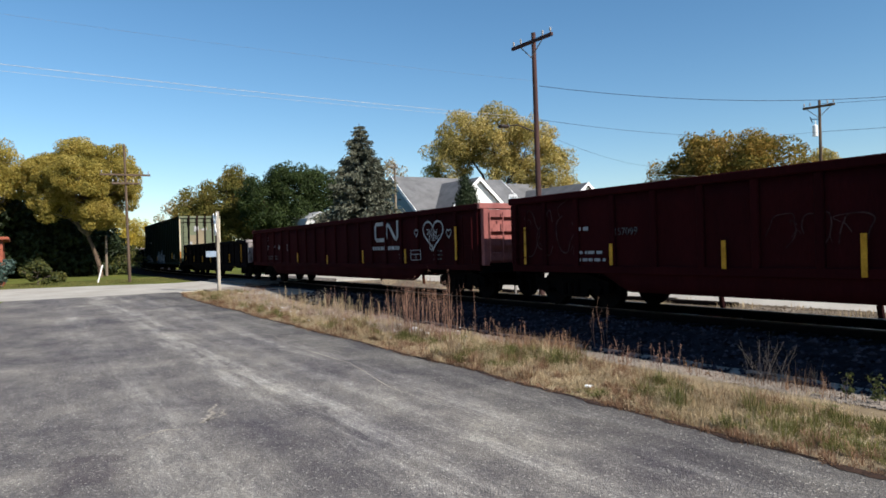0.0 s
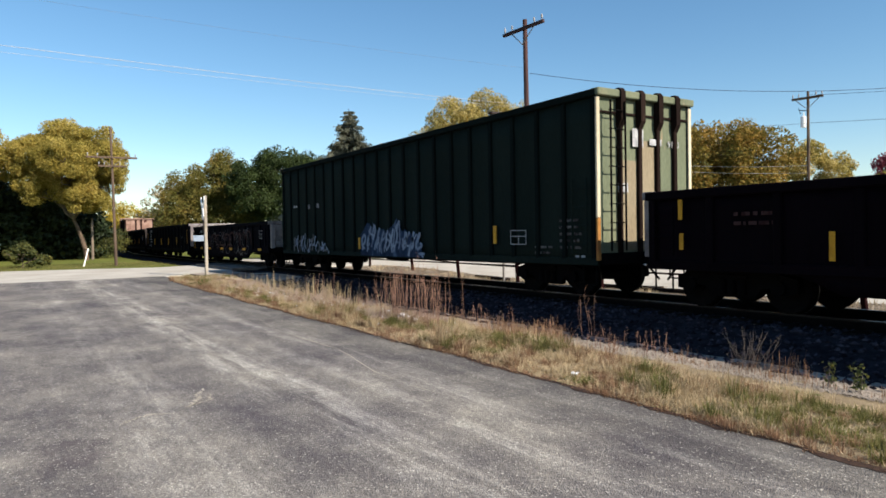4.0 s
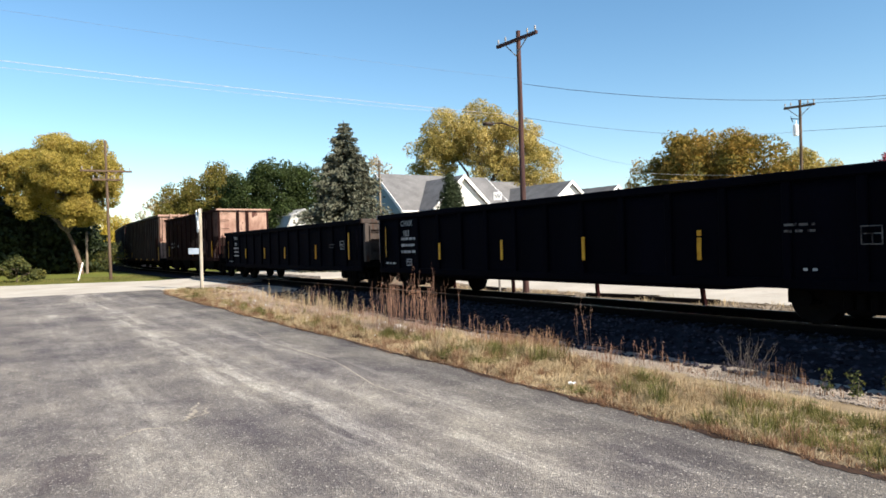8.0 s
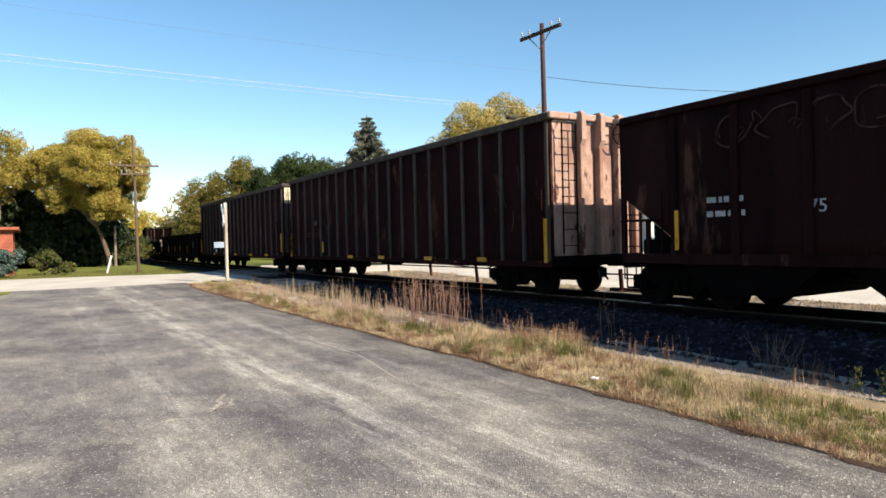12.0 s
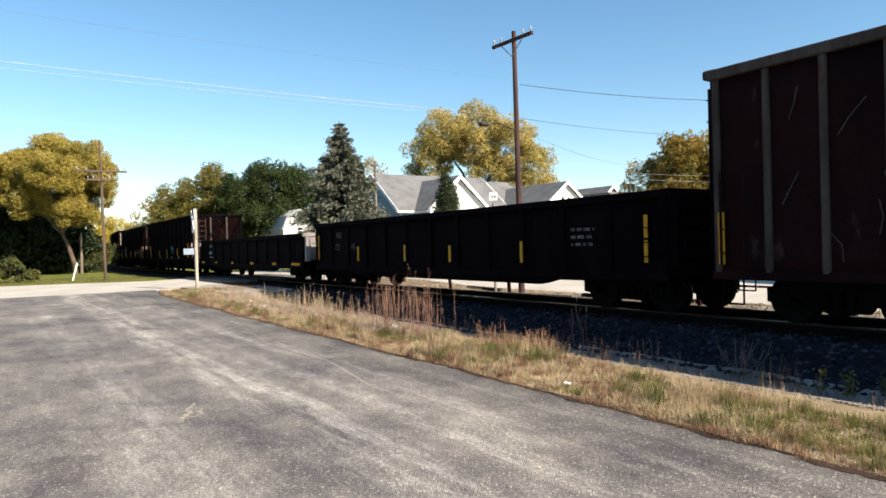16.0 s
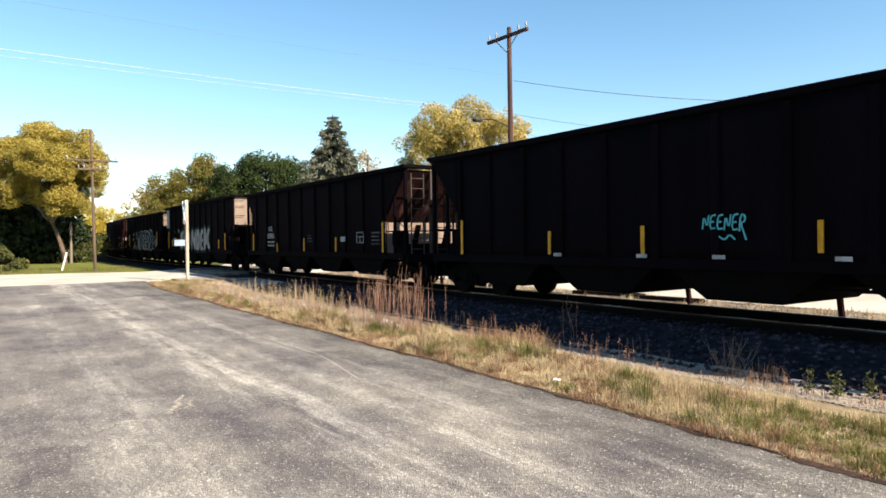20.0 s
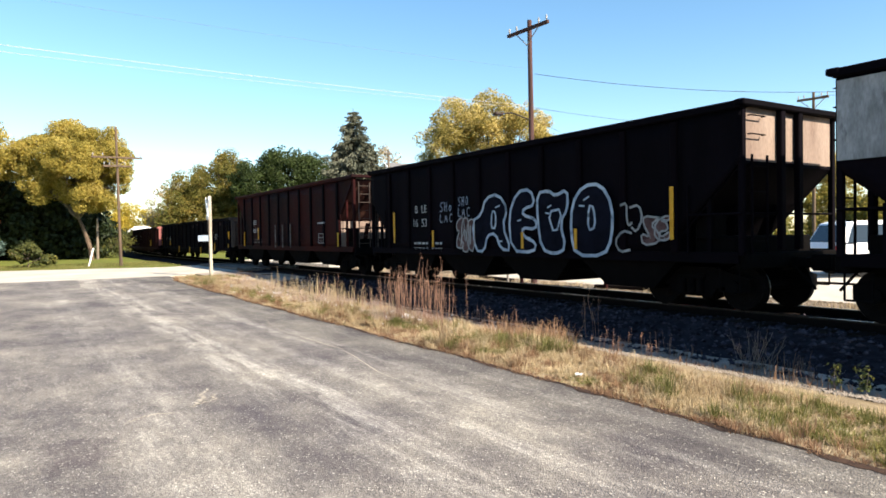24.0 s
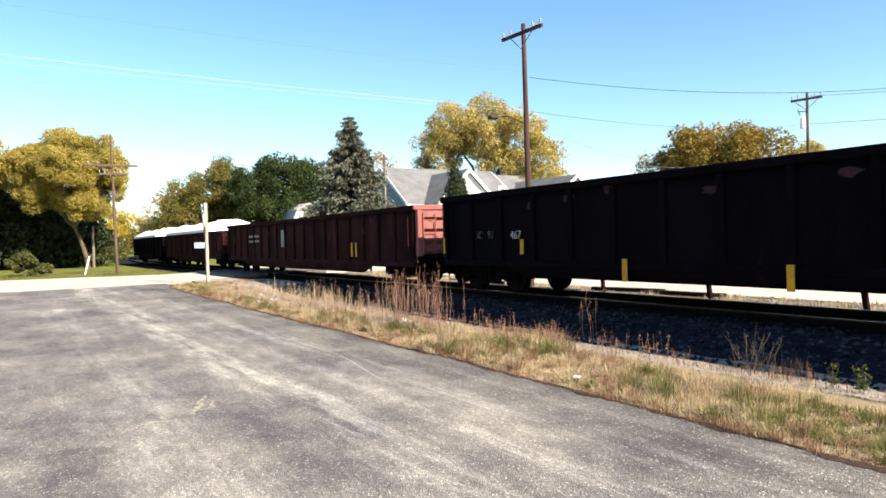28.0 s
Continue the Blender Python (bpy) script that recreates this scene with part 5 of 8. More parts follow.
            slab(bm, [(s * (xi + 0.1), 1.0), (s * (xi + 0.35), 1.0), (s * (xi + 0.75), 1.95), (s * (xi + 0.5), 1.95)], 0.06, at=y)
            part("slope_brace", bm, P, car)
    if brake:
        bm = bmesh.new()
        mt = Matrix.Translation((L / 2 + 0.2, -0.1, zt - 0.42)) @ Matrix.Rotation(radians(90), 4, "Y")
        for i in range(14):
            a, b = i * math.pi / 7, (i + 1) * math.pi / 7
            rod(bm, mt @ Vector((0.25 * math.cos(a), 0.25 * math.sin(a), 0)), mt @ Vector((0.25 * math.cos(b), 0.25 * math.sin(b), 0)), 0.02, n=5)
        for i in range(6):
            a = i * math.pi / 3
            rod(bm, mt @ Vector((0, 0, -0.04)), mt @ Vector((0.25 * math.cos(a), 0.25 * math.sin(a), 0)), 0.013, n=5)
        rod(bm, mt @ Vector((0, 0, -0.12)), mt @ Vector((0, 0, 0.02)), 0.09, n=10)
        rod(bm, (L / 2 + 0.05, -0.1, zt - 0.45), (L / 2 + 0.05, -0.1, 1.0), 0.02, n=6)
        box(bm, L / 2 + 0.02, L / 2 + 0.22, -0.65, 0.45, zt - 1.25, zt - 1.2)
        part("brake_wheel", bm, M["under"], car, "round metal hand-brake wheel on a staff")
    # discharge chutes
    w = 2 * xi / pods
    for i in range(pods):
        c = -xi + w * (i + 0.5)
        bm = bmesh.new()
        v = [bm.verts.new(p) for p in ((c - w * 0.5, -1.4, zs), (c + w * 0.5, -1.4, zs), (c + w * 0.5, 1.4, zs), (c - w * 0.5, 1.4, zs),
                                       (c - w * 0.22, -1.25, 0.34), (c + w * 0.22, -1.25, 0.34), (c + w * 0.22, 1.25, 0.34), (c - w * 0.22, 1.25, 0.34))]
        for f in ((0, 1, 5, 4), (1, 2, 6, 5), (2, 3, 7, 6), (3, 0, 4, 7), (4, 5, 6, 7)):
            bm.faces.new([v[q] for q in f])
        bmesh.ops.recalc_face_normals(bm, faces=bm.faces[:])
        part("discharge_chute", bm, M["under"], car)
    running_gear(car, half, L, 0.80)
    return car


CARS = []


def couple(car, left, right, half):
    CARS.append((car, (left + right) / 2, half))


Y = -1.484
YR = -1.548
# maroon wagon at the front
L = 20.9
c = gondola("gondola_wagon", "dark maroon open wagon with faint scrawled loops and yellow strips", L, 2.63, 8.8, "maroon", 20)
couple(c, -13.63, 7.27, 8.8)
for x, z0, z1 in ((-9.9, 1.0, 1.9), (-7.07, 1.0, 1.45), (-4.39, 0.95, 1.45), (-2.05, 0.85, 1.5), (2.3, 0.95, 1.45), (6.0, 0.95, 1.45)):
    stripe(c, x, z0, z1)
words(c, "157099", -7.05, 1.62, 0.22, Y, "faint")
bars(c, -8.1, 1.83, 0.3, 0.2, 1, Y, seed=1)
bars(c, -8.2, 1.3, 0.9, 0.16, 2, Y, seed=2)
graffiti(c, -10.1, -8.2, 1.2, 2.3, Y, 3, None, "dim", 5, "faint sprayed loops", wline=0.035)
graffiti(c, -3.6, -1.9, 1.3, 1.9, Y, 3, None, "dim", 6, "faint sprayed loops", wline=0.03)

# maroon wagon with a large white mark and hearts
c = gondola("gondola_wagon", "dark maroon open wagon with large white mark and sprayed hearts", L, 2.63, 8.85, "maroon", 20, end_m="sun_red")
couple(c, -36.04, -15.05, 8.85)
bm = bmesh.new()
ribbon(bm, [(4.72, 2.33), (4.22, 2.33), (4.12, 2.25), (4.12, 1.86), (4.22, 1.78), (4.85, 1.78), (4.97, 1.86), (4.98, 2.2), (5.06, 2.3), (5.16, 2.25), (5.55, 1.84), (5.66, 1.79), (5.75, 1.86), (5.75, 2.4)], 0.13, Y - 0.012)
part("painted_mark", bm, M["white"], c, "white continuous bent painted band")
bars(c, 3.85, 1.56, 2.2, 0.17, 1, Y - 0.006, seed=10, gap=0.3)
for tx, xx in (("97", -8.26), ("92", -7.25), ("0", -6.4)):
    words(c, tx, xx, 1.6, 0.3, Y)
words(c, "IC", -8.26, 2.03, 0.27, Y)
bars(c, -8.35, 1.3, 1.0, 0.12, 2, Y, "faint", seed=12)
bars(c, -7.0, 1.3, 0.5, 0.12, 2, Y, "faint", seed=15)
frame_mark(c, -5.2, 1.54, 0.28, 0.28, Y)
frame_mark(c, 6.72, 1.1, 0.62, 0.32, YR - 0.006)
bars(c, 5.8, 1.3, 0.45, 0.12, 2, Y, "faint", seed=13)
bars(c, 8.0, 1.4, 0.55, 0.12, 3, Y, "faint", seed=14)
for x, z0, z1 in ((-3.63, 1.0, 1.42), (-0.2, 0.95, 1.3), (3.16, 0.98, 1.44), (6.34, 1.0, 1.46), (9.34, 1.1, 2.05)):
    stripe(c, x, z0, z1)


def heart(x, z, w, h):
    pts = []
    for i in range(28):
        a = 2 * math.pi * i / 28
        pts.append((x + w * (16 * math.sin(a) ** 3) / 32, z + h * (13 * math.cos(a) - 5 * math.cos(2 * a) - 2 * math.cos(3 * a) - math.cos(4 * a)) / 30))
    return pts


bm = bmesh.new()
ribbon(bm, heart(8.1, 1.9, 1.17, 0.9), 0.06, YR, True)
for x, z, w in ((7.09, 1.95, 0.24), (8.98, 1.88, 0.26), (7.98, 1.48, 0.18)):
    ribbon(bm, heart(x, z, w, w), 0.03, YR, True)
part("graffiti_heart", bm, M["white"], c, "white sprayed heart outlines")
thin_letters(c, [(ch, 7.72 + 0.125 * i, 7.84 + 0.125 * i, 1.86 - 0.01 * i, 2.04 - 0.005 * i) for i, ch in enumerate("DJCON")] + [(ch, 7.86 + 0.125 * i, 7.97 + 0.125 * i, 1.68, 1.84) for i, ch in enumerate("OJEVC")], YR, "white", "white scrawled letter inside the heart", 0.028)

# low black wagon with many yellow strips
c = gondola("gondola_wagon", "low black open wagon with slanting yellow strips", 16.7, 2.2, 6.8, "black", 14, zs=0.72, zb=0.42, end_m="sun_grey")
couple(c, -54.03, -37.31, 6.8)
for x, z0, z1 in ((-7.55, 1.65, 2.02), (-7.53, 1.1, 1.4), (-4.81, 0.95, 1.4), (-2.18, 0.95, 1.4), (0.1, 0.95, 1.4), (2.28, 0.95, 1.4), (4.85, 0.95, 1.45), (7.38, 1.02, 1.95)):
    stripe(c, x, z0, z1)
bars(c, -6.5, 1.75, 0.8, 0.16, 2, Y, "dim", seed=21)

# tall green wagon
c = gondola("box_wagon", "tall dark green ribbed wagon, end coloured pale green as if sunlit", 19.3, 4.47, 7.6, "green", 22, rib_w=0.13, rib_m="green_rib", zs=0.74, zb=0.74, end_m="green_end", end_style="posts", tall=True, post_m="dark_post", post_ys=(-0.84, -0.22, 0.37, 0.95), post_d=0.06, brake=False)
couple(c, -74.64, -55.34, 7.6)
for s in (-1, 1):
    part("corner_edge", boxes((9.62, 9.68, s * 1.49 - 0.05, s * 1.49 + 0.05, 1.75, 4.3), bev=0.012), M["cream"], c, "chipped cream corner edge")
    part("corner_edge", boxes((9.62, 9.682, s * 1.49 - 0.05, s * 1.49 + 0.05, 0.85, 1.75), bev=0.012), M["orange_rust"], c, "orange-rusted foot of the corner edge")
part("end_stain", boxes((9.622, 9.628, -0.76, -0.3, 1.05, 3.0), (9.622, 9.628, -0.14, 0.29, 1.05, 3.45), (9.622, 9.628, 0.45, 0.87, 1.05, 2.3)), M["tan_end"], c, "rust-washed lower end panels")
# a dark strip that draws the ledge's shadow line
part("end_rail", boxes((9.6, 9.66, -1.42, 1.42, 3.98, 4.02)), M["dark_post"], c, "thin ledge across the end, coloured dark as its shadow")
spikes(c, -1.65, 2.55, 0.78, YR, [(0, 1.62), (0.16, 1.98), (0.3, 1.66), (0.48, 1.66), (0.63, 1.98), (0.72, 1.62), (0.9, 1.55), (1.0, 0.95)], 24, 31)
spikes(c, -8.25, -4.5, 0.78, YR, [(0, 1.5), (0.25, 1.62), (0.45, 1.6), (0.7, 1.5), (0.85, 1.2), (1.0, 0.95)], 17, 32, False)
frame_mark(c, 6.75, 1.18, 0.6, 0.35, YR)
stripe(c, 6.12, 1.2, 1.65, 0.13)
stripe(c, -1.75, 1.0, 1.4, 0.13)
bars(c, 8.45, 1.75, 0.7, 0.15, 5, Y, "faint", seed=33)
bars(c, 7.6, 1.15, 0.6, 0.13, 2, Y, "faint", seed=34)
bars(c, 8.95, 0.95, 0.3, 0.12, 2, Y, seed=36)
words(c, "91", -6.68, 2.6, 0.26, Y)
words(c, "70", -5.78, 2.6, 0.26, Y)
bars(c, -8.3, 2.8, 0.6, 0.24, 1, Y, seed=35)
d = lettering("9170", 0.2)
put("stencil", d, M["white"], c, "white stencilled figures", at=pose(9.66, 0.72, 3.35, 0, 0, 90))
part("stencil", boxes((9.67, 9.676, 0.1, 0.5, 3.36, 3.5), (9.67, 9.676, -0.45, -0.1, 3.3, 3.7), (9.67, 9.676, -0.9, -0.6, 2.3, 2.5)), M["white"], c)

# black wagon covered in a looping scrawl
c = gondola("gondola_wagon", "black open wagon covered with looping grey scrawl", 15.1, 2.23, 6.0, "navyblack", 13, zs=0.72, zb=0.40, end_m="sun_grey")
couple(c, -91.68, -76.59, 6.0)
words(c, "131", -5.92, 1.52, 0.23, Y)
words(c, "CHXX", -6.05, 1.82, 0.23, Y)
bars(c, -7.15, 1.72, 0.25, 0.1, 2, Y, seed=42)
for x in (-5.47, -3.48, -0.71, 1.1, 3.6, 6.2):
    part("reflector", boxes((x - 0.24, x + 0.24, YR - 0.01, YR + 0.01, 0.82, 0.93), bev=0.003), M["yellow"], c, "yellow reflective strip")
stripe(c, -7.22, 0.85, 1.35, 0.08)
thin_letters(c, [("V", -4.2, -3.7, 1.2, 1.9), ("J", -3.6, -3.1, 0.95, 1.85), ("U", -3.0, -2.55, 0.95, 1.6), ("C", -2.65, -2.2, 1.2, 1.85), ("J", -2.3, -1.7, 0.95, 1.8), ("V", -1.15, -0.65, 1.5, 1.85), ("N", -0.55, -0.05, 1.2, 1.8),
                 ("V", 0.0, 0.6, 1.15, 1.9), ("U", 0.0, 1.1, 0.6, 1.2), ("S", 0.8, 1.45, 1.05, 1.75), ("U", -0.95, -0.3, 0.65, 1.1)], YR, "chalk", "looping grey sprayed line", 0.026)
graffiti(c, -4.0, 5.0, 0.9, 1.8, YR, 9, None, "dim", 45, "dull red sprayed fill strokes", wline=0.09)
thin_letters(c, [("O", 1.8, 2.2, 1.35, 1.85), ("H", 2.3, 2.7, 1.2, 1.8), ("U", 1.88, 2.45, 0.62, 1.2), ("Z", 2.5, 3.4, 0.6, 0.95), ("L", 3.36, 3.7, 1.05, 1.7), ("J", 2.7, 3.2, 1.3, 1.9), ("U", 3.68, 4.3, 0.62, 1.0), ("N", 3.5, 3.8, 1.6, 2.0), ("A", 3.8, 4.1, 1.6, 2.0), ("R", 4.1, 4.4, 1.6, 2.0), ("D", 4.0, 4.4, 0.95, 1.6)], YR, "chalk", "looping grey sprayed line", 0.026)
thin_letters(c, [("Z", 2.85, 3.35, 0.52, 0.75), ("S", 2.45, 2.75, 0.75, 1.0)], YR, "silver", "pale scrawled sign", 0.03)
frame_mark(c, 6.2, 1.4, 0.55, 0.4, YR)

# black wagon
c = gondola("gondola_wagon", "black open wagon with upright yellow strips and pale ribbed end", 16.25, 2.48, 6.65, "navyblack", 15, zs=0.62, zb=0.55, end_m="sun_grey")
couple(c, -109.36, -93.12, 6.65)
words(c, "103", -6.6, 1.76, 0.26, Y)
words(c, "CHXX", -6.72, 2.07, 0.24, Y)
bars(c, -6.72, 1.72, 0.85, 0.2, 3, Y, seed=52, gap=0.62)
frame_mark(c, -6.3, 0.86, 0.3, 0.2, YR)
bars(c, -7.6, 0.95, 0.6, 0.12, 1, YR, seed=53)
for x, z0, z1 in ((-7.58, 1.12, 2.08), (-4.43, 1.05, 1.52), (-1.58, 1.05, 1.55), (1.25, 1.05, 1.55), (4.13, 1.07, 1.47), (4.13, 1.50, 1.6), (7.6, 1.12, 2.08)):
    stripe(c, x, z0, z1)
bars(c, 5.7, 1.65, 0.5, 0.1, 2, YR, "faint", seed=54)
frame_mark(c, 6.85, 1.3, 0.3, 0.28, YR, "faint")
bars(c, 6.0, 0.95, 0.3, 0.1, 1, YR, seed=55)

# its twin
c = gondola("gondola_wagon", "black open wagon with upright yellow strips, darker ribbed end", 16.8, 2.43, 6.9, "navyblack", 15, zs=0.62, zb=0.55, end_m="post")
couple(c, -127.47, -110.67, 6.9)
words(c, "110", -6.85, 1.7, 0.26, Y)
words(c, "CHXX", -6.97, 2.01, 0.24, Y)
bars(c, -6.95, 1.62, 0.8, 0.2, 3, Y, seed=62, gap=0.62)
for x, z0, z1 in ((-7.8, 1.05, 1.97), (-4.7, 1.05, 1.52), (-1.8, 1.05, 1.55), (0.9, 1.05, 1.55), (4.39, 1.05, 1.6), (7.42, 1.02, 1.98)):
    stripe(c, x, z0, z1)
bars(c, 5.7, 1.6, 0.5, 0.1, 2, YR, "faint", seed=63)
frame_mark(c, 6.7, 1.4, 0.32, 0.3, YR)
bars(c, -7.6, 0.92, 0.8, 0.1, 1, YR, seed=64)

# rusty hopper
c = hopper("hopper_wagon", "rusty brown hopper wagon with peeling end panel, paled as if sunlit", 14.7, 3.87, 6.2, "rust", 10, panel=1.45, end_m="pale_rust")
couple(c, -143.76, -129.03, 6.2)
fat_letters(c, [("R", 2.2, 3.0), ("F", 3.1, 3.9), ("O", 4.1, 4.9)], 2.75, 3.55, Y, "rust_stain", "rust", "faded pinkish sprayed letters", 0.05, None, 0.0, 71)
graffiti(c, 0.3, 4.8, 1.25, 2.25, Y, 6, "rust_stain", "rust", 72, "faded pinkish sprayed shapes", wline=0.05)
graffiti(c, -5.0, -1.0, 2.9, 3.6, Y, 5, None, "dim", 73, "faint sprayed loops", wline=0.04)
for x, z0, z1 in ((-5.83, 1.15, 1.9), (6.1, 1.12, 2.05), (3.56, 1.12, 1.3), (1.37, 1.12, 1.28)):
    stripe(c, x, z0, z1)
words(c, "75", -3.3, 1.75, 0.3, Y)
bars(c, -5.2, 2.1, 0.8, 0.25, 2, Y, seed=74)
part("fade_patch", boxes((6.35, 7.3, Y - 0.003, Y + 0.006, 2.3, 3.7)), M["rust_stain"], c, "bare rust-stained sheet corner")

# two tall brown wagons with grey posts
for left, right, zt, lab, num in ((-164.64, -145.91, 4.40, "tall rust-brown ribbed wagon with grey posts and scratches", "906"),
                                  (-184.34, -165.82, 4.37, "tall rust-brown ribbed wagon with darker stained half", "")):
    L = right - left
    c = gondola("box_wagon", lab, L, zt, 7.35, "rustbrown" if num else "plum", 21, rib_w=0.12, rib_m="post", zs=0.74, zb=0.74, chord=0.18, end_m="post" if not num else "pale_rust", end_style="posts", tall=True)
    couple(c, left, right, 7.35)
    if num:
        words(c, num, -6.4, 2.2, 0.3, Y, "faint")
        bars(c, -7.4, 1.9, 1.6, 0.12, 2, Y, "dim", seed=81)
        stripe(c, -9.25, 0.85, 1.25, 0.14)
        stripe(c, -9.25, 1.35, 1.92, 0.14)
        stripe(c, -5.23, 1.05, 1.5, 0.14)
        stripe(c, 9.2, 0.85, 1.9, 0.12)
    else:
        words(c, "90", -6.5, 2.18, 0.26, Y, "faint")
        words(c, "25", -5.72, 2.18, 0.26, Y, "faint")
        part("end_plate", boxes((L / 2 - 0.03, L / 2 + 0.02, -1.4, 1.4, zt - 0.95, zt - 0.16)), M["cream"], c, "pale upper end plate")
        stripe(c, 9.05, 1.05, 1.95, 0.14)
        stripe(c, -9.05, 1.0, 1.9, 0.12)
        part("placard", boxes((-4.7, -4.35, YR - 0.01, YR + 0.01, 1.02, 1.2)), M["signblue"], c)
        part("patch_panel", boxes((4.4, 6.0, Y - 0.02, Y, 1.2, 1.95), bev=0.01), M["plum"], c)
    for x in (-5.1, -2.4, 0.3, 3.57, 6.5):
        if not (num and x < -4):
            part("reflector", boxes((x - 0.22, x + 0.22, YR - 0.01, YR + 0.01, 0.84, 0.95), bev=0.003), M["yellow"], c, "yellow reflective strip")
    bm = bmesh.new()
    rng = random.Random(int(L * 10))
    for i in range(26):
        x, z = rng.uniform(-L / 2 + 0.5, L / 2 - 0.5), rng.uniform(1.0, 3.4)
        a = rng.uniform(-0.5, 0.5)
        ribbon(bm, [(x, z), (x + 0.05 + a * 0.3, z + 0.25), (x + a, z + 0.5)], 0.022, YR + 0.085)
    part("scratches", bm, M["post"], c, "pale scratches")

# black wagon with number
c = gondola("gondola_wagon", "black open wagon with white figures and yellow strips", 16.6, 2.40, 6.85, "black", 13, zs=0.66, zb=0.50)
couple(c, -201.87, -185.25, 6.85)
words(c, "155", -6.6, 1.38, 0.33, Y, "faint")
words(c, "45", -5.25, 1.38, 0.33, Y, "faint")
words(c, "BLE", -6.45, 1.82, 0.3, Y, "faint")
for x, z0, z1 in ((-7.93, 1.04, 1.47), (-7.93, 1.52, 1.97), (-4.57, 1.01, 1.49), (-1.4, 1.01, 1.5), (1.05, 1.0, 1.45), (4.09, 1.0, 1.5), (7.8, 1.02, 1.45), (7.8, 1.5, 1.94)):
    stripe(c, x, z0, z1)
bars(c, 5.7, 1.75, 0.7, 0.16, 3, Y, "faint", seed=92)

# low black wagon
c = gondola("gondola_wagon", "low sooty open wagon with level yellow strips", 16.2, 2.1, 6.6, "sooty", 12, zs=0.66, zb=0.48, end_m="sun_grey")
couple(c, -219.36, -203.17, 6.6)
words(c, "5107", -6.35, 1.28, 0.28, Y)
words(c, "C N", -6.3, 1.66, 0.28, Y)
bars(c, -6.4, 1.15, 0.8, 0.12, 1, Y, seed=102)
for x, w in ((-7.5, 0.5), (-4.77, 0.32), (-1.66, 0.36), (1.58, 0.42), (4.73, 0.5), (7.3, 0.9)):
    part("reflector", boxes((x - w / 2, x + w / 2, YR - 0.01, YR + 0.01, 0.78, 0.88), bev=0.003), M["yellow"], c, "yellow reflective strip")

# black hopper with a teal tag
# ribs blacker than the sheets: overhang shade put into their colour
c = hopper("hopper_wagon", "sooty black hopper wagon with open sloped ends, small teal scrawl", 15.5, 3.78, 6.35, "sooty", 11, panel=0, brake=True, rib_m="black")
couple(c, -236.42, -220.87, 6.35)
for x, z0, z1 in ((-6.18, 1.09, 1.98), (-2.85, 1.12, 1.63), (-0.27, 1.15, 1.69), (3.07, 1.2, 1.7), (6.1, 1.09, 1.98)):
    stripe(c, x, z0, z1)
thin_letters(c, [(ch, 1.04 + 0.14 * i, 1.18 + 0.14 * i, 1.6 - 0.01 * i, 1.84) for i, ch in enumerate("NEENER")] + [("Z", 1.34, 1.66, 1.4, 1.52)], YR, "teal", "small teal sprayed scrawl", 0.032)
for x in (-2.6, -0.3, 1.35, 3.4):
    part("reflector", boxes((x - 0.12, x + 0.12, YR - 0.01, YR + 0.01, 1.08, 1.15)), M["white"], c)

# black hopper
c = hopper("hopper_wagon", "black hopper wagon with neat white figures", 14.7, 3.74, 6.2, "black", 10, panel=0, brake=True)
couple(c, -252.53, -237.84, 6.2)
words(c, "65066", -4.5, 1.62, 0.33, Y)
words(c, "BLE", -4.35, 1.95, 0.3, Y)
bars(c, -4.45, 1.5, 0.85, 0.16, 2, Y, seed=122)
for x, z0, z1 in ((-6.2, 1.08, 1.85), (-3.15, 1.05, 1.4), (-0.24, 1.1, 1.6), (2.65, 1.1, 1.6), (6.08, 1.1, 2.04)):
    stripe(c, x, z0, z1)
frame_mark(c, 4.28, 1.4, 0.5, 0.36, YR)
bars(c, 5.35, 1.75, 0.55, 0.12, 4, YR, "faint", seed=123)
bars(c, 0.1, 1.72, 0.45, 0.11, 3, YR, "faint", seed=124)
part("placard", boxes((3.05, 3.4, YR - 0.01, YR + 0.01, 1.45, 1.62)), M["white"], c)

# brown hopper with silver graffiti
# black ribs paint the shadow that the overhang throws on them
c = hopper("hopper_wagon", "dark brown hopper wagon with large silver sprayed letters", 14.7, 3.86, 6.1, "sooty", 11, panel=1.35, end_m="pale", rib_m="black")
couple(c, -269.5, -254.66, 6.1)
fat_letters(c, [("R", -3.28, -1.85), ("O", -1.85, -0.85), ("N", -0.6, 0.5), ("O", 0.45, 1.4), ("E", 1.35, 2.2), ("K", 2.15, 3.5)], 1.0, 2.32, YR, "silver", "navy", "large silver sprayed block letters with dark rims", 0.07, "teal_dim")
words(c, "332", -5.3, 1.62, 0.3, Y)
words(c, "6", -4.2, 1.62, 0.32, Y)
words(c, "7", -3.86, 1.62, 0.32, Y)
words(c, "SS", -5.05, 2.12, 0.32, Y)
words(c, "AM", -4.15, 2.14, 0.32, Y)
part("fade_patch", boxes((-7.3, -6.6, Y - 0.003, Y + 0.006, 2.48, 3.68)), M["silver"], c, "bare pale sheet corner")
for x, z0, z1 in ((-6.5, 1.17, 2.24), (-5.41, 1.25, 1.73), (-4.49, 1.34, 1.81), (-3.5, 1.25, 1.72), (-1.39, 1.19, 1.65), (5.1, 1.15, 1.62), (6.23, 1.1, 1.96)):
    stripe(c, x, z0, z1)

# black hopper with white-outlined graffiti
# rib shading is painted in with the black rib colour
c = hopper("hopper_wagon", "black hopper wagon with white outlined sprayed letters", 14.2, 3.68, 5.75, "sooty", 10, panel=0.88, end_m="pale", rib_m="black")
couple(c, -285.14, -270.93, 5.75)
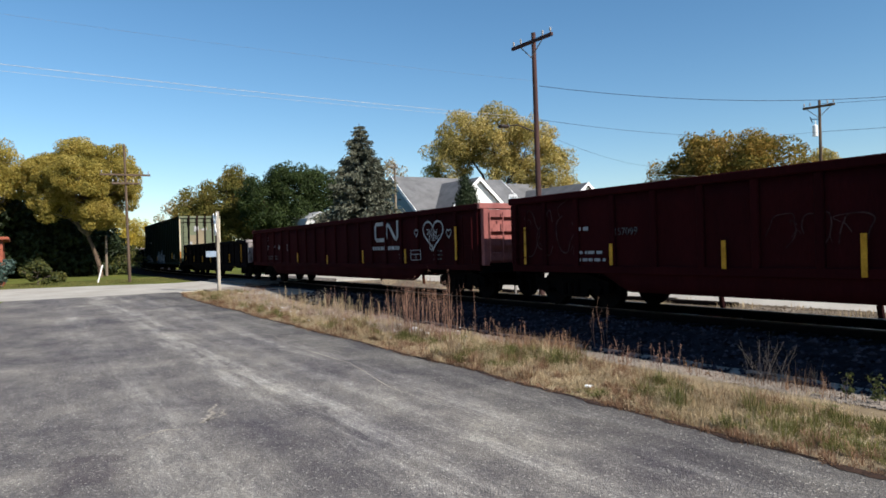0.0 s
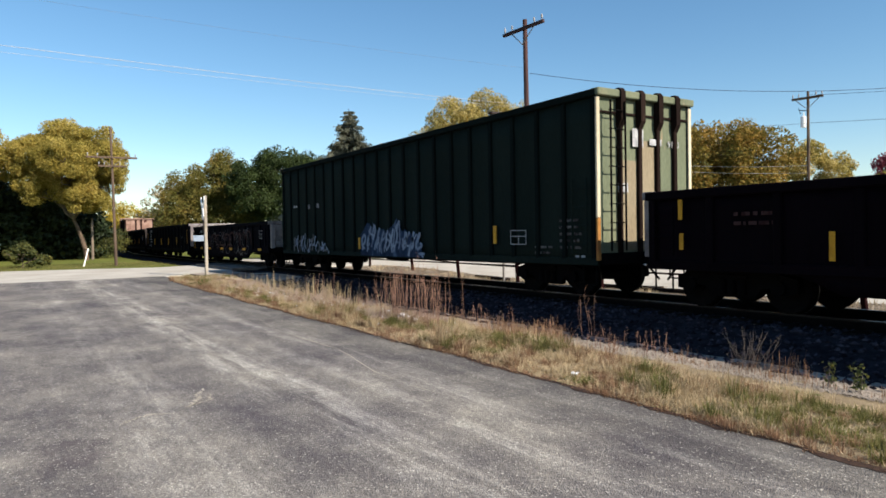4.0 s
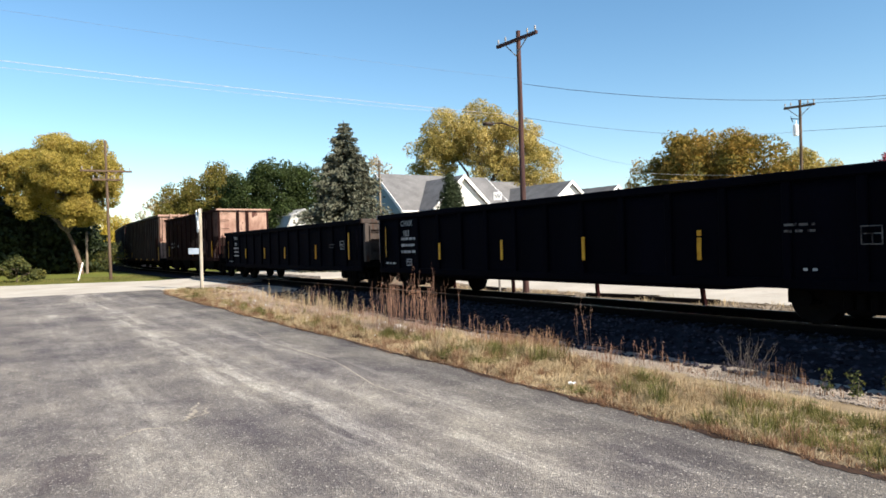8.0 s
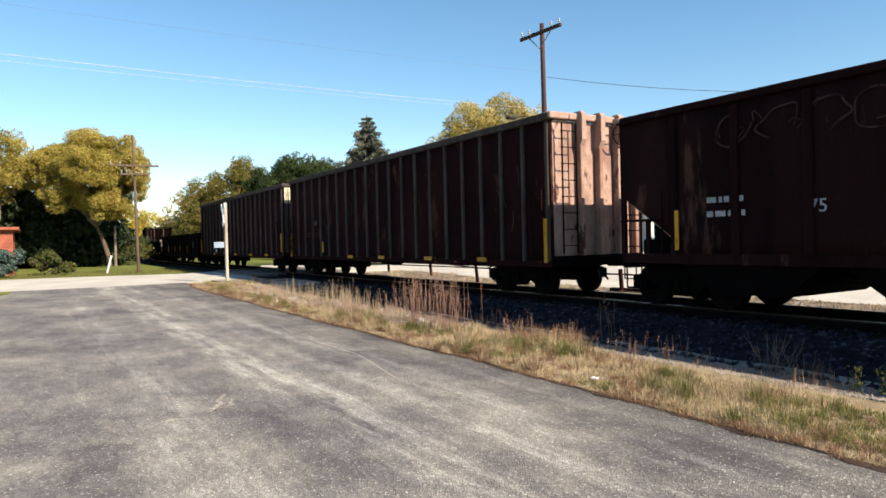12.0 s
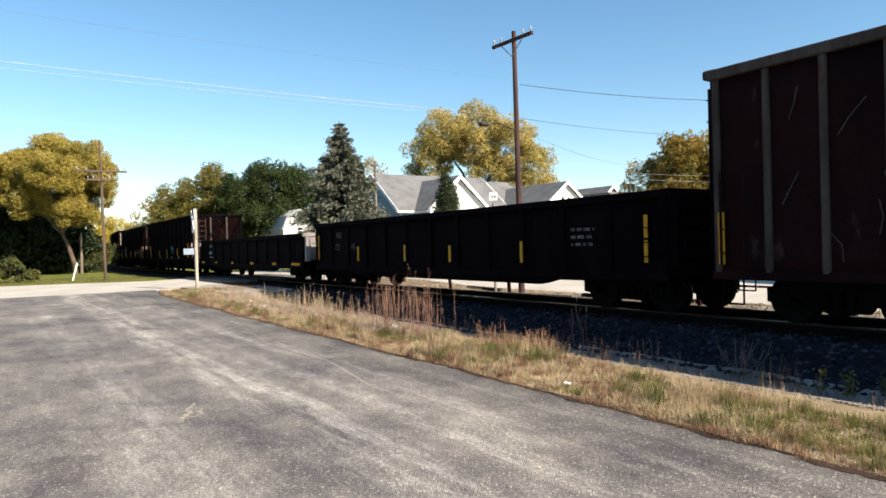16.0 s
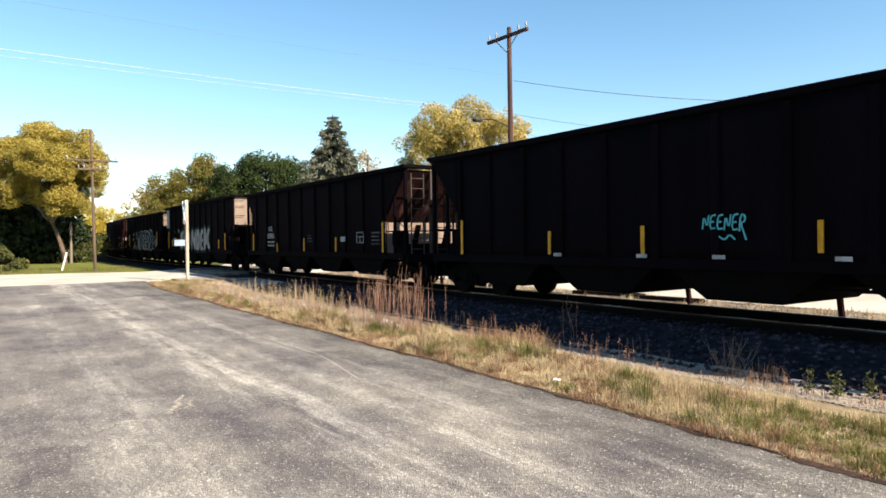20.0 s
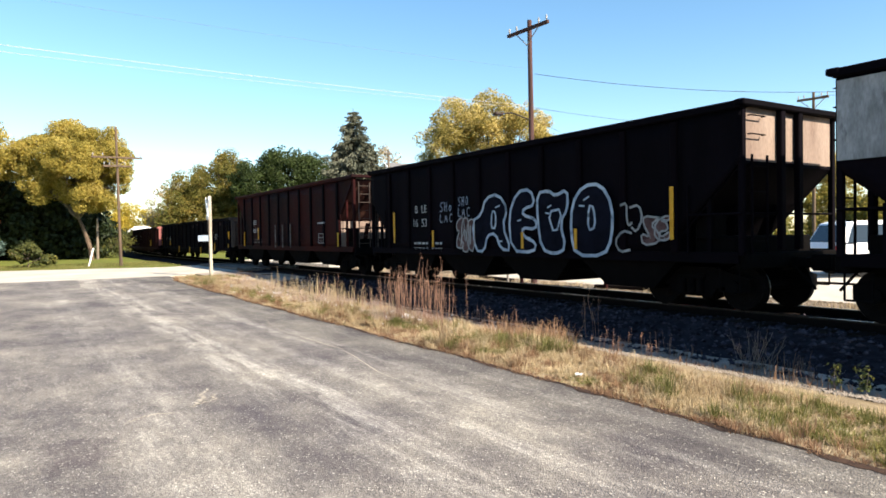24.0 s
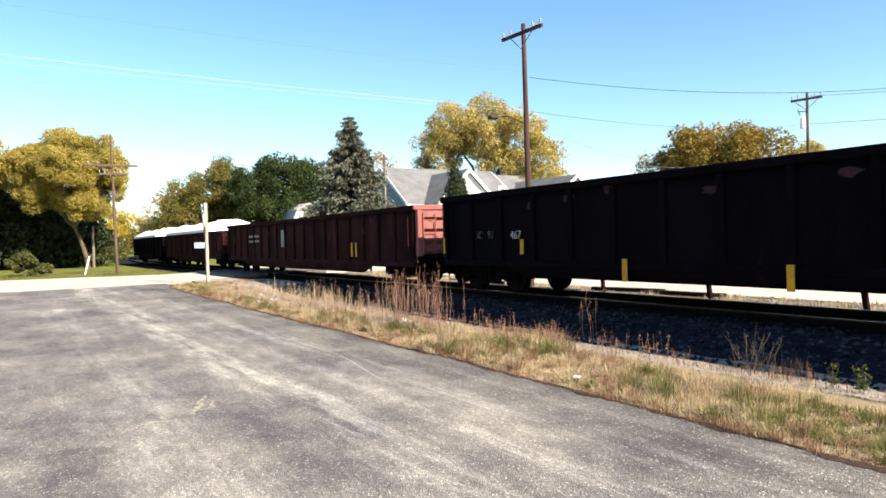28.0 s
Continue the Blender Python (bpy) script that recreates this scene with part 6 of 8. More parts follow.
fat_letters(c, [("A", -0.75, 0.75), ("E", 0.72, 1.78), ("F", 1.8, 2.85), ("O", 2.95, 4.2)], 1.0, 2.46, YR, "navy", "bluespray", "white outlined dark sprayed letters", 0.075, None, 0.02, 5)
thin_letters(c, [("C", 4.2, 4.75, 1.05, 1.5), ("J", 4.35, 4.7, 1.55, 2.05), ("D", 4.6, 4.95, 1.45, 2.0)], YR, "silver", "pale sprayed curls", 0.05)
graffiti(c, -1.6, -0.85, 1.0, 1.85, YR, 3, "pink", "silver", 145, "pinkish sprayed patch", wline=0.04)
graffiti(c, 5.0, 5.55, 1.2, 1.8, YR, 2, "pink", "silver", 142, "grey sprayed blots", wline=0.04)
words(c, "16", -4.2, 1.72, 0.34, Y)
words(c, "53", -3.66, 1.72, 0.34, Y)
words(c, "B", -4.05, 2.14, 0.33, Y)
words(c, "LE", -3.66, 2.14, 0.33, Y)
bars(c, -4.1, 1.25, 1.6, 0.16, 2, Y, seed=144)
thin_letters(c, [("S", -2.5, -2.3, 2.12, 2.4), ("H", -2.25, -2.08, 2.12, 2.4), ("O", -2.03, -1.85, 2.12, 2.3), ("L", -2.5, -2.3, 1.82, 2.06), ("A", -2.26, -2.05, 1.82, 2.06), ("C", -2.0, -1.82, 1.82, 2.06)], YR, "ice", "pale blue scrawled letter", 0.03)
thin_letters(c, [("S", -1.55, -1.4, 2.25, 2.5), ("H", -1.36, -1.22, 2.25, 2.5), ("O", -1.18, -1.02, 2.25, 2.5), ("L", -1.55, -1.38, 1.95, 2.2), ("A", -1.36, -1.18, 1.95, 2.2), ("C", -1.14, -0.96, 1.95, 2.2)], YR, "ice", "pale blue scrawled letter", 0.03)
for x, z0, z1 in ((-5.28, 1.23, 2.2), (-2.9, 1.1, 1.6), (1.24, 1.1, 1.5), (3.08, 1.1, 1.55), (5.66, 1.3, 2.3)):
    stripe(c, x, z0, z1)

# red-stained hopper
c = hopper("hopper_wagon", "black hopper wagon with rust-red stained side", 15.0, 3.70, 5.95, "redblack", 10, panel=0, rib_m="sooty")
couple(c, -301.56, -286.53, 5.95)
words(c, "655", -4.6, 1.72, 0.32, Y)
words(c, "0", -4.14, 1.72, 0.32, Y, "faint")
words(c, "6", -3.97, 1.72, 0.32, Y)
words(c, "BLE", -4.55, 2.13, 0.32, Y)
bars(c, -4.8, 1.4, 1.6, 0.13, 2, Y, "faint", seed=152)
graffiti(c, -1.65, 2.3, 1.05, 2.1, Y, 4, None, "brick_red", 153, "dull red sprayed loops", wline=0.07)
for x in (-1.0, 0.0, 1.03):
    part("scuff", boxes((x - 0.07, x + 0.07, YR - 0.004, YR + 0.004, 1.0, 2.05)), M["faint"], c, "scuffed bare rib")
for x, z0, z1 in ((-5.98, 1.03, 1.76), (-3.58, 1.38, 1.97), (6.23, 1.08, 1.6)):
    stripe(c, x, z0, z1)
frame_mark(c, 4.3, 1.2, 0.5, 0.4, YR)
bars(c, 4.2, 2.05, 0.75, 0.18, 1, YR, seed=154)

# long black wagon
c = gondola("gondola_wagon", "long black open wagon with brownish grey ribbed end", 20.45, 2.64, 8.75, "sooty", 17, zs=0.72, zb=0.50, end_m="post")
couple(c, -323.45, -302.99, 8.75)
words(c, "IC", -8.62, 1.44, 0.28, Y, "faint")
words(c, "97", -8.15, 1.44, 0.28, Y, "faint")
words(c, "467", -7.2, 1.42, 0.28, Y)
frame_mark(c, 7.0, 1.42, 0.54, 0.31, YR - 0.006)
for x, z0, z1 in ((-10.1, 1.05, 1.5), (-6.68, 1.04, 1.4), (-3.45, 0.5, 0.96), (0.0, 0.47, 0.9), (3.28, 0.47, 0.93), (6.9, 0.72, 1.19), (10.15, 1.42, 1.87), (9.98, 1.57, 1.81), (9.98, 0.95, 1.15)):
    stripe(c, x, z0, z1, 0.13)
for k, x in enumerate((-6.4, -5.1, -3.9, -1.5, 0.9, 2.2, 5.9, 8.0)):
    bm = bmesh.new()
    rng = random.Random(170 + k)
    h0 = 2.2 + 0.1 * (k % 3)
    bm.faces.new([bm.verts.new((x + 0.2 * math.cos(q * 0.63) * rng.uniform(0.5, 1.2), Y - 0.002, h0 + 0.1 * math.sin(q * 0.63) * rng.uniform(0.4, 1.3))) for q in range(10)])
    part("scuff", bm, M["dim"], c, "pale rubbed patch of bare metal")
d = lettering("97467", 0.14)
put("stencil", d, M["white"], c, at=pose(10.38, -0.1, 1.62, 0, 0, 90))

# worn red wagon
c = gondola("gondola_wagon", "worn brick-red open wagon with many ribs, end coloured as if sunlit", 20.7, 2.52, 8.8, "brick_red", 19, rib_m="rustbrown", zs=0.62, zb=0.36, end_m="sun_red")
couple(c, -345.83, -325.09, 8.8)
stripe(c, 5.95, 0.92, 1.42, 0.12)
stripe(c, 6.3, 0.92, 1.42, 0.12)
part("fade_patch", boxes((-1.7, -1.3, Y - 0.003, Y + 0.006, 1.3, 2.05)), M["silver"], c)
bars(c, -6.5, 1.9, 1.6, 0.25, 2, Y, "silver", seed=171)

# two tarpaulin-covered wagons at the tail
for left, right, paint, lab in ((-363.6, -347.4, "brick_red", "brick-red wagon with bright white tarpaulin over its load"),
                                (-381.4, -365.2, "black", "dark wagon with bright white tarpaulin over its load")):
    L = right - left
    c = gondola("gondola_wagon", lab, L, 2.3, 6.5, paint, 10, zs=0.66, zb=0.42)
    couple(c, left, right, 6.5)
    bm = bmesh.new()
    slab(bm, [(-1.52, 2.3), (-1.52, 2.47), (-0.95, 2.78), (-0.3, 2.95), (0.3, 2.95), (0.95, 2.78), (1.52, 2.47), (1.52, 2.3)], L - 2.9, axis="x", at=-L / 2 + 0.25)
    bmesh.ops.bisect_plane(bm, geom=bm.verts[:] + bm.edges[:] + bm.faces[:], plane_co=(0, 0, 0), plane_no=(1, 0, 0))
    for k in range(-7, 8):
        bmesh.ops.bisect_plane(bm, geom=bm.verts[:] + bm.edges[:] + bm.faces[:], plane_co=(k * 1.0, 0, 0), plane_no=(1, 0, 0))
    for v in bm.verts:
        if v.co.z > 2.5:
            v.co.z += 0.34 * noise.noise((v.co.x * 0.8, v.co.y * 0.9, L)) + 0.05
    part("tarpaulin", bm, M["tarp"], c, "white tarpaulin bulging over the load")


# ---- trees ----
LEAF = dict(
    yellow=leaf_mat("yellow_leaves", [(0.13, 0.115, 0.03), (0.31, 0.255, 0.07), (0.49, 0.385, 0.13), (0.64, 0.51, 0.24)], 0.4),
    olive=leaf_mat("olive_leaves", [(0.055, 0.062, 0.016), (0.13, 0.12, 0.026), (0.25, 0.205, 0.04), (0.38, 0.30, 0.065)]),
    willow=leaf_mat("willow_leaves", [(0.14, 0.13, 0.03), (0.29, 0.24, 0.052), (0.44, 0.35, 0.088), (0.60, 0.47, 0.16)], 0.5),
    green=leaf_mat("green_leaves", [(0.014, 0.026, 0.009), (0.028, 0.044, 0.012), (0.045, 0.066, 0.018), (0.07, 0.09, 0.024)]),
    turning=leaf_mat("turning_leaves", [(0.05, 0.06, 0.015), (0.10, 0.102, 0.022), (0.18, 0.145, 0.034), (0.33, 0.21, 0.055)]),
    bronze=leaf_mat("bronze_leaves", [(0.055, 0.066, 0.015), (0.15, 0.125, 0.024), (0.30, 0.19, 0.04), (0.42, 0.25, 0.07)]),
    gold=leaf_mat("gold_leaves", [(0.24, 0.20, 0.035), (0.46, 0.36, 0.06), (0.64, 0.50, 0.10)], 0.45),
    red=leaf_mat("red_leaves", [(0.20, 0.03, 0.05), (0.36, 0.06, 0.09), (0.45, 0.12, 0.12)]),
    spruce=leaf_mat("spruce_needles", [(0.040, 0.048, 0.033), (0.072, 0.080, 0.056), (0.115, 0.118, 0.086), (0.165, 0.16, 0.125)], 0.12, 0.7, 0.12),
    # the cedar's own dark green; on the understorey it paints deep shade
    dark=leaf_mat("cedar_and_shaded_leaves", [(0.010, 0.017, 0.007), (0.018, 0.028, 0.010), (0.030, 0.042, 0.015)], 0.1),
    rosy=leaf_mat("thin_rosy_leaves", [(0.24, 0.19, 0.10), (0.34, 0.27, 0.15), (0.42, 0.33, 0.2)]),
    shrub=leaf_mat("shrub_leaves", [(0.03, 0.045, 0.02), (0.07, 0.08, 0.025), (0.16, 0.14, 0.03)]),
    bluegreen=leaf_mat("blue_green_needles", [(0.035, 0.06, 0.05), (0.06, 0.095, 0.08), (0.09, 0.13, 0.11)], 0.12),
)


def leaves(rng, centres, radii, count, size, shell=0.55, out=1.1, up=0.5):
    """Leaf quads scattered through clumps, thickest towards each clump's outside."""
    centres, radii = np.asarray(centres, float), np.asarray(radii, float)
    w = radii ** 2
    k = rng.choice(len(centres), count, p=w / w.sum())
    d = rng.normal(size=(count, 3))
    d /= np.linalg.norm(d, axis=1)[:, None]
    r = radii[k] * (shell + (1.08 - shell) * rng.random(count) ** 0.7)
    p = centres[k] + d * r[:, None] * np.array([1, 1, 0.85])
    a = rng.normal(size=(count, 3)) * 0.8 + d * out + np.array([0, 0, up])
    a /= np.linalg.norm(a, axis=1)[:, None]
    b = np.cross(a, rng.normal(size=(count, 3)))
    b /= np.linalg.norm(b, axis=1)[:, None]
    s = (size * rng.uniform(0.6, 1.3, count))[:, None]
    c = np.cross(a, b)
    return np.stack([p - b * s, p - c * s * 0.55, p + b * s, p + c * s * 0.55], 1)


def limb(bm, a, b, r0, r1, rng, kinks=3):
    a, b = Vector(a), Vector(b)
    prev = a
    for i in range(1, kinks + 1):
        q = a.lerp(b, i / kinks)
        if i < kinks:
            q += Vector((rng.normal(), rng.normal(), rng.normal() * 0.4)) * (b - a).length * 0.05
        rod(bm, prev, q, r0 + (r1 - r0) * (i - 1) / kinks, r0 + (r1 - r0) * i / kinks, n=7)
        prev = q


def tree(name, label, base, lobes, kind, count, size, seed, trunk=0.3, clump=1.4, bark="bark", fork=0.35, lean=(0, 0), gaps=0.0, limb_bark=None):
    """Trunk, limbs to each lobe of the crown, and a leaf mass of uneven clumps. lobes: (x, y, z, rx, rz) beside the base."""
    rng = np.random.default_rng(seed)
    t = thing(name, label, "tree", at=pose(*base))
    hmax = max(z for _, _, z, _, _ in lobes)
    bm = bmesh.new()
    fk = Vector((lean[0], lean[1], hmax * fork))
    limb(bm, (0, 0, -0.1), fk, trunk, trunk * 0.72, rng, 4)
    part("trunk", bm, M[bark], t, "rough tapered trunk")
    for x, y, z, rx, rz in lobes:
        bm = bmesh.new()
        limb(bm, fk, (x, y, z), trunk * 0.5, 0.04, rng, 4)
        for _ in range(5):
            u = rng.uniform(0.4, 0.9)
            o = fk.lerp(Vector((x, y, z)), u)
            e = o + Vector((rng.normal() * rx * 0.5, rng.normal() * rx * 0.5, abs(rng.normal()) * rz * 0.5))
            limb(bm, o, e, trunk * 0.16, 0.02, rng, 2)
        part("limb", bm, M[limb_bark or bark], t)
    cs, rs = [], []
    for x, y, z, rx, rz in lobes:
        n = max(5, int(3.2 * (rx * rx * rz) / clump ** 3))
        for _ in range(n):
            d = rng.normal(size=3)
            d /= np.linalg.norm(d)
            q = rng.uniform(0.35, 1.0) ** 0.6
            cs.append((x + d[0] * rx * q, y + d[1] * rx * q, z + d[2] * rz * q))
            rs.append(clump * rng.uniform(0.45, 1.0))
    cs, rs = np.array(cs), np.array(rs)
    keep = rng.random(len(cs)) > gaps
    d = quads_mesh("crown", leaves(rng, cs[keep], rs[keep], count, size))
    put("crown", d, LEAF[kind], t, "uneven leafy crown")
    return t


# the large yellowing tree beside the crossing, and the dark trees at its side
tree("broadleaf_tree", "big yellow-green willowy tree on the lawn, trunk pale at its foot", (-66, 5.9, 0),
     [(-0.5, 0.9, 9.5, 2.2, 2.1), (-0.5, -1.4, 9.7, 2.4, 2.1), (0, -3.6, 8.7, 2.1, 2.0), (0, 1.9, 8.3, 1.5, 1.9), (0.3, 1.7, 6.6, 1.4, 1.7), (1.0, 0.5, 6.0, 1.7, 1.2), (1.6, -0.9, 5.2, 1.3, 0.9), (1.3, 0.9, 5.0, 1.4, 0.9), (1.0, -3.0, 5.6, 1.5, 0.9), (0.5, -1.4, 7.2, 2.2, 1.4), (0.4, -3.6, 7.0, 1.9, 1.4), (3.0, -1.6, 8.4, 1.9, 1.5), (2.6, 1.0, 8.2, 1.8, 1.5)],
     "willow", 175000, 0.08, 1, 0.20, 0.85, "brownpole", 0.36, (-0.3, -0.9), limb_bark="twig")
tree("broadleaf_tree", "leafy yellow-green tree crowding the big one", (-68, -2.6, 0), [(0, 0, 9.2, 3.2, 2.5), (0.5, 1.6, 7.8, 2.4, 1.8), (0.5, -2.6, 8.2, 2.6, 2.4)], "willow", 45000, 0.095, 36, 0.2, 0.95, "twig")
tree("broadleaf_tree", "tall olive-green tree at the edge of the lawn", (-69, -6.5, 0), [(0, 0, 9.6, 3.4, 3.2), (2, -3.5, 8.2, 3.4, 3.2), (0, 2, 6.6, 3.0, 3.0), (1, 0, 4.6, 3.6, 2.0)],
     "willow", 24000, 0.14, 2, 0.35, 1.3)
# near-black leaves stand in for the shade below the big crown
tree("broadleaf_tree", "dark green tree behind the lawn, its leaves coloured as deep shade", (-73, 1.0, 0), [(1, 2.5, 5.0, 2.4, 2.0), (1, -1.5, 5.4, 2.6, 2.2), (0, 0, 3.6, 4.5, 3.6), (0, -5, 3.6, 4.5, 3.6), (1, 4.4, 2.6, 2.6, 2.6), (0, -10, 3.6, 4.5, 3.8), (0, -2.5, 1.4, 3.0, 1.6), (0, 2.0, 1.4, 3.0, 1.6), (0, -7.0, 1.4, 3.0, 1.6)],
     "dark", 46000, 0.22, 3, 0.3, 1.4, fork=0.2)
# shade painted into the leaf colour here too
tree("broadleaf_tree", "understorey tree behind the big willow, its leaves coloured as shade", (-78, 4.5, 0), [(0, 0, 3.0, 3.4, 3.2), (0, -6, 3.2, 4.0, 3.4), (0, -13, 3.4, 4.0, 3.4), (0, 3.2, 2.0, 2.4, 2.2)], "dark", 24000, 0.26, 31, 0.25, 1.3, fork=0.2)
tree("small_tree", "bright yellow bushy tree far along the track", (-112, 11.5, 0), [(0, 0, 4.6, 3.4, 3.0), (0, 4.5, 4.4, 3.6, 2.8), (1, -4, 4.0, 3.2, 2.8), (3, 8.5, 3.6, 3.0, 2.4)],
     "gold", 26000, 0.15, 4, 0.25, 1.1, fork=0.2)
tree("small_tree", "yellow-green bush at the bend of the track", (-93, 8.4, 0), [(0, 0, 2.6, 2.2, 2.2), (0, -2.5, 2.4, 2.2, 2.0)], "olive", 4000, 0.2, 41, 0.15, 1.0, fork=0.2)
tree("broadleaf_tree", "turning olive and rust tree behind the track", (-96, 24.5, 0), [(0, 0, 8.6, 4.4, 3.6), (0, -3.6, 5.8, 3.8, 3.4), (0, 3.8, 6.2, 4.0, 3.6), (0, 0.5, 12.6, 1.9, 1.7), (2, 1.0, 4.2, 4.6, 3.2), (0, -4.8, 8.2, 2.2, 2.2), (1, -6.2, 5.4, 2.2, 2.4), (0, 2.2, 10.6, 2.4, 2.0)],
     "turning", 80000, 0.135, 5, 0.35, 1.2)
tree("broadleaf_tree", "thin pale yellowing tree behind the track", (-104, 20.5, 0), [(0, 0, 7.0, 3.0, 2.6), (0, -2.5, 5.6, 2.4, 2.4)], "rosy", 2600, 0.2, 51, 0.25, 1.1, gaps=0.3)
tree("broadleaf_tree", "dense dark green maple behind the houses", (-88, 31.5, 0), [(0, 0, 10.0, 4.6, 3.8), (0, -4.2, 8.2, 3.8, 3.6), (0, 3.6, 9.4, 3.8, 3.4), (1, 0, 5.5, 5.0, 3.2)],
     "green", 60000, 0.15, 6, 0.4, 1.2)
tree("broadleaf_tree", "huge golden cottonwood with open gaps, towering behind the houses", (-62.1, 46.0, 0),
     [(0, 0, 14.0, 4.0, 3.7), (-2.2, -3.2, 14.0, 3.2, 3.3), (2.0, 2.7, 13.2, 3.4, 3.4), (-3.2, -4.6, 11.4, 2.7, 2.9), (3.4, 4.5, 10.4, 3.0, 2.8), (-2.8, -4.0, 7.8, 2.2, 1.9), (3.3, 4.5, 8.0, 2.8, 2.4), (0.6, 1.2, 9.6, 2.8, 2.4)],
     "yellow", 80000, 0.115, 7, 0.5, 1.15, gaps=0.2)
tree("broadleaf_tree", "broad bronze and green tree with spreading crown", (-41, 57.5, 0),
     [(-5.2, -0.5, 7.0, 3.4, 2.8), (0, 0, 9.2, 4.4, 3.3), (-2.6, 0, 8.6, 3.4, 2.8), (4.0, 0.5, 8.6, 3.4, 2.6), (0, 0, 5.4, 6.5, 3.0)], "bronze", 80000, 0.14, 8, 0.45, 1.15)
tree("broadleaf_tree", "sunlit golden tree behind the bronze one", (-39.3, 70, 0), [(0, 0, 8.4, 2.7, 2.2), (2.2, 1.2, 7.2, 2.2, 1.8)], "yellow", 14000, 0.12, 9, 0.3, 1.0, gaps=0.25)
tree("small_tree", "crimson ornamental tree beyond the road", (-29.9, 68, 0), [(0, 0, 7.9, 1.4, 1.6), (0.5, 0.4, 6.0, 2.0, 2.0)], "red", 7000, 0.13, 10, 0.2, 0.9)
tree("broadleaf_tree", "dull red and brown tree", (-25.2, 67, 0), [(0, 0, 9.0, 2.4, 2.0), (1.6, 1.0, 7.0, 3.2, 2.6), (-1, 0, 5, 3, 2.4)], "bronze", 12000, 0.15, 11, 0.3, 1.2, gaps=0.15)
tree("broadleaf_tree", "yellow-green tree across the road", (-31.5, 60, 0), [(0, 0, 3.0, 3.0, 2.2), (3.2, 1.2, 2.8, 2.8, 2.0)], "olive", 14000, 0.15, 12, 0.3, 1.2)
tree("broadleaf_tree", "yellow and green tree across the road", (-21, 56, 0), [(0, 0, 3.4, 3.2, 2.4), (3.6, 1.2, 3.6, 3.0, 2.4), (-3.2, -1.5, 2.8, 2.6, 2.0)], "olive", 16000, 0.15, 13, 0.3, 1.2)
tree("small_tree", "thin rosy leafless-topped tree behind the spruce", (-53.5, 27.4, 0), [(0, 0, 7.8, 1.6, 1.6), (0.4, 0.7, 5.8, 1.6, 1.5)], "rosy", 3600, 0.10, 14, 0.16, 0.7, gaps=0.25)
for x, y, lobes, kind, lab, n, s in (
        (-43.0, -2.6, [(0, 0, 0.9, 1.1, 0.8), (0, -1.4, 0.8, 1.0, 0.7)], "willow", "low yellow-green bush by the side road", 2600, 21),
        (-48.5, -1.0, [(0, 0, 0.9, 0.8, 0.85), (0.2, -0.9, 0.9, 0.8, 0.8)], "bluegreen", "low blue-green juniper on the lawn edge", 5200, 24),
        (-50.5, 0.9, [(0, 0, 0.8, 0.75, 0.75), (0.3, 0.7, 0.6, 0.6, 0.55)], "shrub", "brownish clipped shrub on the lawn edge", 3200, 22),
        (-71.5, 7.6, [(0, 0, 0.9, 1.4, 0.9), (0, 1.4, 1.6, 1.2, 1.2)], "shrub", "wild shrub under the big tree", 2400, 25),
        (-63.5, 24.6, [(0, 0, 1.6, 1.6, 1.3), (0.6, 1.2, 1.4, 1.2, 1.1), (-0.6, -1.0, 1.4, 1.2, 1.1)], "shrub", "scrubby bushes beside the far houses", 2400, 26),
        (-47.0, 25.0, [(0, 0, 1.6, 1.2, 1.1), (0.6, 1.2, 1.3, 1.1, 1.0)], "rosy", "thin brown bush before the grey-blue house", 1300, 27)):
    tree("bush", lab, (x, y, level(x, y) - 0.02), lobes, kind, n, 0.09, s, 0.05, 0.45, fork=0.2)


def spruce(base, h, w, seed):
    """A blue-grey spruce: straight trunk, drooping boughs in whorls, each hung with sprays."""
    rng = np.random.default_rng(seed)
    t = thing("spruce_tree", "tall grey-green spruce with drooping boughs", "tree", at=pose(*base))
    bm = bmesh.new()
    rod(bm, (0, 0, 0), (0, 0, h), 0.22, 0.02, n=9)
    part("trunk", bm, M["bark"], t)
    q = []
    boughs = bmesh.new()
    z = 0.7
    while z < h - 0.15:
        f = 1 - z / h
        r = w * (f ** 0.70) * rng.uniform(0.82, 1.12) + 0.03
        n = int(15 * f + 9)
        for a in rng.uniform(0, 6.283, n):
            rr = r * rng.uniform(0.65, 1.12)
            drop = 0.28 * rr
            tip = np.array([math.cos(a) * rr, math.sin(a) * rr, z - drop + 0.12 * rr])
            rod(boughs, (0, 0, z), tip, 0.03, 0.008, n=4)
            m = int(22 + 44 * rr)
            u = rng.uniform(0.15, 1.05, m)
            p = np.array([0, 0, z]) * (1 - u)[:, None] + tip * u[:, None]
            p += rng.normal(size=(m, 3)) * (0.04 + 0.055 * rr) * np.array([1, 1, 0.7])
            p[:, 2] -= 0.10 * rr * rng.random(m)
            out = np.array([math.cos(a), math.sin(a), -0.35])
            d = out + rng.normal(size=(m, 3)) * 0.5
            d /= np.linalg.norm(d, axis=1)[:, None]
            s = np.cross(d, rng.normal(size=(m, 3)))
            s /= np.linalg.norm(s, axis=1)[:, None]
            l = rng.uniform(0.09, 0.20, m)[:, None] * (0.55 + 0.45 * min(1.0, rr / 1.6))
            q.append(np.stack([p - d * l, p - s * l * 0.38, p + d * l, p + s * l * 0.38], 1))
        z += 0.24 + 0.2 * f
    tagged(part("branchwork", boughs, M["bark"], t), kind="stuff")
    put("crown", quads_mesh("crown", np.concatenate(q)), LEAF["spruce"], t, "drooping grey-green sprays")
    return t


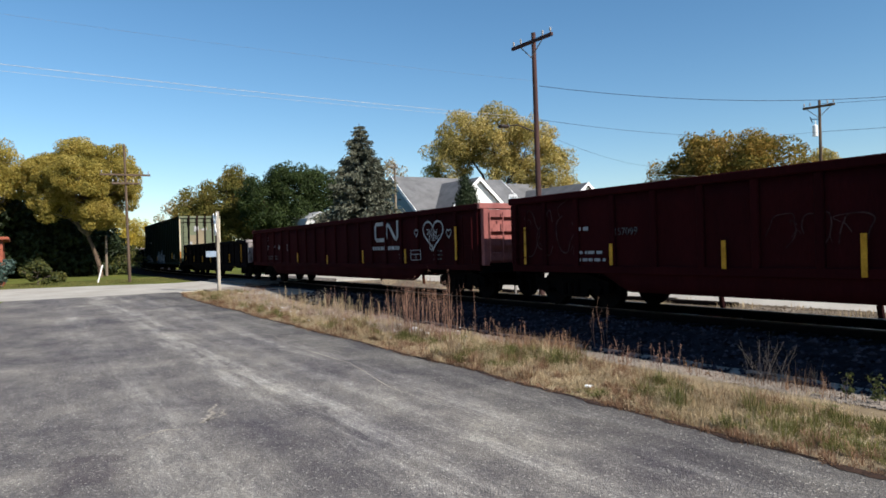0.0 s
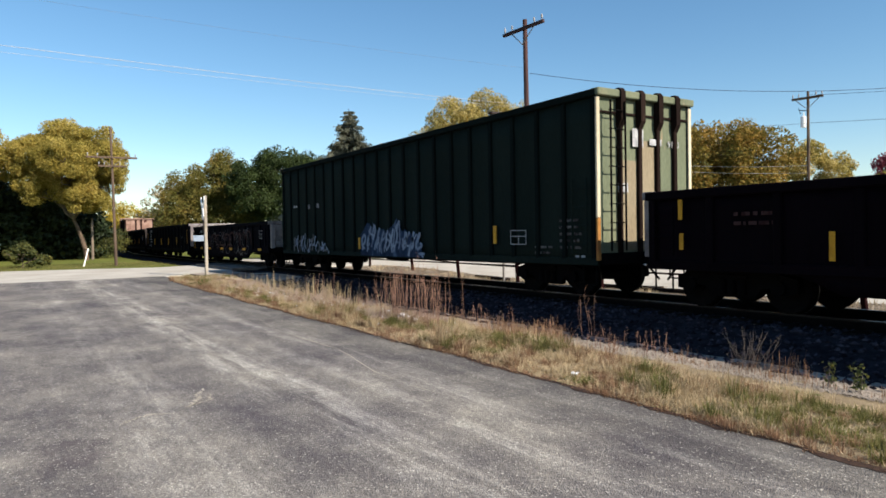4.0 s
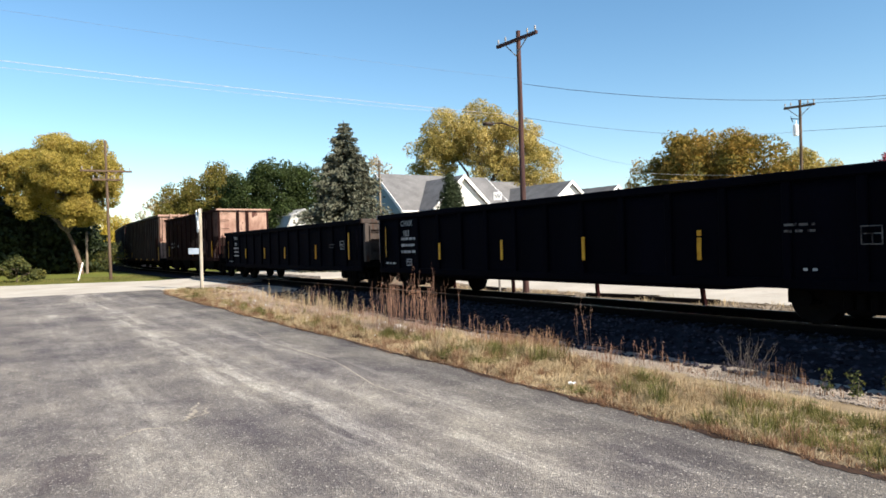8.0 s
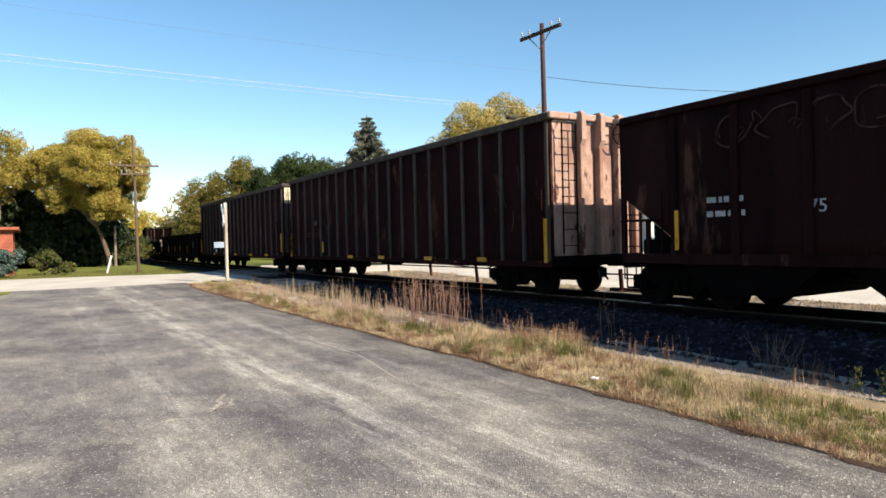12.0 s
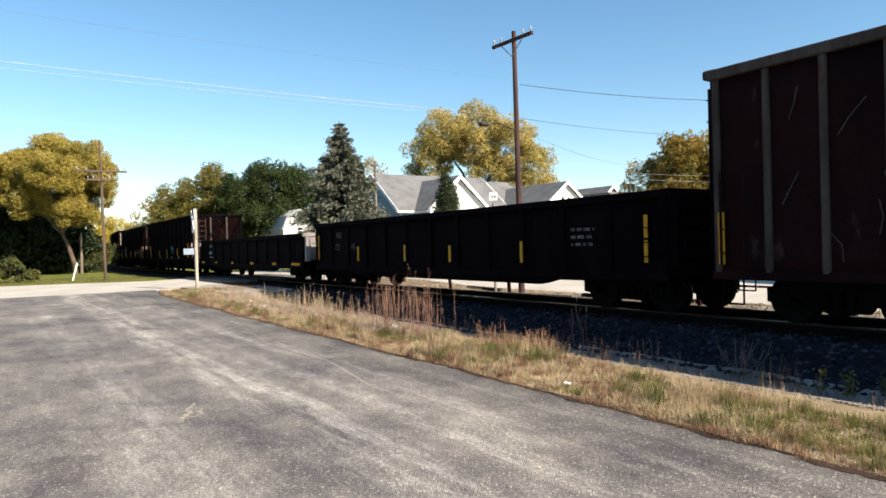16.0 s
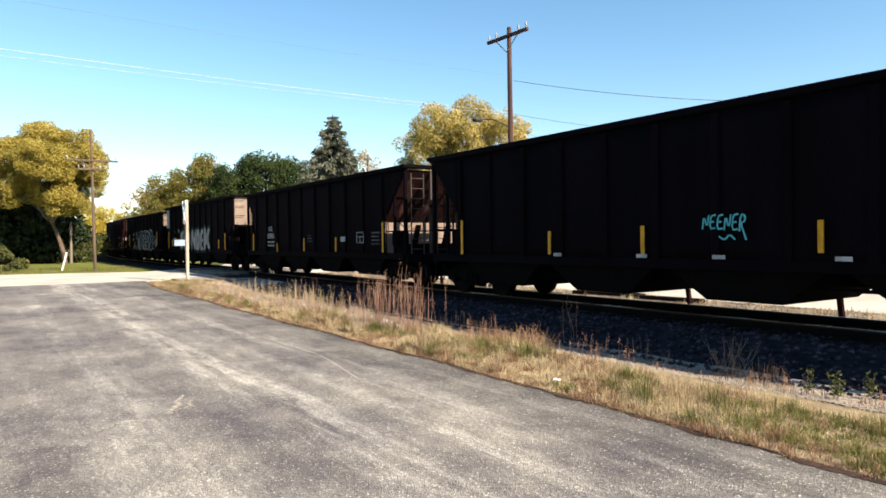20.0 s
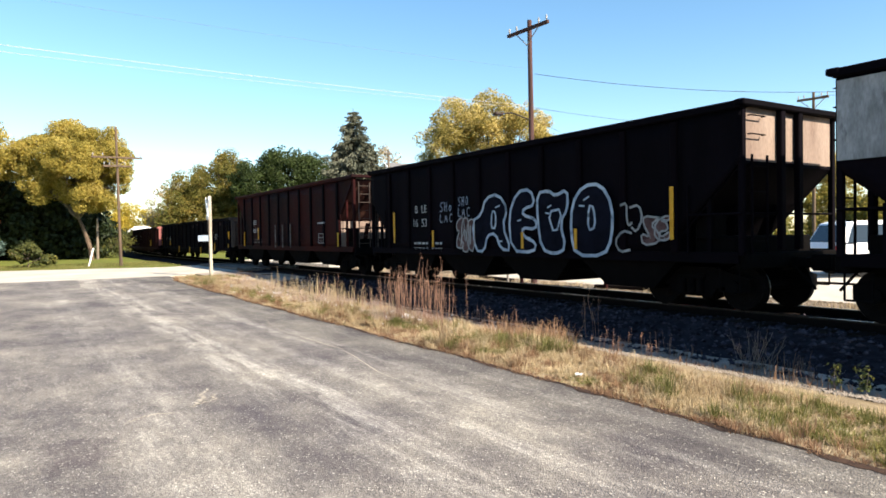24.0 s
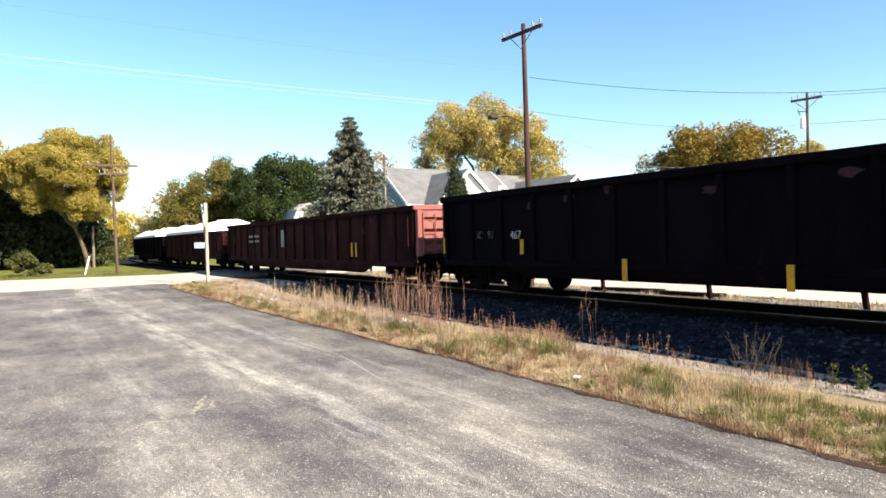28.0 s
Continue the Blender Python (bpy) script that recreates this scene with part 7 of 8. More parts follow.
spruce((-45.6, 21.3, 0), 10.9, 4.1, 15)
rng = np.random.default_rng(16)
ced = thing("columnar_cedar", "dark narrow clipped cedar beside the white gable", "tree", at=pose(-42.4, 28.4, 0))
bm = bmesh.new()
rod(bm, (0, 0, 0), (0, 0, 5.5), 0.12, 0.03, n=8)
part("trunk", bm, M["bark"], ced)
zs = np.linspace(0.5, 6.8, 28)
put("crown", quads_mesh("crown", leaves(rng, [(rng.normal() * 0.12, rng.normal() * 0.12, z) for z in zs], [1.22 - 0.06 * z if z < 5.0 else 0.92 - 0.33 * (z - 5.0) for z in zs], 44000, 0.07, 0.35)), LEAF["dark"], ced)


# distant woods round the horizon
rng = np.random.default_rng(17)
cs, rs = [], []
for i in range(420):
    a = radians(rng.uniform(-100, 8))
    d = rng.uniform(150, 190)
    hh = 5.0 + 3.5 * noise.noise((a * 9, 0, 1))
    cs.append((math.sin(a) * d, math.cos(a) * d, rng.uniform(0.5, max(hh, 2))))
    rs.append(rng.uniform(1.6, 3.0))
d = quads_mesh("distant_woods", leaves(rng, cs, rs, 26000, 0.5))
d.materials.append(LEAF["turning"])
tagged(new("distant_woods", d), "low band of autumn woods on the horizon", "woods", kind="stuff")


# ---- houses ----
def gable(parent, x0, x1, y0, y1, z0, ze, zr, along, wall, roof, over=0.35):
    """A gabled block: wall prism, two roof slabs with thickness, verge boards. along: the ridge's axis."""
    bm = bmesh.new()
    if along == "y":
        xm = (x0 + x1) / 2
        slab(bm, [(x0, z0), (x1, z0), (x1, ze), (xm, zr - 0.05), (x0, ze)], y1 - y0, "y", y0)
    else:
        ym = (y0 + y1) / 2
        slab(bm, [(y0, z0), (y1, z0), (y1, ze), (ym, zr - 0.05), (y0, ze)], x1 - x0, "x", x0)
    part("wall", bm, M[wall], parent)
    a0, a1, b0, b1 = (x0, x1, y0, y1) if along == "y" else (y0, y1, x0, x1)
    am = (a0 + a1) / 2
    k = (zr - ze) / (am - a0)
    for s, a in ((-1, a0), (1, a1)):
        e = a + s * over
        ez = ze - k * over
        bm = bmesh.new()
        slab(bm, [(am, zr), (am, zr + 0.16), (e, ez + 0.16), (e, ez)], b1 - b0 + 2 * over, "y" if along == "y" else "x", b0 - over)
        r = part("roof", bm, M[roof], parent, "shingled roof slope")
        for b in (b0 - over - 0.05, b1 + over):
            bm = bmesh.new()
            slab(bm, [(am, zr - 0.12), (am, zr + 0.19), (e, ez + 0.19), (e, ez - 0.12)], 0.05, "y" if along == "y" else "x", b)
            part("verge_board", bm, M["trim"], r)
        bm = bmesh.new()
        lo, hi = sorted((e, e + s * 0.1))
        if along == "y":
            box(bm, lo, hi, b0 - over, b1 + over, ez - 0.05, ez + 0.1)
        else:
            box(bm, b0 - over, b1 + over, lo, hi, ez - 0.05, ez + 0.1)
        part("gutter", bm, M["trim"], r)


def window(parent, x, y, z, w, h, face):
    """A framed sash window on a wall that faces -y or +x."""
    def b(u0, u1, d0, d1, z0, z1):
        return (u0, u1, y - d1, y - d0, z0, z1) if face == "-y" else (x + d0, x + d1, u0, u1, z0, z1)
    c = x if face == "-y" else y
    fr = part("window", boxes(b(c - w / 2, c + w / 2, 0.0, 0.06, z, z + 0.08), b(c - w / 2, c + w / 2, 0.0, 0.06, z + h - 0.08, z + h), b(c - w / 2, c - w / 2 + 0.08, 0.0, 0.06, z + 0.08, z + h - 0.08),
                              b(c + w / 2 - 0.08, c + w / 2, 0.0, 0.06, z + 0.08, z + h - 0.08), b(c - w / 2 + 0.08, c + w / 2 - 0.08, 0.0, 0.05, z + h * 0.48, z + h * 0.53)), M["trim"], parent, "white framed sash window")
    part("pane", boxes(b(c - w / 2 + 0.08, c + w / 2 - 0.08, 0.0, 0.025, z + 0.08, z + h - 0.08)), M["glass"], fr)
    part("sill", boxes(b(c - w / 2 - 0.08, c + w / 2 + 0.08, 0.0, 0.12, z - 0.07, z)), M["trim"], fr)


h = thing("house", "grey-blue gabled house with white lit cross gable", "house", "houses beyond the track")
gable(h, -55.3, -47.2, 27.1, 38.0, -0.1, 4.6, 7.65, "y", "siding_blue", "shingle")
gable(h, -50.5, -45.0, 28.6, 34.0, -0.1, 4.6, 7.05, "x", "siding_white", "shingle")
window(h, -50.0, 27.1, 3.2, 0.9, 1.5, "-y")
window(h, -52.3, 27.1, 3.2, 0.9, 1.5, "-y")
window(h, -46.8, 28.6, 1.2, 0.9, 1.4, "-y")
window(h, -45.0, 31.3, 1.2, 1.0, 1.5, "+x")
h = thing("house", "white house with wide grey roofs and small lit gable", "house", "houses beyond the track")
gable(h, -62.5, -54.0, 42.4, 55.0, -0.1, 5.1, 8.15, "y", "siding_grey", "shingle")
gable(h, -57.0, -48.0, 43.9, 47.9, -0.1, 5.7, 7.3, "x", "siding_white", "shingle")
for y in (45.5, 46.3):
    window(h, -48.0, y, 5.0, 0.5, 1.0, "+x")
window(h, -48.0, 46.0, 1.4, 1.2, 1.5, "+x")
window(h, -52.0, 43.9, 2.6, 0.9, 1.5, "-y")
part("roof_vent", rods([((-58.9, 46, 7.6), (-58.9, 46, 8.5))], 0.12, 10), M["metalroof"], h, "pale roof vent")
h = thing("house", "low grey-roofed house further off", "house", "houses beyond the track")
gable(h, -66.0, -57.0, 58.0, 66.0, -0.1, 4.8, 8.1, "x", "siding_white", "shingle")
h = thing("garage", "low flat-roofed grey garage", "garage", "houses beyond the track")
part("wall", boxes((-58.0, -52.6, 57.0, 63.0, -0.1, 6.6)), M["siding_grey"], h)
part("roof", boxes((-58.4, -52.2, 56.6, 63.4, 6.6, 7.0), bev=0.03), M["shingle"], h)
h = thing("barn", "pale gambrel-roofed barn far behind the track", "barn")
bm = bmesh.new()
slab(bm, [(29.6, -0.1), (33.8, -0.1), (33.8, 4.1), (33.3, 5.6), (31.7, 6.45), (30.1, 5.6), (29.6, 4.1)], 8.0, "x", -88)
part("wall", bm, M["siding_grey"], h)
for a, b in (((31.7, 6.42), (30.05, 5.58)), ((30.05, 5.58), (29.3, 3.9)), ((31.7, 6.42), (33.35, 5.58)), ((33.35, 5.58), (34.1, 3.9))):
    bm = bmesh.new()
    slab(bm, [a, (a[0], a[1] + 0.16), (b[0], b[1] + 0.16), b], 8.5, "x", -88.2)
    part("roof", bm, M["metalroof"], h, "pale metal roof")
window(h, -80.0, 31.7, 3.4, 0.8, 1.0, "+x")


h = thing("house", "small red brick house at the edge of the lawn", "house")
part("wall", boxes((-58.0, -52.0, -9.0, -0.95, -0.1, 2.9)), M["brickwall"], h, "red brick wall")
part("roof", boxes((-58.4, -51.6, -9.4, -0.6, 2.9, 3.1), bev=0.03), M["brickwall"], h, "dull red roof edge")
for k in range(11):
    part("brick_course", boxes((-51.998, -51.985, -8.99, -0.96, 0.05 + 0.25 * k, 0.27 + 0.25 * k), bev=0.004), M["brickwall"], h)


# ---- poles and wires ----
def insulator(bm, p):
    p = Vector(p)
    rod(bm, p, p + Vector((0, 0, 0.1)), 0.02, n=6)
    rod(bm, p + Vector((0, 0, 0.08)), p + Vector((0, 0, 0.16)), 0.04, 0.032, n=8)
    rod(bm, p + Vector((0, 0, 0.16)), p + Vector((0, 0, 0.22)), 0.04, 0.02, n=8)


def utility_pole(base, top, r, arm, arm_dir, m, label, lower=False, tilt=(0, 0), drop=0.35):
    """A tapered wooden pole with a crossarm, braces and insulators; arm: half length, arm_dir: unit plan direction."""
    t = thing("utility_pole", label, "utility pole", "utility poles", at=pose(*base))
    h = top - base[2]
    bm = bmesh.new()
    rod(bm, (0, 0, 0), (tilt[0], tilt[1], h), r, r * 0.68, n=14)
    part("pole", bm, M[m], t)
    d = Vector((arm_dir[0], arm_dir[1], 0)).normalized()
    turn = math.degrees(math.atan2(d.y, d.x))
    for k, (z, al) in enumerate(((h - drop, arm), (h - drop - 0.55, arm * 0.55)) if lower else ((h - drop, arm),)):
        o = Vector((tilt[0], tilt[1], 0)) * z / h
        a = part("crossarm", boxes((-al, al, -0.16, -0.05, z - 0.06, z + 0.06), bev=0.01), M[m], t, at=pose(o.x, o.y, 0, 0, 0, turn))
        if not k:
            part("brace", rods([((-0.62, -0.12, z - 0.05), (0, -0.14, z - 0.6)), ((0.62, -0.12, z - 0.05), (0, -0.14, z - 0.6))], 0.02, 5), M["grey"], t, at=pose(o.x, o.y, 0, 0, 0, turn))
        for u in (-0.92, -0.55, 0.55, 0.92):
            bm = bmesh.new()
            insulator(bm, (u * al, -0.105, z + 0.05))
            part("insulator", bm, M["glass_ins"], a)
    return t


p1 = utility_pole((-19.94, 16.69, level(-19.94, 16.69) - 0.05), 9.62, 0.122, 1.12, (1.0, 0.04), "pole", "tall creosoted wooden utility pole with one crossarm", tilt=(-0.03, -0.05))
p2 = utility_pole((-20.45, 36.75, 0.02), 9.0, 0.10, 0.8, (1.0, 0.15), "brownpole", "grey wooden utility pole with a transformer can")
bm = bmesh.new()
rod(bm, (-0.14, -0.22, 7.05), (-0.14, -0.22, 7.62), 0.14, n=14)
rod(bm, (-0.14, -0.22, 7.62), (-0.14, -0.22, 7.68), 0.12, 0.05, n=14)
rod(bm, (-0.12, -0.2, 7.68), (-0.12, -0.2, 7.88), 0.025, n=6)
part("transformer", bm, M["signwhite"], p2, "pale grey transformer can")
part("cutout", rods([((-0.3, -0.2, 7.8), (-0.36, -0.3, 8.12)), ((0, 0, 7.95), (-0.33, -0.25, 8.0))], 0.022, 6), M["wire"], p2)
utility_pole((-46.25, 24.5, level(-46.25, 24.5) - 0.03), 8.2, 0.11, 0.28, (0.6, 0.8), "oldpole", "weathered utility pole beside the spruce")
utility_pole((-47.85, 5.93, -0.04), 8.8, 0.10, 1.48, (0.05, 1.0), "brownpole", "weathered utility pole with two crossarms by the crossing", lower=True, tilt=(0, -0.12), drop=1.95)
p5 = thing("old_post", "short bare weathered post under the tree", "post", at=pose(-66.5, 6.4, -0.04))
bm = bmesh.new()
rod(bm, (0, 0, 0), (0.05, 0.02, 3.6), 0.12, 0.09, n=12)
part("post", bm, M["oldpole"], p5)


def wire(name, label, a, b, sag, r, m, n=18):
    """A hanging cable between two fixings."""
    a, b = Vector(a), Vector(b)
    bm = bmesh.new()
    pts = [a.lerp(b, i / n) - Vector((0, 0, sag * 4 * (i / n) * (1 - i / n))) for i in range(n + 1)]
    along = (b - a).normalized()
    u = along.cross(Vector((0, 0, 1))).normalized()
    w = u.cross(along)
    rings = [[bm.verts.new(p + r * (math.cos(k * math.pi / 2.5) * u + math.sin(k * math.pi / 2.5) * w)) for k in range(5)] for p in pts]
    for p, q in zip(rings[:-1], rings[1:]):
        for k in range(5):
            bm.faces.new((p[k], p[(k + 1) % 5], q[(k + 1) % 5], q[k]))
    d = mesh_of(bm, name)
    d.materials.append(M[m])
    return tagged(new(name, d), label, "cable", "overhead wires")


wire("overhead_wire", "thin dark overhead wire crossing above the lot", (-19.95, 16.5, 7.8), (-20.2, -26, 8.9), 0.55, 0.0026, "wire_thin", 30)
wire("overhead_wire", "pale sunlit cable crossing above the lot", (-19.95, 16.55, 6.42), (-20.2, -26, 7.6), 0.45, 0.006, "wire_pale", 30)
wire("overhead_wire", "thinner pale cable below the thicker one", (-19.95, 16.55, 6.32), (-20.1, -26, 7.3), 0.45, 0.0035, "wire_pale", 30)
wire("overhead_wire", "dark service wire running off beyond the road", (-19.9, 16.8, 7.62), (-9.3, 35.9, 7.9), 0.85, 0.010, "wire", 24)
wire("overhead_wire", "dark wire between the two poles", (-19.9, 16.8, 6.35), (-20.45, 36.7, 7.3), 0.4, 0.007, "wire")
wire("overhead_wire", "dark wire running on from the transformer pole", (-20.4, 36.75, 7.3), (20, 50, 7.4), 0.7, 0.010, "wire", 24)
wire("overhead_wire", "upper wire at the transformer pole", (-20.4, 36.75, 8.8), (20, 49, 8.4), 0.9, 0.010, "wire", 24)
wire("overhead_wire", "thin house drop wire", (-19.95, 16.75, 5.9), (-37.8, 46.6, 8.0), 0.6, 0.006, "wire", 24)
wire("overhead_wire", "pale house drop cable before the bronze tree", (-29.5, 33.5, 5.9), (-20.4, 36.6, 5.0), 0.15, 0.010, "wire_pale")
wire("overhead_wire", "pale house drop cable before the bronze tree", (-29.8, 33.3, 5.6), (-20.4, 36.6, 4.6), 0.15, 0.010, "wire_pale")
bm = bmesh.new()
rod(bm, (0, -0.1, 6.2), (-0.25, -0.75, 6.45), 0.025, n=6)
rod(bm, (-0.25, -0.75, 6.45), (-0.45, -1.15, 6.42), 0.025, n=6)
part("lamp_arm", bm, M["post"], p1)
bm = bmesh.new()
box(bm, -0.58, -0.34, -1.45, -1.05, 6.34, 6.46, 0.04)
part("lamp_head", bm, M["post"], p1, "grey street-lamp head")


# ---- crossing post, signs, fence and cars ----
z0 = level(-30.6, 7.37)
t = thing("crossing_post", "pale railway crossing post with edge-on crossbuck and small signs", "crossing sign", at=pose(-30.6, 7.37, z0))
part("post", boxes((-0.075, 0.075, -0.06, 0.06, -0.1, 3.5), bev=0.012), M["palebark"], t, "weathered pale post")
for a in (45, -45):
    part("crossbuck_board", boxes((-0.016, 0.016, -0.6, 0.6, -0.11, 0.11), bev=0.004), M["signwhite"], t, "white crossbuck board seen edge-on", at=pose(0, -0.085 - (0.034 if a > 0 else 0), 2.95, 0, 0, 83) @ pose(0, 0, 0, a))
part("stop_plate", boxes((-0.012, 0.012, -0.26, 0.26, 1.95, 2.45), bev=0.004), M["post"], t, "dull dark sign plate seen edge-on", at=pose(0.0, -0.09, 0, 0, 0, 80))
part("blue_plate", boxes((-0.22, 0.22, -0.012, 0.012, 1.52, 1.78), bev=0.004), M["signblue"], t, "small pale blue notice plate", at=pose(-0.02, -0.30, 0, 0, 0, 62))
part("plate_bracket", rods([((0, -0.05, 1.65), (0, -0.2, 1.65))], 0.015, 6), M["grey"], t)

t = thing("whistle_sign", "white square track sign with a black letter", "sign", at=pose(-20.17, 15.62, level(-20.2, 15.6)))
part("post", boxes((-0.035, 0.035, -0.035, 0.035, -0.05, 3.42), bev=0.005), M["grey"], t)
b_ = part("plate", boxes((-0.15, 0.15, -0.012, 0.012, -0.15, 0.15), bev=0.004), M["signwhite"], t, at=pose(0, 0, 3.66, 0, 0, 52) @ Matrix.Translation((0, -0.06, 0)))
put("letter", lettering("W", 0.22), M["wire"], b_, "black letter", at=pose(-0.104, -0.016, -0.08))

t = thing("marker_stake", "white leaning marker stake in the lawn", "stake", at=pose(-48.5, 4.14, -0.05, 0, 0, 0) @ pose(0, 0, 0, -14, 0, 0))
part("stake", boxes((-0.03, 0.03, -0.04, 0.04, 0, 1.2), bev=0.01), M["signwhite"], t)

fence = thing("pipe_fence", "low rusty post-and-pipe fence beyond the track", "fence")
px_ = [-7.7 - 4.08 * i for i in range(-2, 7)]
for i, x in enumerate(px_):
    y = 16.2 + 0.12 * math.sin(i * 2.1)
    o = part("post", boxes((-0.06, 0.06, -0.05, 0.05, -0.1, 0.80), bev=0.012), M["rustbrown"], fence, at=pose(x, y, level(x, y), 0, -6 + 3 * math.sin(i * 1.7), 8 * math.cos(i)))
for i in range(len(px_) - 1):
    a, b = px_[i], px_[i + 1]
    for z in (0.62,):
        part("pipe", rods([((a, 16.2 + 0.12 * math.sin(i * 2.1) + 0.07, level(a, 16.2) + z), (b, 16.2 + 0.12 * math.sin((i + 1) * 2.1) + 0.07, level(b, 16.2) + z))], 0.028, 8), M["rustbrown"], fence)
for x, y, a in ((-15.5, 17.0, 12), (-13.2, 16.9, 4), (-22.5, 16.8, -8), (-17.8, 15.7, 6)):
    o = new("old_tie", tie_data)
    o.matrix_basis = pose(x, y, level(x, y) + 0.12, 0, 0, 90 + a)
    tagged(o, "discarded dark wooden tie lying on gravel", "old tie", "discarded ties")


def motor_car(name, label, base, turn, paint, tall=1.75, length=4.7):
    """A parked estate-type car: lofted body, glass, wheels with tyres, lights, mirrors. Local +x is the front."""
    c = thing(name, label, "car", at=pose(*base, 0, 0, turn))
    l, w = length / 2, 0.92
    bm = bmesh.new()
    slab(bm, [(-l, 0.35), (-l, 0.95), (-l + 0.1, 1.08), (l - 1.35, 1.08), (l - 0.25, 0.95), (l, 0.75), (l, 0.35), (l - 0.45, 0.28), (l - 0.5, 0.55), (l - 0.7, 0.68), (l - 1.1, 0.68), (l - 1.3, 0.55), (l - 1.35, 0.26),
              (-l + 1.35, 0.26), (-l + 1.3, 0.55), (-l + 1.1, 0.68), (-l + 0.7, 0.68), (-l + 0.5, 0.55), (-l + 0.45, 0.28)], 2 * w, at=-w)
    bmesh.ops.bevel(bm, geom=[e for e in bm.edges if abs(e.verts[0].co.y - e.verts[1].co.y) < 0.01], offset=0.05, segments=2, affect="EDGES")
    body = part("body", bm, M[paint], c)
    bm = bmesh.new()
    n = [(-l + 0.08, 1.06), (-l + 0.45, tall - 0.08), (-l + 0.8, tall), (l - 2.2, tall), (l - 1.9, tall - 0.05), (l - 1.15, 1.06)]
    a = [bm.verts.new((x, -w + 0.03 if z < 1.2 else -w + 0.2, z)) for x, z in n]
    b = [bm.verts.new((x, w - 0.03 if z < 1.2 else w - 0.2, z)) for x, z in n]
    bm.faces.new(a)
    bm.faces.new(list(reversed(b)))
    for i in range(len(n)):
        j = (i + 1) % len(n)
        bm.faces.new((a[j], a[i], b[i], b[j]))
    bmesh.ops.recalc_face_normals(bm, faces=bm.faces[:])
    part("cabin", bm, M[paint], c)

    def pane(pts, s):
        q = bmesh.new()
        v = []
        for x, z in pts:
            f = (z - 1.06) / (tall - 1.06)
            v.append(q.verts.new((x, s * (w - 0.03 - 0.17 * f + 0.012), z)))
        q.faces.new(v if s < 0 else list(reversed(v)))
        part("side_glass", q, M["glass"], c, "dark side window")
    for s in (-1, 1):
        pane([(-l + 0.35, 1.12), (-l + 1.25, 1.12), (-l + 1.25, tall - 0.14), (-l + 0.62, tall - 0.14)], s)
        pane([(-l + 1.33, 1.12), (-l + 2.3, 1.12), (-l + 2.3, tall - 0.14), (-l + 1.33, tall - 0.14)], s)
        pane([(-l + 2.38, 1.12), (l - 1.35, 1.12), (l - 1.85, tall - 0.14), (-l + 2.38, tall - 0.14)], s)
        part("mirror", boxes((l - 1.5, l - 1.35, s * (w + 0.06) - 0.1, s * (w + 0.06) + 0.1, 1.05, 1.2), bev=0.03), M[paint], c)
        part("headlight", boxes((l - 0.28, l + 0.01, s * 0.68 - 0.18, s * 0.68 + 0.18, 0.72, 0.86), bev=0.03), M["trim"], c)
        part("taillight", boxes((-l - 0.02, -l + 0.12, s * 0.78 - 0.1, s * 0.78 + 0.1, 0.75, 1.02), bev=0.02), M["signred"], c)
        for x in (-l + 0.9, l - 0.9):
            q = bmesh.new()
            rod(q, (x, s * 0.70, 0.34), (x, s * 0.90, 0.34), 0.34, n=22)
            wh = part("wheel", q, M["tyre"], c, "black tyre")
            q = bmesh.new()
            rod(q, (x, s * 0.88, 0.34), (x, s * 0.915, 0.34), 0.21, 0.18, n=16)
            part("rim", q, M["grey"], wh)
    for x, zt2 in ((l - 1.5, 1), (-l + 0.25, -1)):
        q = bmesh.new()
        if zt2 > 0:
            v = [q.verts.new(p) for p in ((l - 1.2, -w + 0.12, 1.12), (l - 1.2, w - 0.12, 1.12), (l - 1.83, w - 0.26, tall - 0.1), (l - 1.83, -w + 0.26, tall - 0.1))]
            for p in v:
                p.co.x += 0.03
        else:
            v = [q.verts.new(p) for p in ((-l + 0.12, w - 0.12, 1.14), (-l + 0.12, -w + 0.12, 1.14), (-l + 0.42, -w + 0.26, tall - 0.14), (-l + 0.42, w - 0.26, tall - 0.14))]
            for p in v:
                p.co.x -= 0.02
        q.faces.new(v)
        part("windscreen", q, M["glass"], c, "dark windscreen")
    return c


motor_car("parked_car", "white parked sport-utility car beyond the track", (-11.6, 25.4, level(-11.6, 25.4) + 0.01), 62, "carwhite", 1.85, 4.8)
motor_car("parked_car", "red parked van-like car beyond the track", (-21.6, 27.6, level(-21.6, 27.6) + 0.01), 150, "carred", 1.65, 4.6)


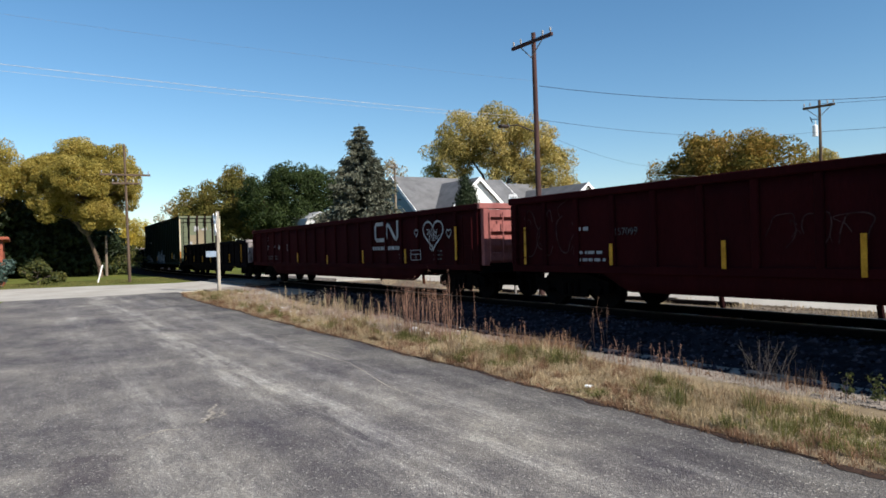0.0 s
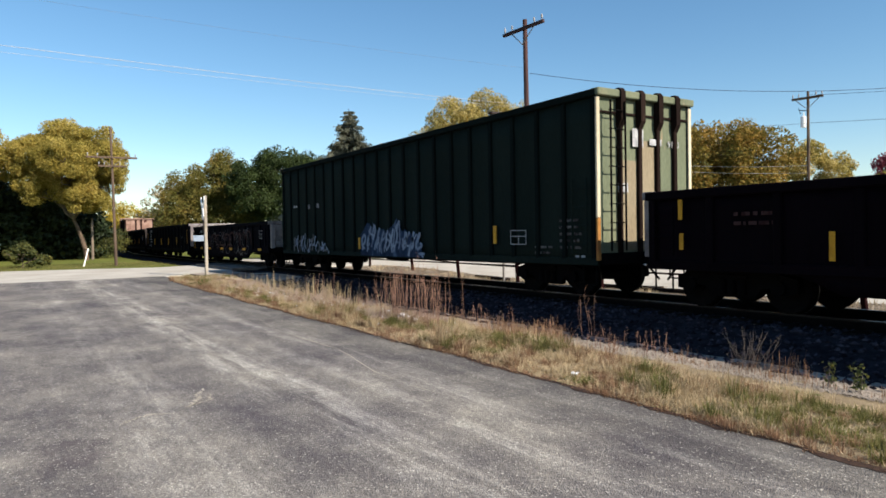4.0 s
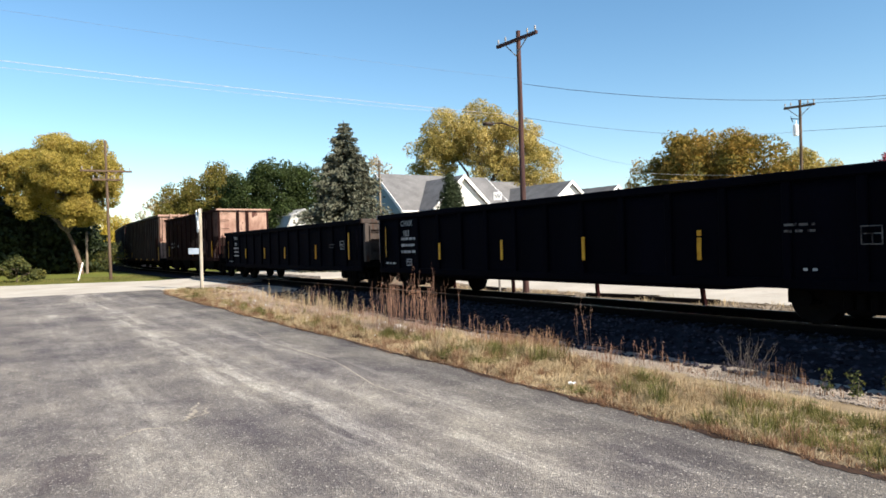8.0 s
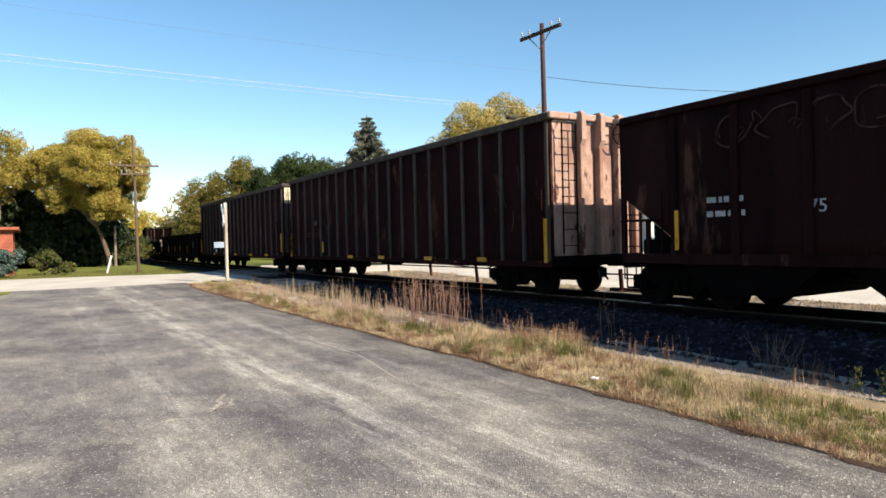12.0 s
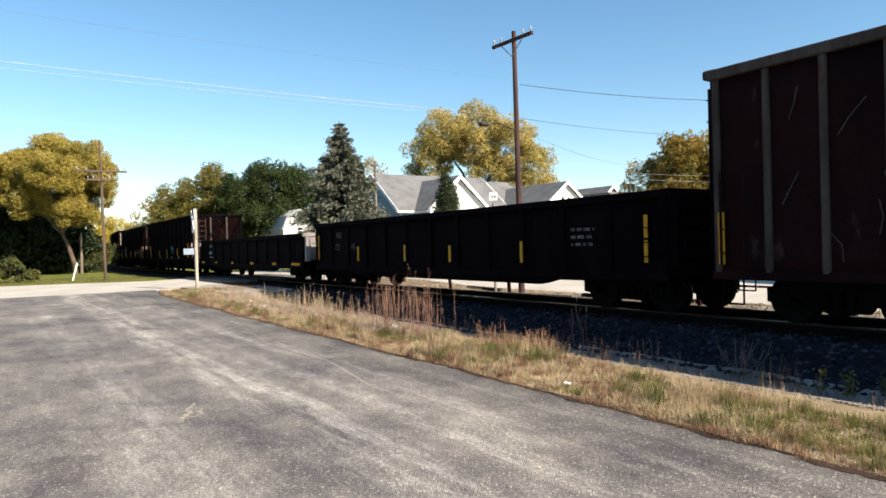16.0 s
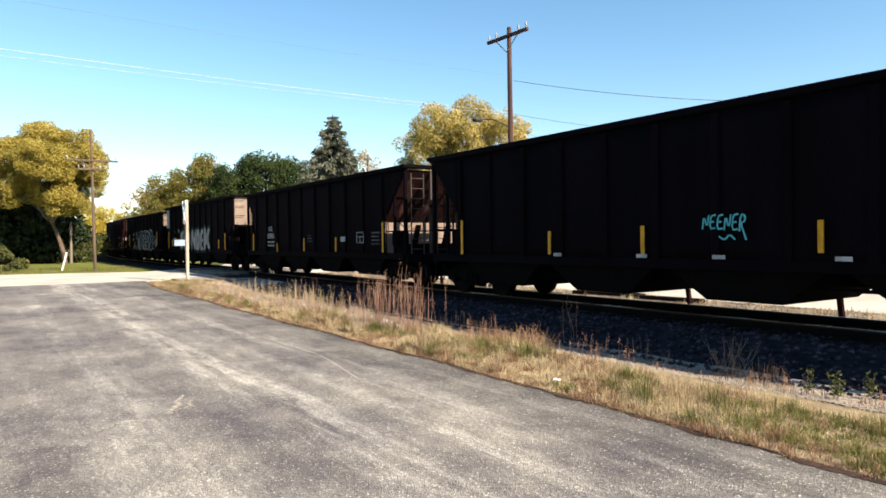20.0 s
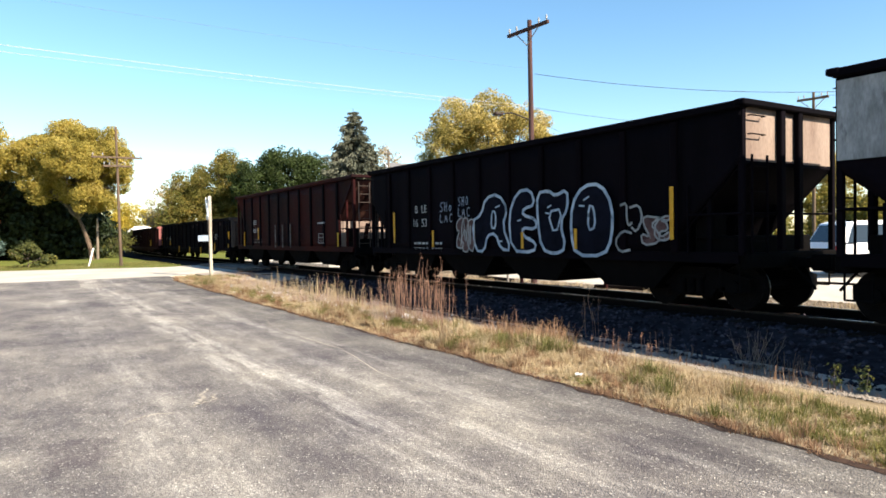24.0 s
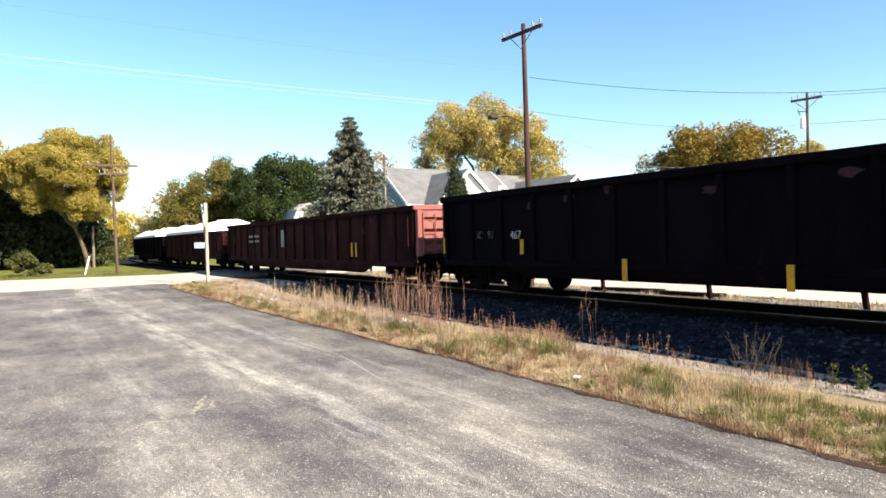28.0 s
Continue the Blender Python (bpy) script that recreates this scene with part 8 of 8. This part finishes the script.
# ---- grass, weeds and litter on the verge ----
def blades(name, label, n, seed, x0, x1, y0, y1, h0, h1, width, material, test, lean=0.35):
    """Grass blades standing on the land, one mesh."""
    rng = np.random.default_rng(seed)
    q = []
    x = rng.uniform(x0, x1, n * 2)
    y = rng.uniform(y0, y1, n * 2)
    ok = [i for i in range(n * 2) if test(x[i], y[i], rng.random())][:n]
    x, y = x[ok], y[ok]
    n = len(x)
    z = np.array([level(a, b) for a, b in zip(x, y)]) - 0.01
    big = np.array([0.5 + 1.0 * max(0.0, noise.noise((a * 0.9, b * 0.9, 7)) + 0.35) for a, b in zip(x, y)])
    h = rng.uniform(h0, h1, n) * big
    ang = rng.uniform(0, 6.283, n)
    ln = rng.uniform(0.0, lean, n) * h
    p = np.stack([x, y, z], 1)
    tip = p + np.stack([np.cos(ang) * ln, np.sin(ang) * ln, h], 1)
    a2 = ang + 1.57 + rng.normal(size=n) * 0.4
    s = np.stack([np.cos(a2), np.sin(a2), np.zeros(n)], 1) * (width * rng.uniform(0.6, 1.4, n))[:, None]
    d = quads_mesh(name, np.stack([p - s, p + s, tip + s * 0.25, tip - s * 0.25], 1))
    d.materials.append(material)
    return tagged(new(name, d), label, "grass", kind="stuff")


ex, ey = [e[0] for e in edge], [e[1] for e in edge]


def inside(x, y, r, far=8.25):
    """Thickest by the asphalt, thinning out unevenly towards the gravel."""
    e = float(np.interp(x, ex, ey))
    if y < e - 0.03 + 0.06 * noise.noise((x * 3, 0, 5)):
        return False
    f = far + 0.5 * noise.noise((x * 0.5, 1, 2))
    k = (y - e) / (f - e)
    return r < 1.15 - k * k


def greenish(x, y):
    return noise.noise((x * 0.55, y * 0.9, 11)) + 0.45 * min(max((x + 4.5) / 2.5, 0), 1)


M["straw"] = leaf_mat("straw_blades", [(0.17, 0.125, 0.07), (0.36, 0.275, 0.165), (0.51, 0.41, 0.26), (0.64, 0.54, 0.38)], 0.3, 0.8)
M["russet"] = leaf_mat("russet_blades", [(0.08, 0.042, 0.026), (0.23, 0.135, 0.08), (0.40, 0.26, 0.165)], 0.3, 0.8)
M["fresh"] = leaf_mat("fresh_blades", [(0.05, 0.06, 0.017), (0.125, 0.125, 0.036), (0.26, 0.225, 0.09)], 0.3, 0.7)
M["mauve"] = leaf_mat("grey_seed_heads", [(0.24, 0.175, 0.15), (0.40, 0.31, 0.26), (0.56, 0.46, 0.39)], 0.3, 0.8)


def tufts(name, label, n, seed, x0, x1, y0, y1, h0, h1, width, material, test, per=34, spread=0.05):
    """Grass growing in bunches: blades fan out and droop from each bunch's foot, two pieces a blade."""
    rng = np.random.default_rng(seed)
    feet = []
    while len(feet) < n:
        x, y = rng.uniform(x0, x1), rng.uniform(y0, y1)
        if rng.random() < 0.02:
            n -= 1
        if test(x, y, rng.random()):
            feet.append((x, y, level(x, y) - 0.01, rng.uniform(h0, h1) * (0.3 + 0.8 * max(0.0, noise.noise((x * 0.8, y * 0.8, 7)) + 0.4) + 0.9 * max(0.0, noise.noise((x * 2.2, y * 2.6, 17)) + 0.1))))
    f = np.repeat(np.array(feet), per, axis=0)
    k = len(f)
    ang = rng.uniform(0, 6.283, k)
    out = np.stack([np.cos(ang), np.sin(ang), np.zeros(k)], 1)
    h = f[:, 3] * rng.uniform(0.45, 1.15, k)
    fan = rng.uniform(0.1, 1.0, k) ** 1.3
    p = f[:, :3] + out * (spread * rng.random(k))[:, None]
    mid = p + out * (fan * h * 0.45)[:, None] + np.array([0, 0, 1]) * (h * (0.68 - 0.15 * fan))[:, None]
    tip = mid + out * (fan * h * 0.75)[:, None] + np.array([0, 0, 1]) * (h * (0.42 - 0.55 * fan))[:, None]
    side = np.stack([-np.sin(ang), np.cos(ang), np.zeros(k)], 1)
    turn = rng.normal(size=k)[:, None] * 0.6
    side = (side + out * turn)
    side *= (width * rng.uniform(0.6, 1.4, k))[:, None]
    d = quads_mesh(name, np.concatenate([np.stack([p - side, p + side, mid + side * 0.8, mid - side * 0.8], 1), np.stack([mid - side * 0.8, mid + side * 0.8, tip + side * 0.15, tip - side * 0.15], 1)]))
    d.materials.append(material)
    return tagged(new(name, d), label, "grass", kind="stuff")


def fade(x, y, r, lo, hi):
    """Share of bunches between the asphalt edge (0) and the gravel (1)."""
    e = float(np.interp(x, ex, ey))
    f = float(np.interp(x, [-30, -20, -12, -8, -5, 0], [8.4, 8.4, 8.1, 7.7, 7.15, 7.15])) + 0.35 * noise.noise((x * 0.7, 1, 2))
    k = (y - e - 0.05 * noise.noise((x * 3, 0, 5))) / (f - e)
    return lo < k < hi and r < 1.25 - max(0.0, k) ** 3


tufts("dry_grass", "straw-coloured dry grass bunches on the verge", 5200, 51, -30.5, 3, 4.8, 8.6, 0.05, 0.16, 0.0019, M["straw"], lambda x, y, r: fade(x, y, r, 0.02, 1.0) and greenish(x, y) < 0.30, 34, 0.07)
tufts("dry_grass", "russet dead grass along the asphalt edge", 1500, 52, -30.5, 3, 4.8, 6.4, 0.04, 0.10, 0.0024, M["russet"], lambda x, y, r: fade(x, y, r, -0.01, 0.09), 26, 0.07)
tufts("dry_grass", "brown dead grass among the straw", 1500, 57, -30.5, 3, 4.9, 8.5, 0.06, 0.2, 0.0020, M["russet"], lambda x, y, r: fade(x, y, r, 0.08, 1.0) and noise.noise((x * 0.9, y * 1.2, 21)) > -0.05, 30, 0.08)
tufts("green_grass", "fresh green grass bunches among the dry", 2000, 53, -30.5, 3, 4.9, 8.4, 0.05, 0.17, 0.0024, M["fresh"], lambda x, y, r: fade(x, y, r, 0.10, 0.9) and greenish(x, y) > 0.03, 32, 0.07)
tufts("dry_grass", "greyish seeding grass thick on the far verge", 900, 59, -27, -12, 6.0, 8.4, 0.12, 0.34, 0.0022, M["mauve"], lambda x, y, r: fade(x, y, r, 0.3, 1.0) and noise.noise((x * 0.5, y, 31)) > -0.15, 30, 0.09)
for lab, n, seed, m, lo, hi in (("drooping straw tussocks on the verge", 330, 151, "straw", 0.1, 0.95), ("drooping brown tussocks on the verge", 240, 152, "russet", 0.02, 0.8), ("drooping green tussocks on the verge", 330, 153, "fresh", 0.08, 0.8)):
    tufts("tussocks", lab, n, seed, -28, 2, 4.8, 8.2, 0.16, 0.27, 0.0022, M[m], lambda x, y, r: fade(x, y, r, lo, hi) and (greenish(x, y) > -0.05 if m == "fresh" else x < -4.2), 120, 0.10)
blades("dry_grass", "short matted straw between the bunches", 70000, 58, -30.5, 3, 4.8, 8.5, 0.02, 0.06, 0.003, M["straw"], lambda x, y, r: fade(x, y, r, 0.0, 1.0), 2.2)
blades("lawn_grass", "lawn grass beyond the side road", 12000, 54, -54, -44.8, -6, 9, 0.05, 0.10, 0.012, M["fresh"], lambda x, y, r: True)
blades("gravel_weeds", "sparse dry weeds in the gravel", 2600, 55, -30, 3, 8.0, 9.4, 0.06, 0.25, 0.005, M["russet"], lambda x, y, r: noise.noise((x * 0.8, y, 3)) > 0.0)
blades("gravel_weeds", "sparse dry weeds beyond the track", 6000, 56, -32, 3, 14.8, 17.5, 0.04, 0.16, 0.008, M["straw"], lambda x, y, r: noise.noise((x * 0.8, y, 4)) > 0.05)


def weed_clump(name, label, x, y, r, n, h0, h1, material, seed, heads=True, rad=0.005, spread=0.12):
    """Tall dead stalks with side twigs and seed heads."""
    rng = np.random.default_rng(seed)
    q = []

    def stem(a, b, w):
        d = np.array(b) - np.array(a)
        s = np.cross(d, rng.normal(size=3))
        s = s / (np.linalg.norm(s) + 1e-9) * w
        u = np.cross(d, s)
        u = u / (np.linalg.norm(u) + 1e-9) * w
        for k in (s, u):
            q.append([a - k, a + k, b + k * 0.5, b - k * 0.5])
    for _ in range(n):
        px, py = x + rng.normal() * r, y + rng.normal() * r * 0.6
        a = np.array([px, py, level(px, py) - 0.02])
        h = rng.uniform(h0, h1)
        b = a + np.array([rng.normal() * spread * h * 0.6, rng.normal() * spread * h * 0.6, h])
        mid = (a + b) / 2 + rng.normal(size=3) * 0.02 * h
        stem(a, mid, rad)
        stem(mid, b, rad * 0.8)
        for _ in range(rng.integers(2, 5)):
            u = rng.uniform(0.45, 1.0)
            o = a + (b - a) * u
            e = o + np.array([rng.normal() * 0.045, rng.normal() * 0.045, abs(rng.normal()) * 0.12 + 0.04]) * h
            stem(o, e, rad * 0.5)
            if heads:
                for _ in range(4):
                    c = e + rng.normal(size=3) * np.array([0.010, 0.010, 0.035])
                    s, v = rng.normal(size=3), rng.normal(size=3)
                    s, v = s / np.linalg.norm(s) * 0.006, v / np.linalg.norm(v) * 0.011
                    q.append([c - s, c - v, c + s, c + v])
    d = quads_mesh(name, np.array(q))
    d.materials.append(material)
    return tagged(new(name, d), label, "weeds", "weeds on the verge", "stuff")


W1 = "tall dry dead weed stalks with seed heads"
for x, y, r, n, h0, h1, m, s in ((-12.1, 6.55, 0.3, 34, 0.6, 1.15, "dryweed", 61), (-10.7, 6.5, 0.35, 40, 0.6, 1.2, "dryweed", 62), (-11.3, 6.5, 0.4, 16, 0.5, 0.95, "dryweed", 63),
                                 (-18.5, 7.4, 0.9, 60, 0.3, 0.68, "straw", 64), (-16.4, 7.3, 0.7, 44, 0.3, 0.6, "straw", 65), (-20.8, 7.6, 0.9, 60, 0.3, 0.68, "straw", 66), (-18.0, 7.5, 0.8, 12, 0.5, 0.85, "dryweed", 79),
                                 (-14.4, 7.4, 0.7, 14, 0.3, 0.55, "dryweed", 67), (-23.5, 7.8, 1.0, 34, 0.25, 0.5, "straw", 68), (-9.3, 9.0, 0.25, 5, 0.55, 0.9, "dryweed", 69),
                                 (-8.2, 8.6, 0.5, 20, 0.15, 0.38, "dryweed", 70), (-7.2, 8.6, 0.5, 16, 0.15, 0.36, "dryweed", 71), (-12.4, 8.8, 0.5, 12, 0.2, 0.5, "dryweed", 72), (-10.6, 8.3, 0.5, 12, 0.2, 0.5, "dryweed", 73)):
    weed_clump("dead_weeds", W1, x, y, r, n, h0, h1, M[m], s)
blades("weed_tuft", "bushy russet dead tuft", 2000, 74, -10.2, -7.9, 6.9, 8.2, 0.12, 0.5, 0.005, M["russet"], lambda x, y, r: ((x + 9.05) / 1.1) ** 2 + ((y - 7.55) / 0.6) ** 2 < r * r, 0.8)
blades("weed_tuft", "bushy pale green tuft", 900, 75, -9.6, -6.8, 6.0, 7.4, 0.06, 0.26, 0.005, M["fresh"], lambda x, y, r: ((x + 8.2) / 1.3) ** 2 + ((y - 6.7) / 0.65) ** 2 < r * r, 0.9)
weed_clump("dead_shrub", "leafless pale dead shrub at the gravel edge", -5.75, 8.8, 0.14, 26, 0.35, 0.66, M["twig"], 76, False, 0.004, 0.7)
weed_clump("dead_shrub", "leafless pale dead shrub at the gravel edge", -5.4, 8.7, 0.3, 22, 0.12, 0.3, M["twig"], 77, False, 0.0035, 0.7)
for x, y, s in ((-4.4, 8.3, 81), (-4.2, 8.55, 82), (-4.05, 8.35, 83), (-3.95, 8.95, 84)):
    rng = np.random.default_rng(s)
    t = thing("weed_seedling", "small green leafy weed in the gravel", "weed", "green weeds", at=pose(x, y, level(x, y) - 0.01))
    bm = bmesh.new()
    rod(bm, (0, 0, 0), (0.03, 0, 0.28), 0.006, 0.003, n=5)
    part("stem", bm, M["twig"], t)
    put("leaves", quads_mesh("leaves", leaves(rng, [(0.02 * rng.normal(), 0.02, 0.08 + 0.045 * i) for i in range(6)], [0.07] * 6, 50, 0.03, 0.4)), LEAF["shrub"], t)
# white aster flowers
rng = np.random.default_rng(90)
q = []
for i in range(240):
    x, y = rng.uniform(-21, -10), rng.uniform(5.3, 7.2)
    if noise.noise((x * 0.6, y, 9)) < -0.05:
        continue
    c = np.array([x, y, level(x, y) + rng.uniform(0.08, 0.28)])
    s, v = rng.normal(size=3), rng.normal(size=3)
    s, v = s / np.linalg.norm(s) * 0.014, v / np.linalg.norm(v) * 0.014
    q.append([c - s, c - v, c + s, c + v])
d = quads_mesh("aster_flowers", np.array(q))
d.materials.append(M["litter"])
tagged(new("aster_flowers", d), "small white aster flowers among the grass", "flowers", kind="stuff")
for x, y, r, s in ((-12.4, 6.95, 0.11, 91), (-5.63, 5.33, 0.032, 92), (-12.0, 7.0, 0.05, 93), (-9.9, 6.4, 0.03, 94)):
    rng = np.random.default_rng(s)
    bm = bmesh.new()
    bmesh.ops.create_icosphere(bm, subdivisions=2, radius=r)
    for v in bm.verts:
        v.co = Vector((v.co.x * 1.3, v.co.y, v.co.z * 0.55)) * (1 + 0.28 * rng.normal())
    d = mesh_of(bm, "litter")
    d.materials.append(M["litter"])
    o = tagged(new("litter", d), "crumpled white plastic litter in the grass", "litter", "litter")
    o.location = (x, y, level(x, y) + r * 0.35 + 0.03)

# cracks and ragged edge of the asphalt
M["crack"] = mat("pale_crack", (0.42, 0.38, 0.32), (0.28, 0.25, 0.21), 0.95, scale=8)
M["tar"] = mat("dark_soil", (0.060, 0.036, 0.026), (0.026, 0.017, 0.014), 0.95, scale=6, bump=0.5)


def ragged_edge():
    """The broken dark rim where the asphalt crumbles into the soil."""
    rng = random.Random(12)
    bm = bmesh.new()
    prev = None
    x = -30.0
    while x < 6.0:
        y = float(np.interp(x, ex, ey))
        w = max(0.012, 0.038 + 0.07 * noise.noise((x * 1.9, 4, 1)) + 0.05 * noise.noise((x * 6, 4, 3)) + rng.uniform(-0.015, 0.02))
        o = 0.05 * noise.noise((x * 1.1, 9, 2))
        cur = [bm.verts.new((x, y - w + o, 0.0045)), bm.verts.new((x, y + 0.03, 0.006)), bm.verts.new((x, y + 0.07, -0.03))]
        if prev:
            bm.faces.new((prev[0], cur[0], cur[1], prev[1]))
            bm.faces.new((prev[1], cur[1], cur[2], prev[2]))
        prev = cur
        x += 0.07
    d = mesh_of(bm, "asphalt_edge")
    d.materials.append(M["tar"])
    tagged(new("asphalt_edge", d), "crumbling dark rim of the asphalt", "edge", kind="structure")


ragged_edge()


def crack(pts, w, m, seed, label):
    rng = random.Random(seed)
    bm = bmesh.new()
    fine = []
    for (a, b), (c, d) in zip(pts[:-1], pts[1:]):
        for k in range(8):
            u = k / 8
            fine.append((a + (c - a) * u + rng.uniform(-1, 1) * w * 1.6, b + (d - b) * u + rng.uniform(-1, 1) * w * 1.6))
    fine.append(pts[-1])
    v = []
    for i, p in enumerate(fine):
        q = fine[min(i + 1, len(fine) - 1)]
        o = fine[max(i - 1, 0)]
        tx, ty = q[0] - o[0], q[1] - o[1]
        n = math.hypot(tx, ty) or 1
        k = w * rng.uniform(0.3, 1.0) * (0.4 + math.sin(math.pi * (i + 0.5) / len(fine)))
        v.append((bm.verts.new((p[0] - ty / n * k, p[1] + tx / n * k, 0.004)), bm.verts.new((p[0] + ty / n * k, p[1] - tx / n * k, 0.004))))
    for (a, b), (c, d) in zip(v[:-1], v[1:]):
        bm.faces.new((a, b, d, c))
    d = mesh_of(bm, "asphalt_crack")
    d.materials.append(M[m])
    tagged(new("asphalt_crack", d), label, "crack", "cracks in the asphalt", "structure")


crack([(-6.45, 0.78), (-6.62, 0.95), (-6.67, 1.12), (-6.6, 1.26)], 0.016, "crack", 1, "pale dusty crack in the asphalt")
crack([(-6.75, 1.42), (-6.85, 1.5), (-7.02, 1.58), (-7.25, 1.6), (-7.5, 1.76)], 0.020, "crack", 2, "pale dusty crack in the asphalt")
crack([(-6.8, 1.48), (-6.95, 1.68), (-7.2, 1.72)], 0.014, "crack", 3, "pale dusty crack in the asphalt")
crack([(-14.0, 4.3), (-11.5, 3.9), (-9.0, 3.95), (-7.0, 3.6), (-5.4, 3.65)], 0.008, "crack", 4, "thin pale crack along the lot")
crack([(-16.5, 2.2), (-15.2, 3.2), (-14.8, 4.2)], 0.011, "crack", 5, "thin pale crack across the lot")


# ---- what moves: the train runs along its track, the wheels roll ----
RUN = [0.00, 11.27, 22.56, 33.83, 45.01, 56.14, 67.25, 78.33, 89.41, 100.48, 111.46, 122.48, 133.47, 144.43, 155.37, 166.28, 176.98, 187.80, 198.65, 209.51, 220.26, 231.00, 241.90, 252.86, 263.87, 274.79, 285.58, 296.29, 307.08]


def motions():
    for car, centre, half in CARS:
        rows = []
        for t, run in enumerate(RUN):
            a, b = on_track(centre + run + half), on_track(centre + run - half)
            rows.append((t, pose((a[0] + b[0]) / 2, (a[1] + b[1]) / 2, RAIL_Z, 0, 0, math.degrees(math.atan2(a[1] - b[1], a[0] - b[0])))))
        walk(car, rows)
    n = 1 + math.ceil(RUN[-1] / 0.42 / radians(80))
    steps = [28.0 * i / (n - 1) for i in range(n)]
    turn = [float(np.interp(t, range(29), RUN)) / 0.42 for t in steps]
    for w, x in WHEELS:
        m = w.matrix_basis.copy()
        walk(w, [(t, m @ Matrix.Rotation(a, 4, "Y")) for t, a in zip(steps, turn)])


motions()
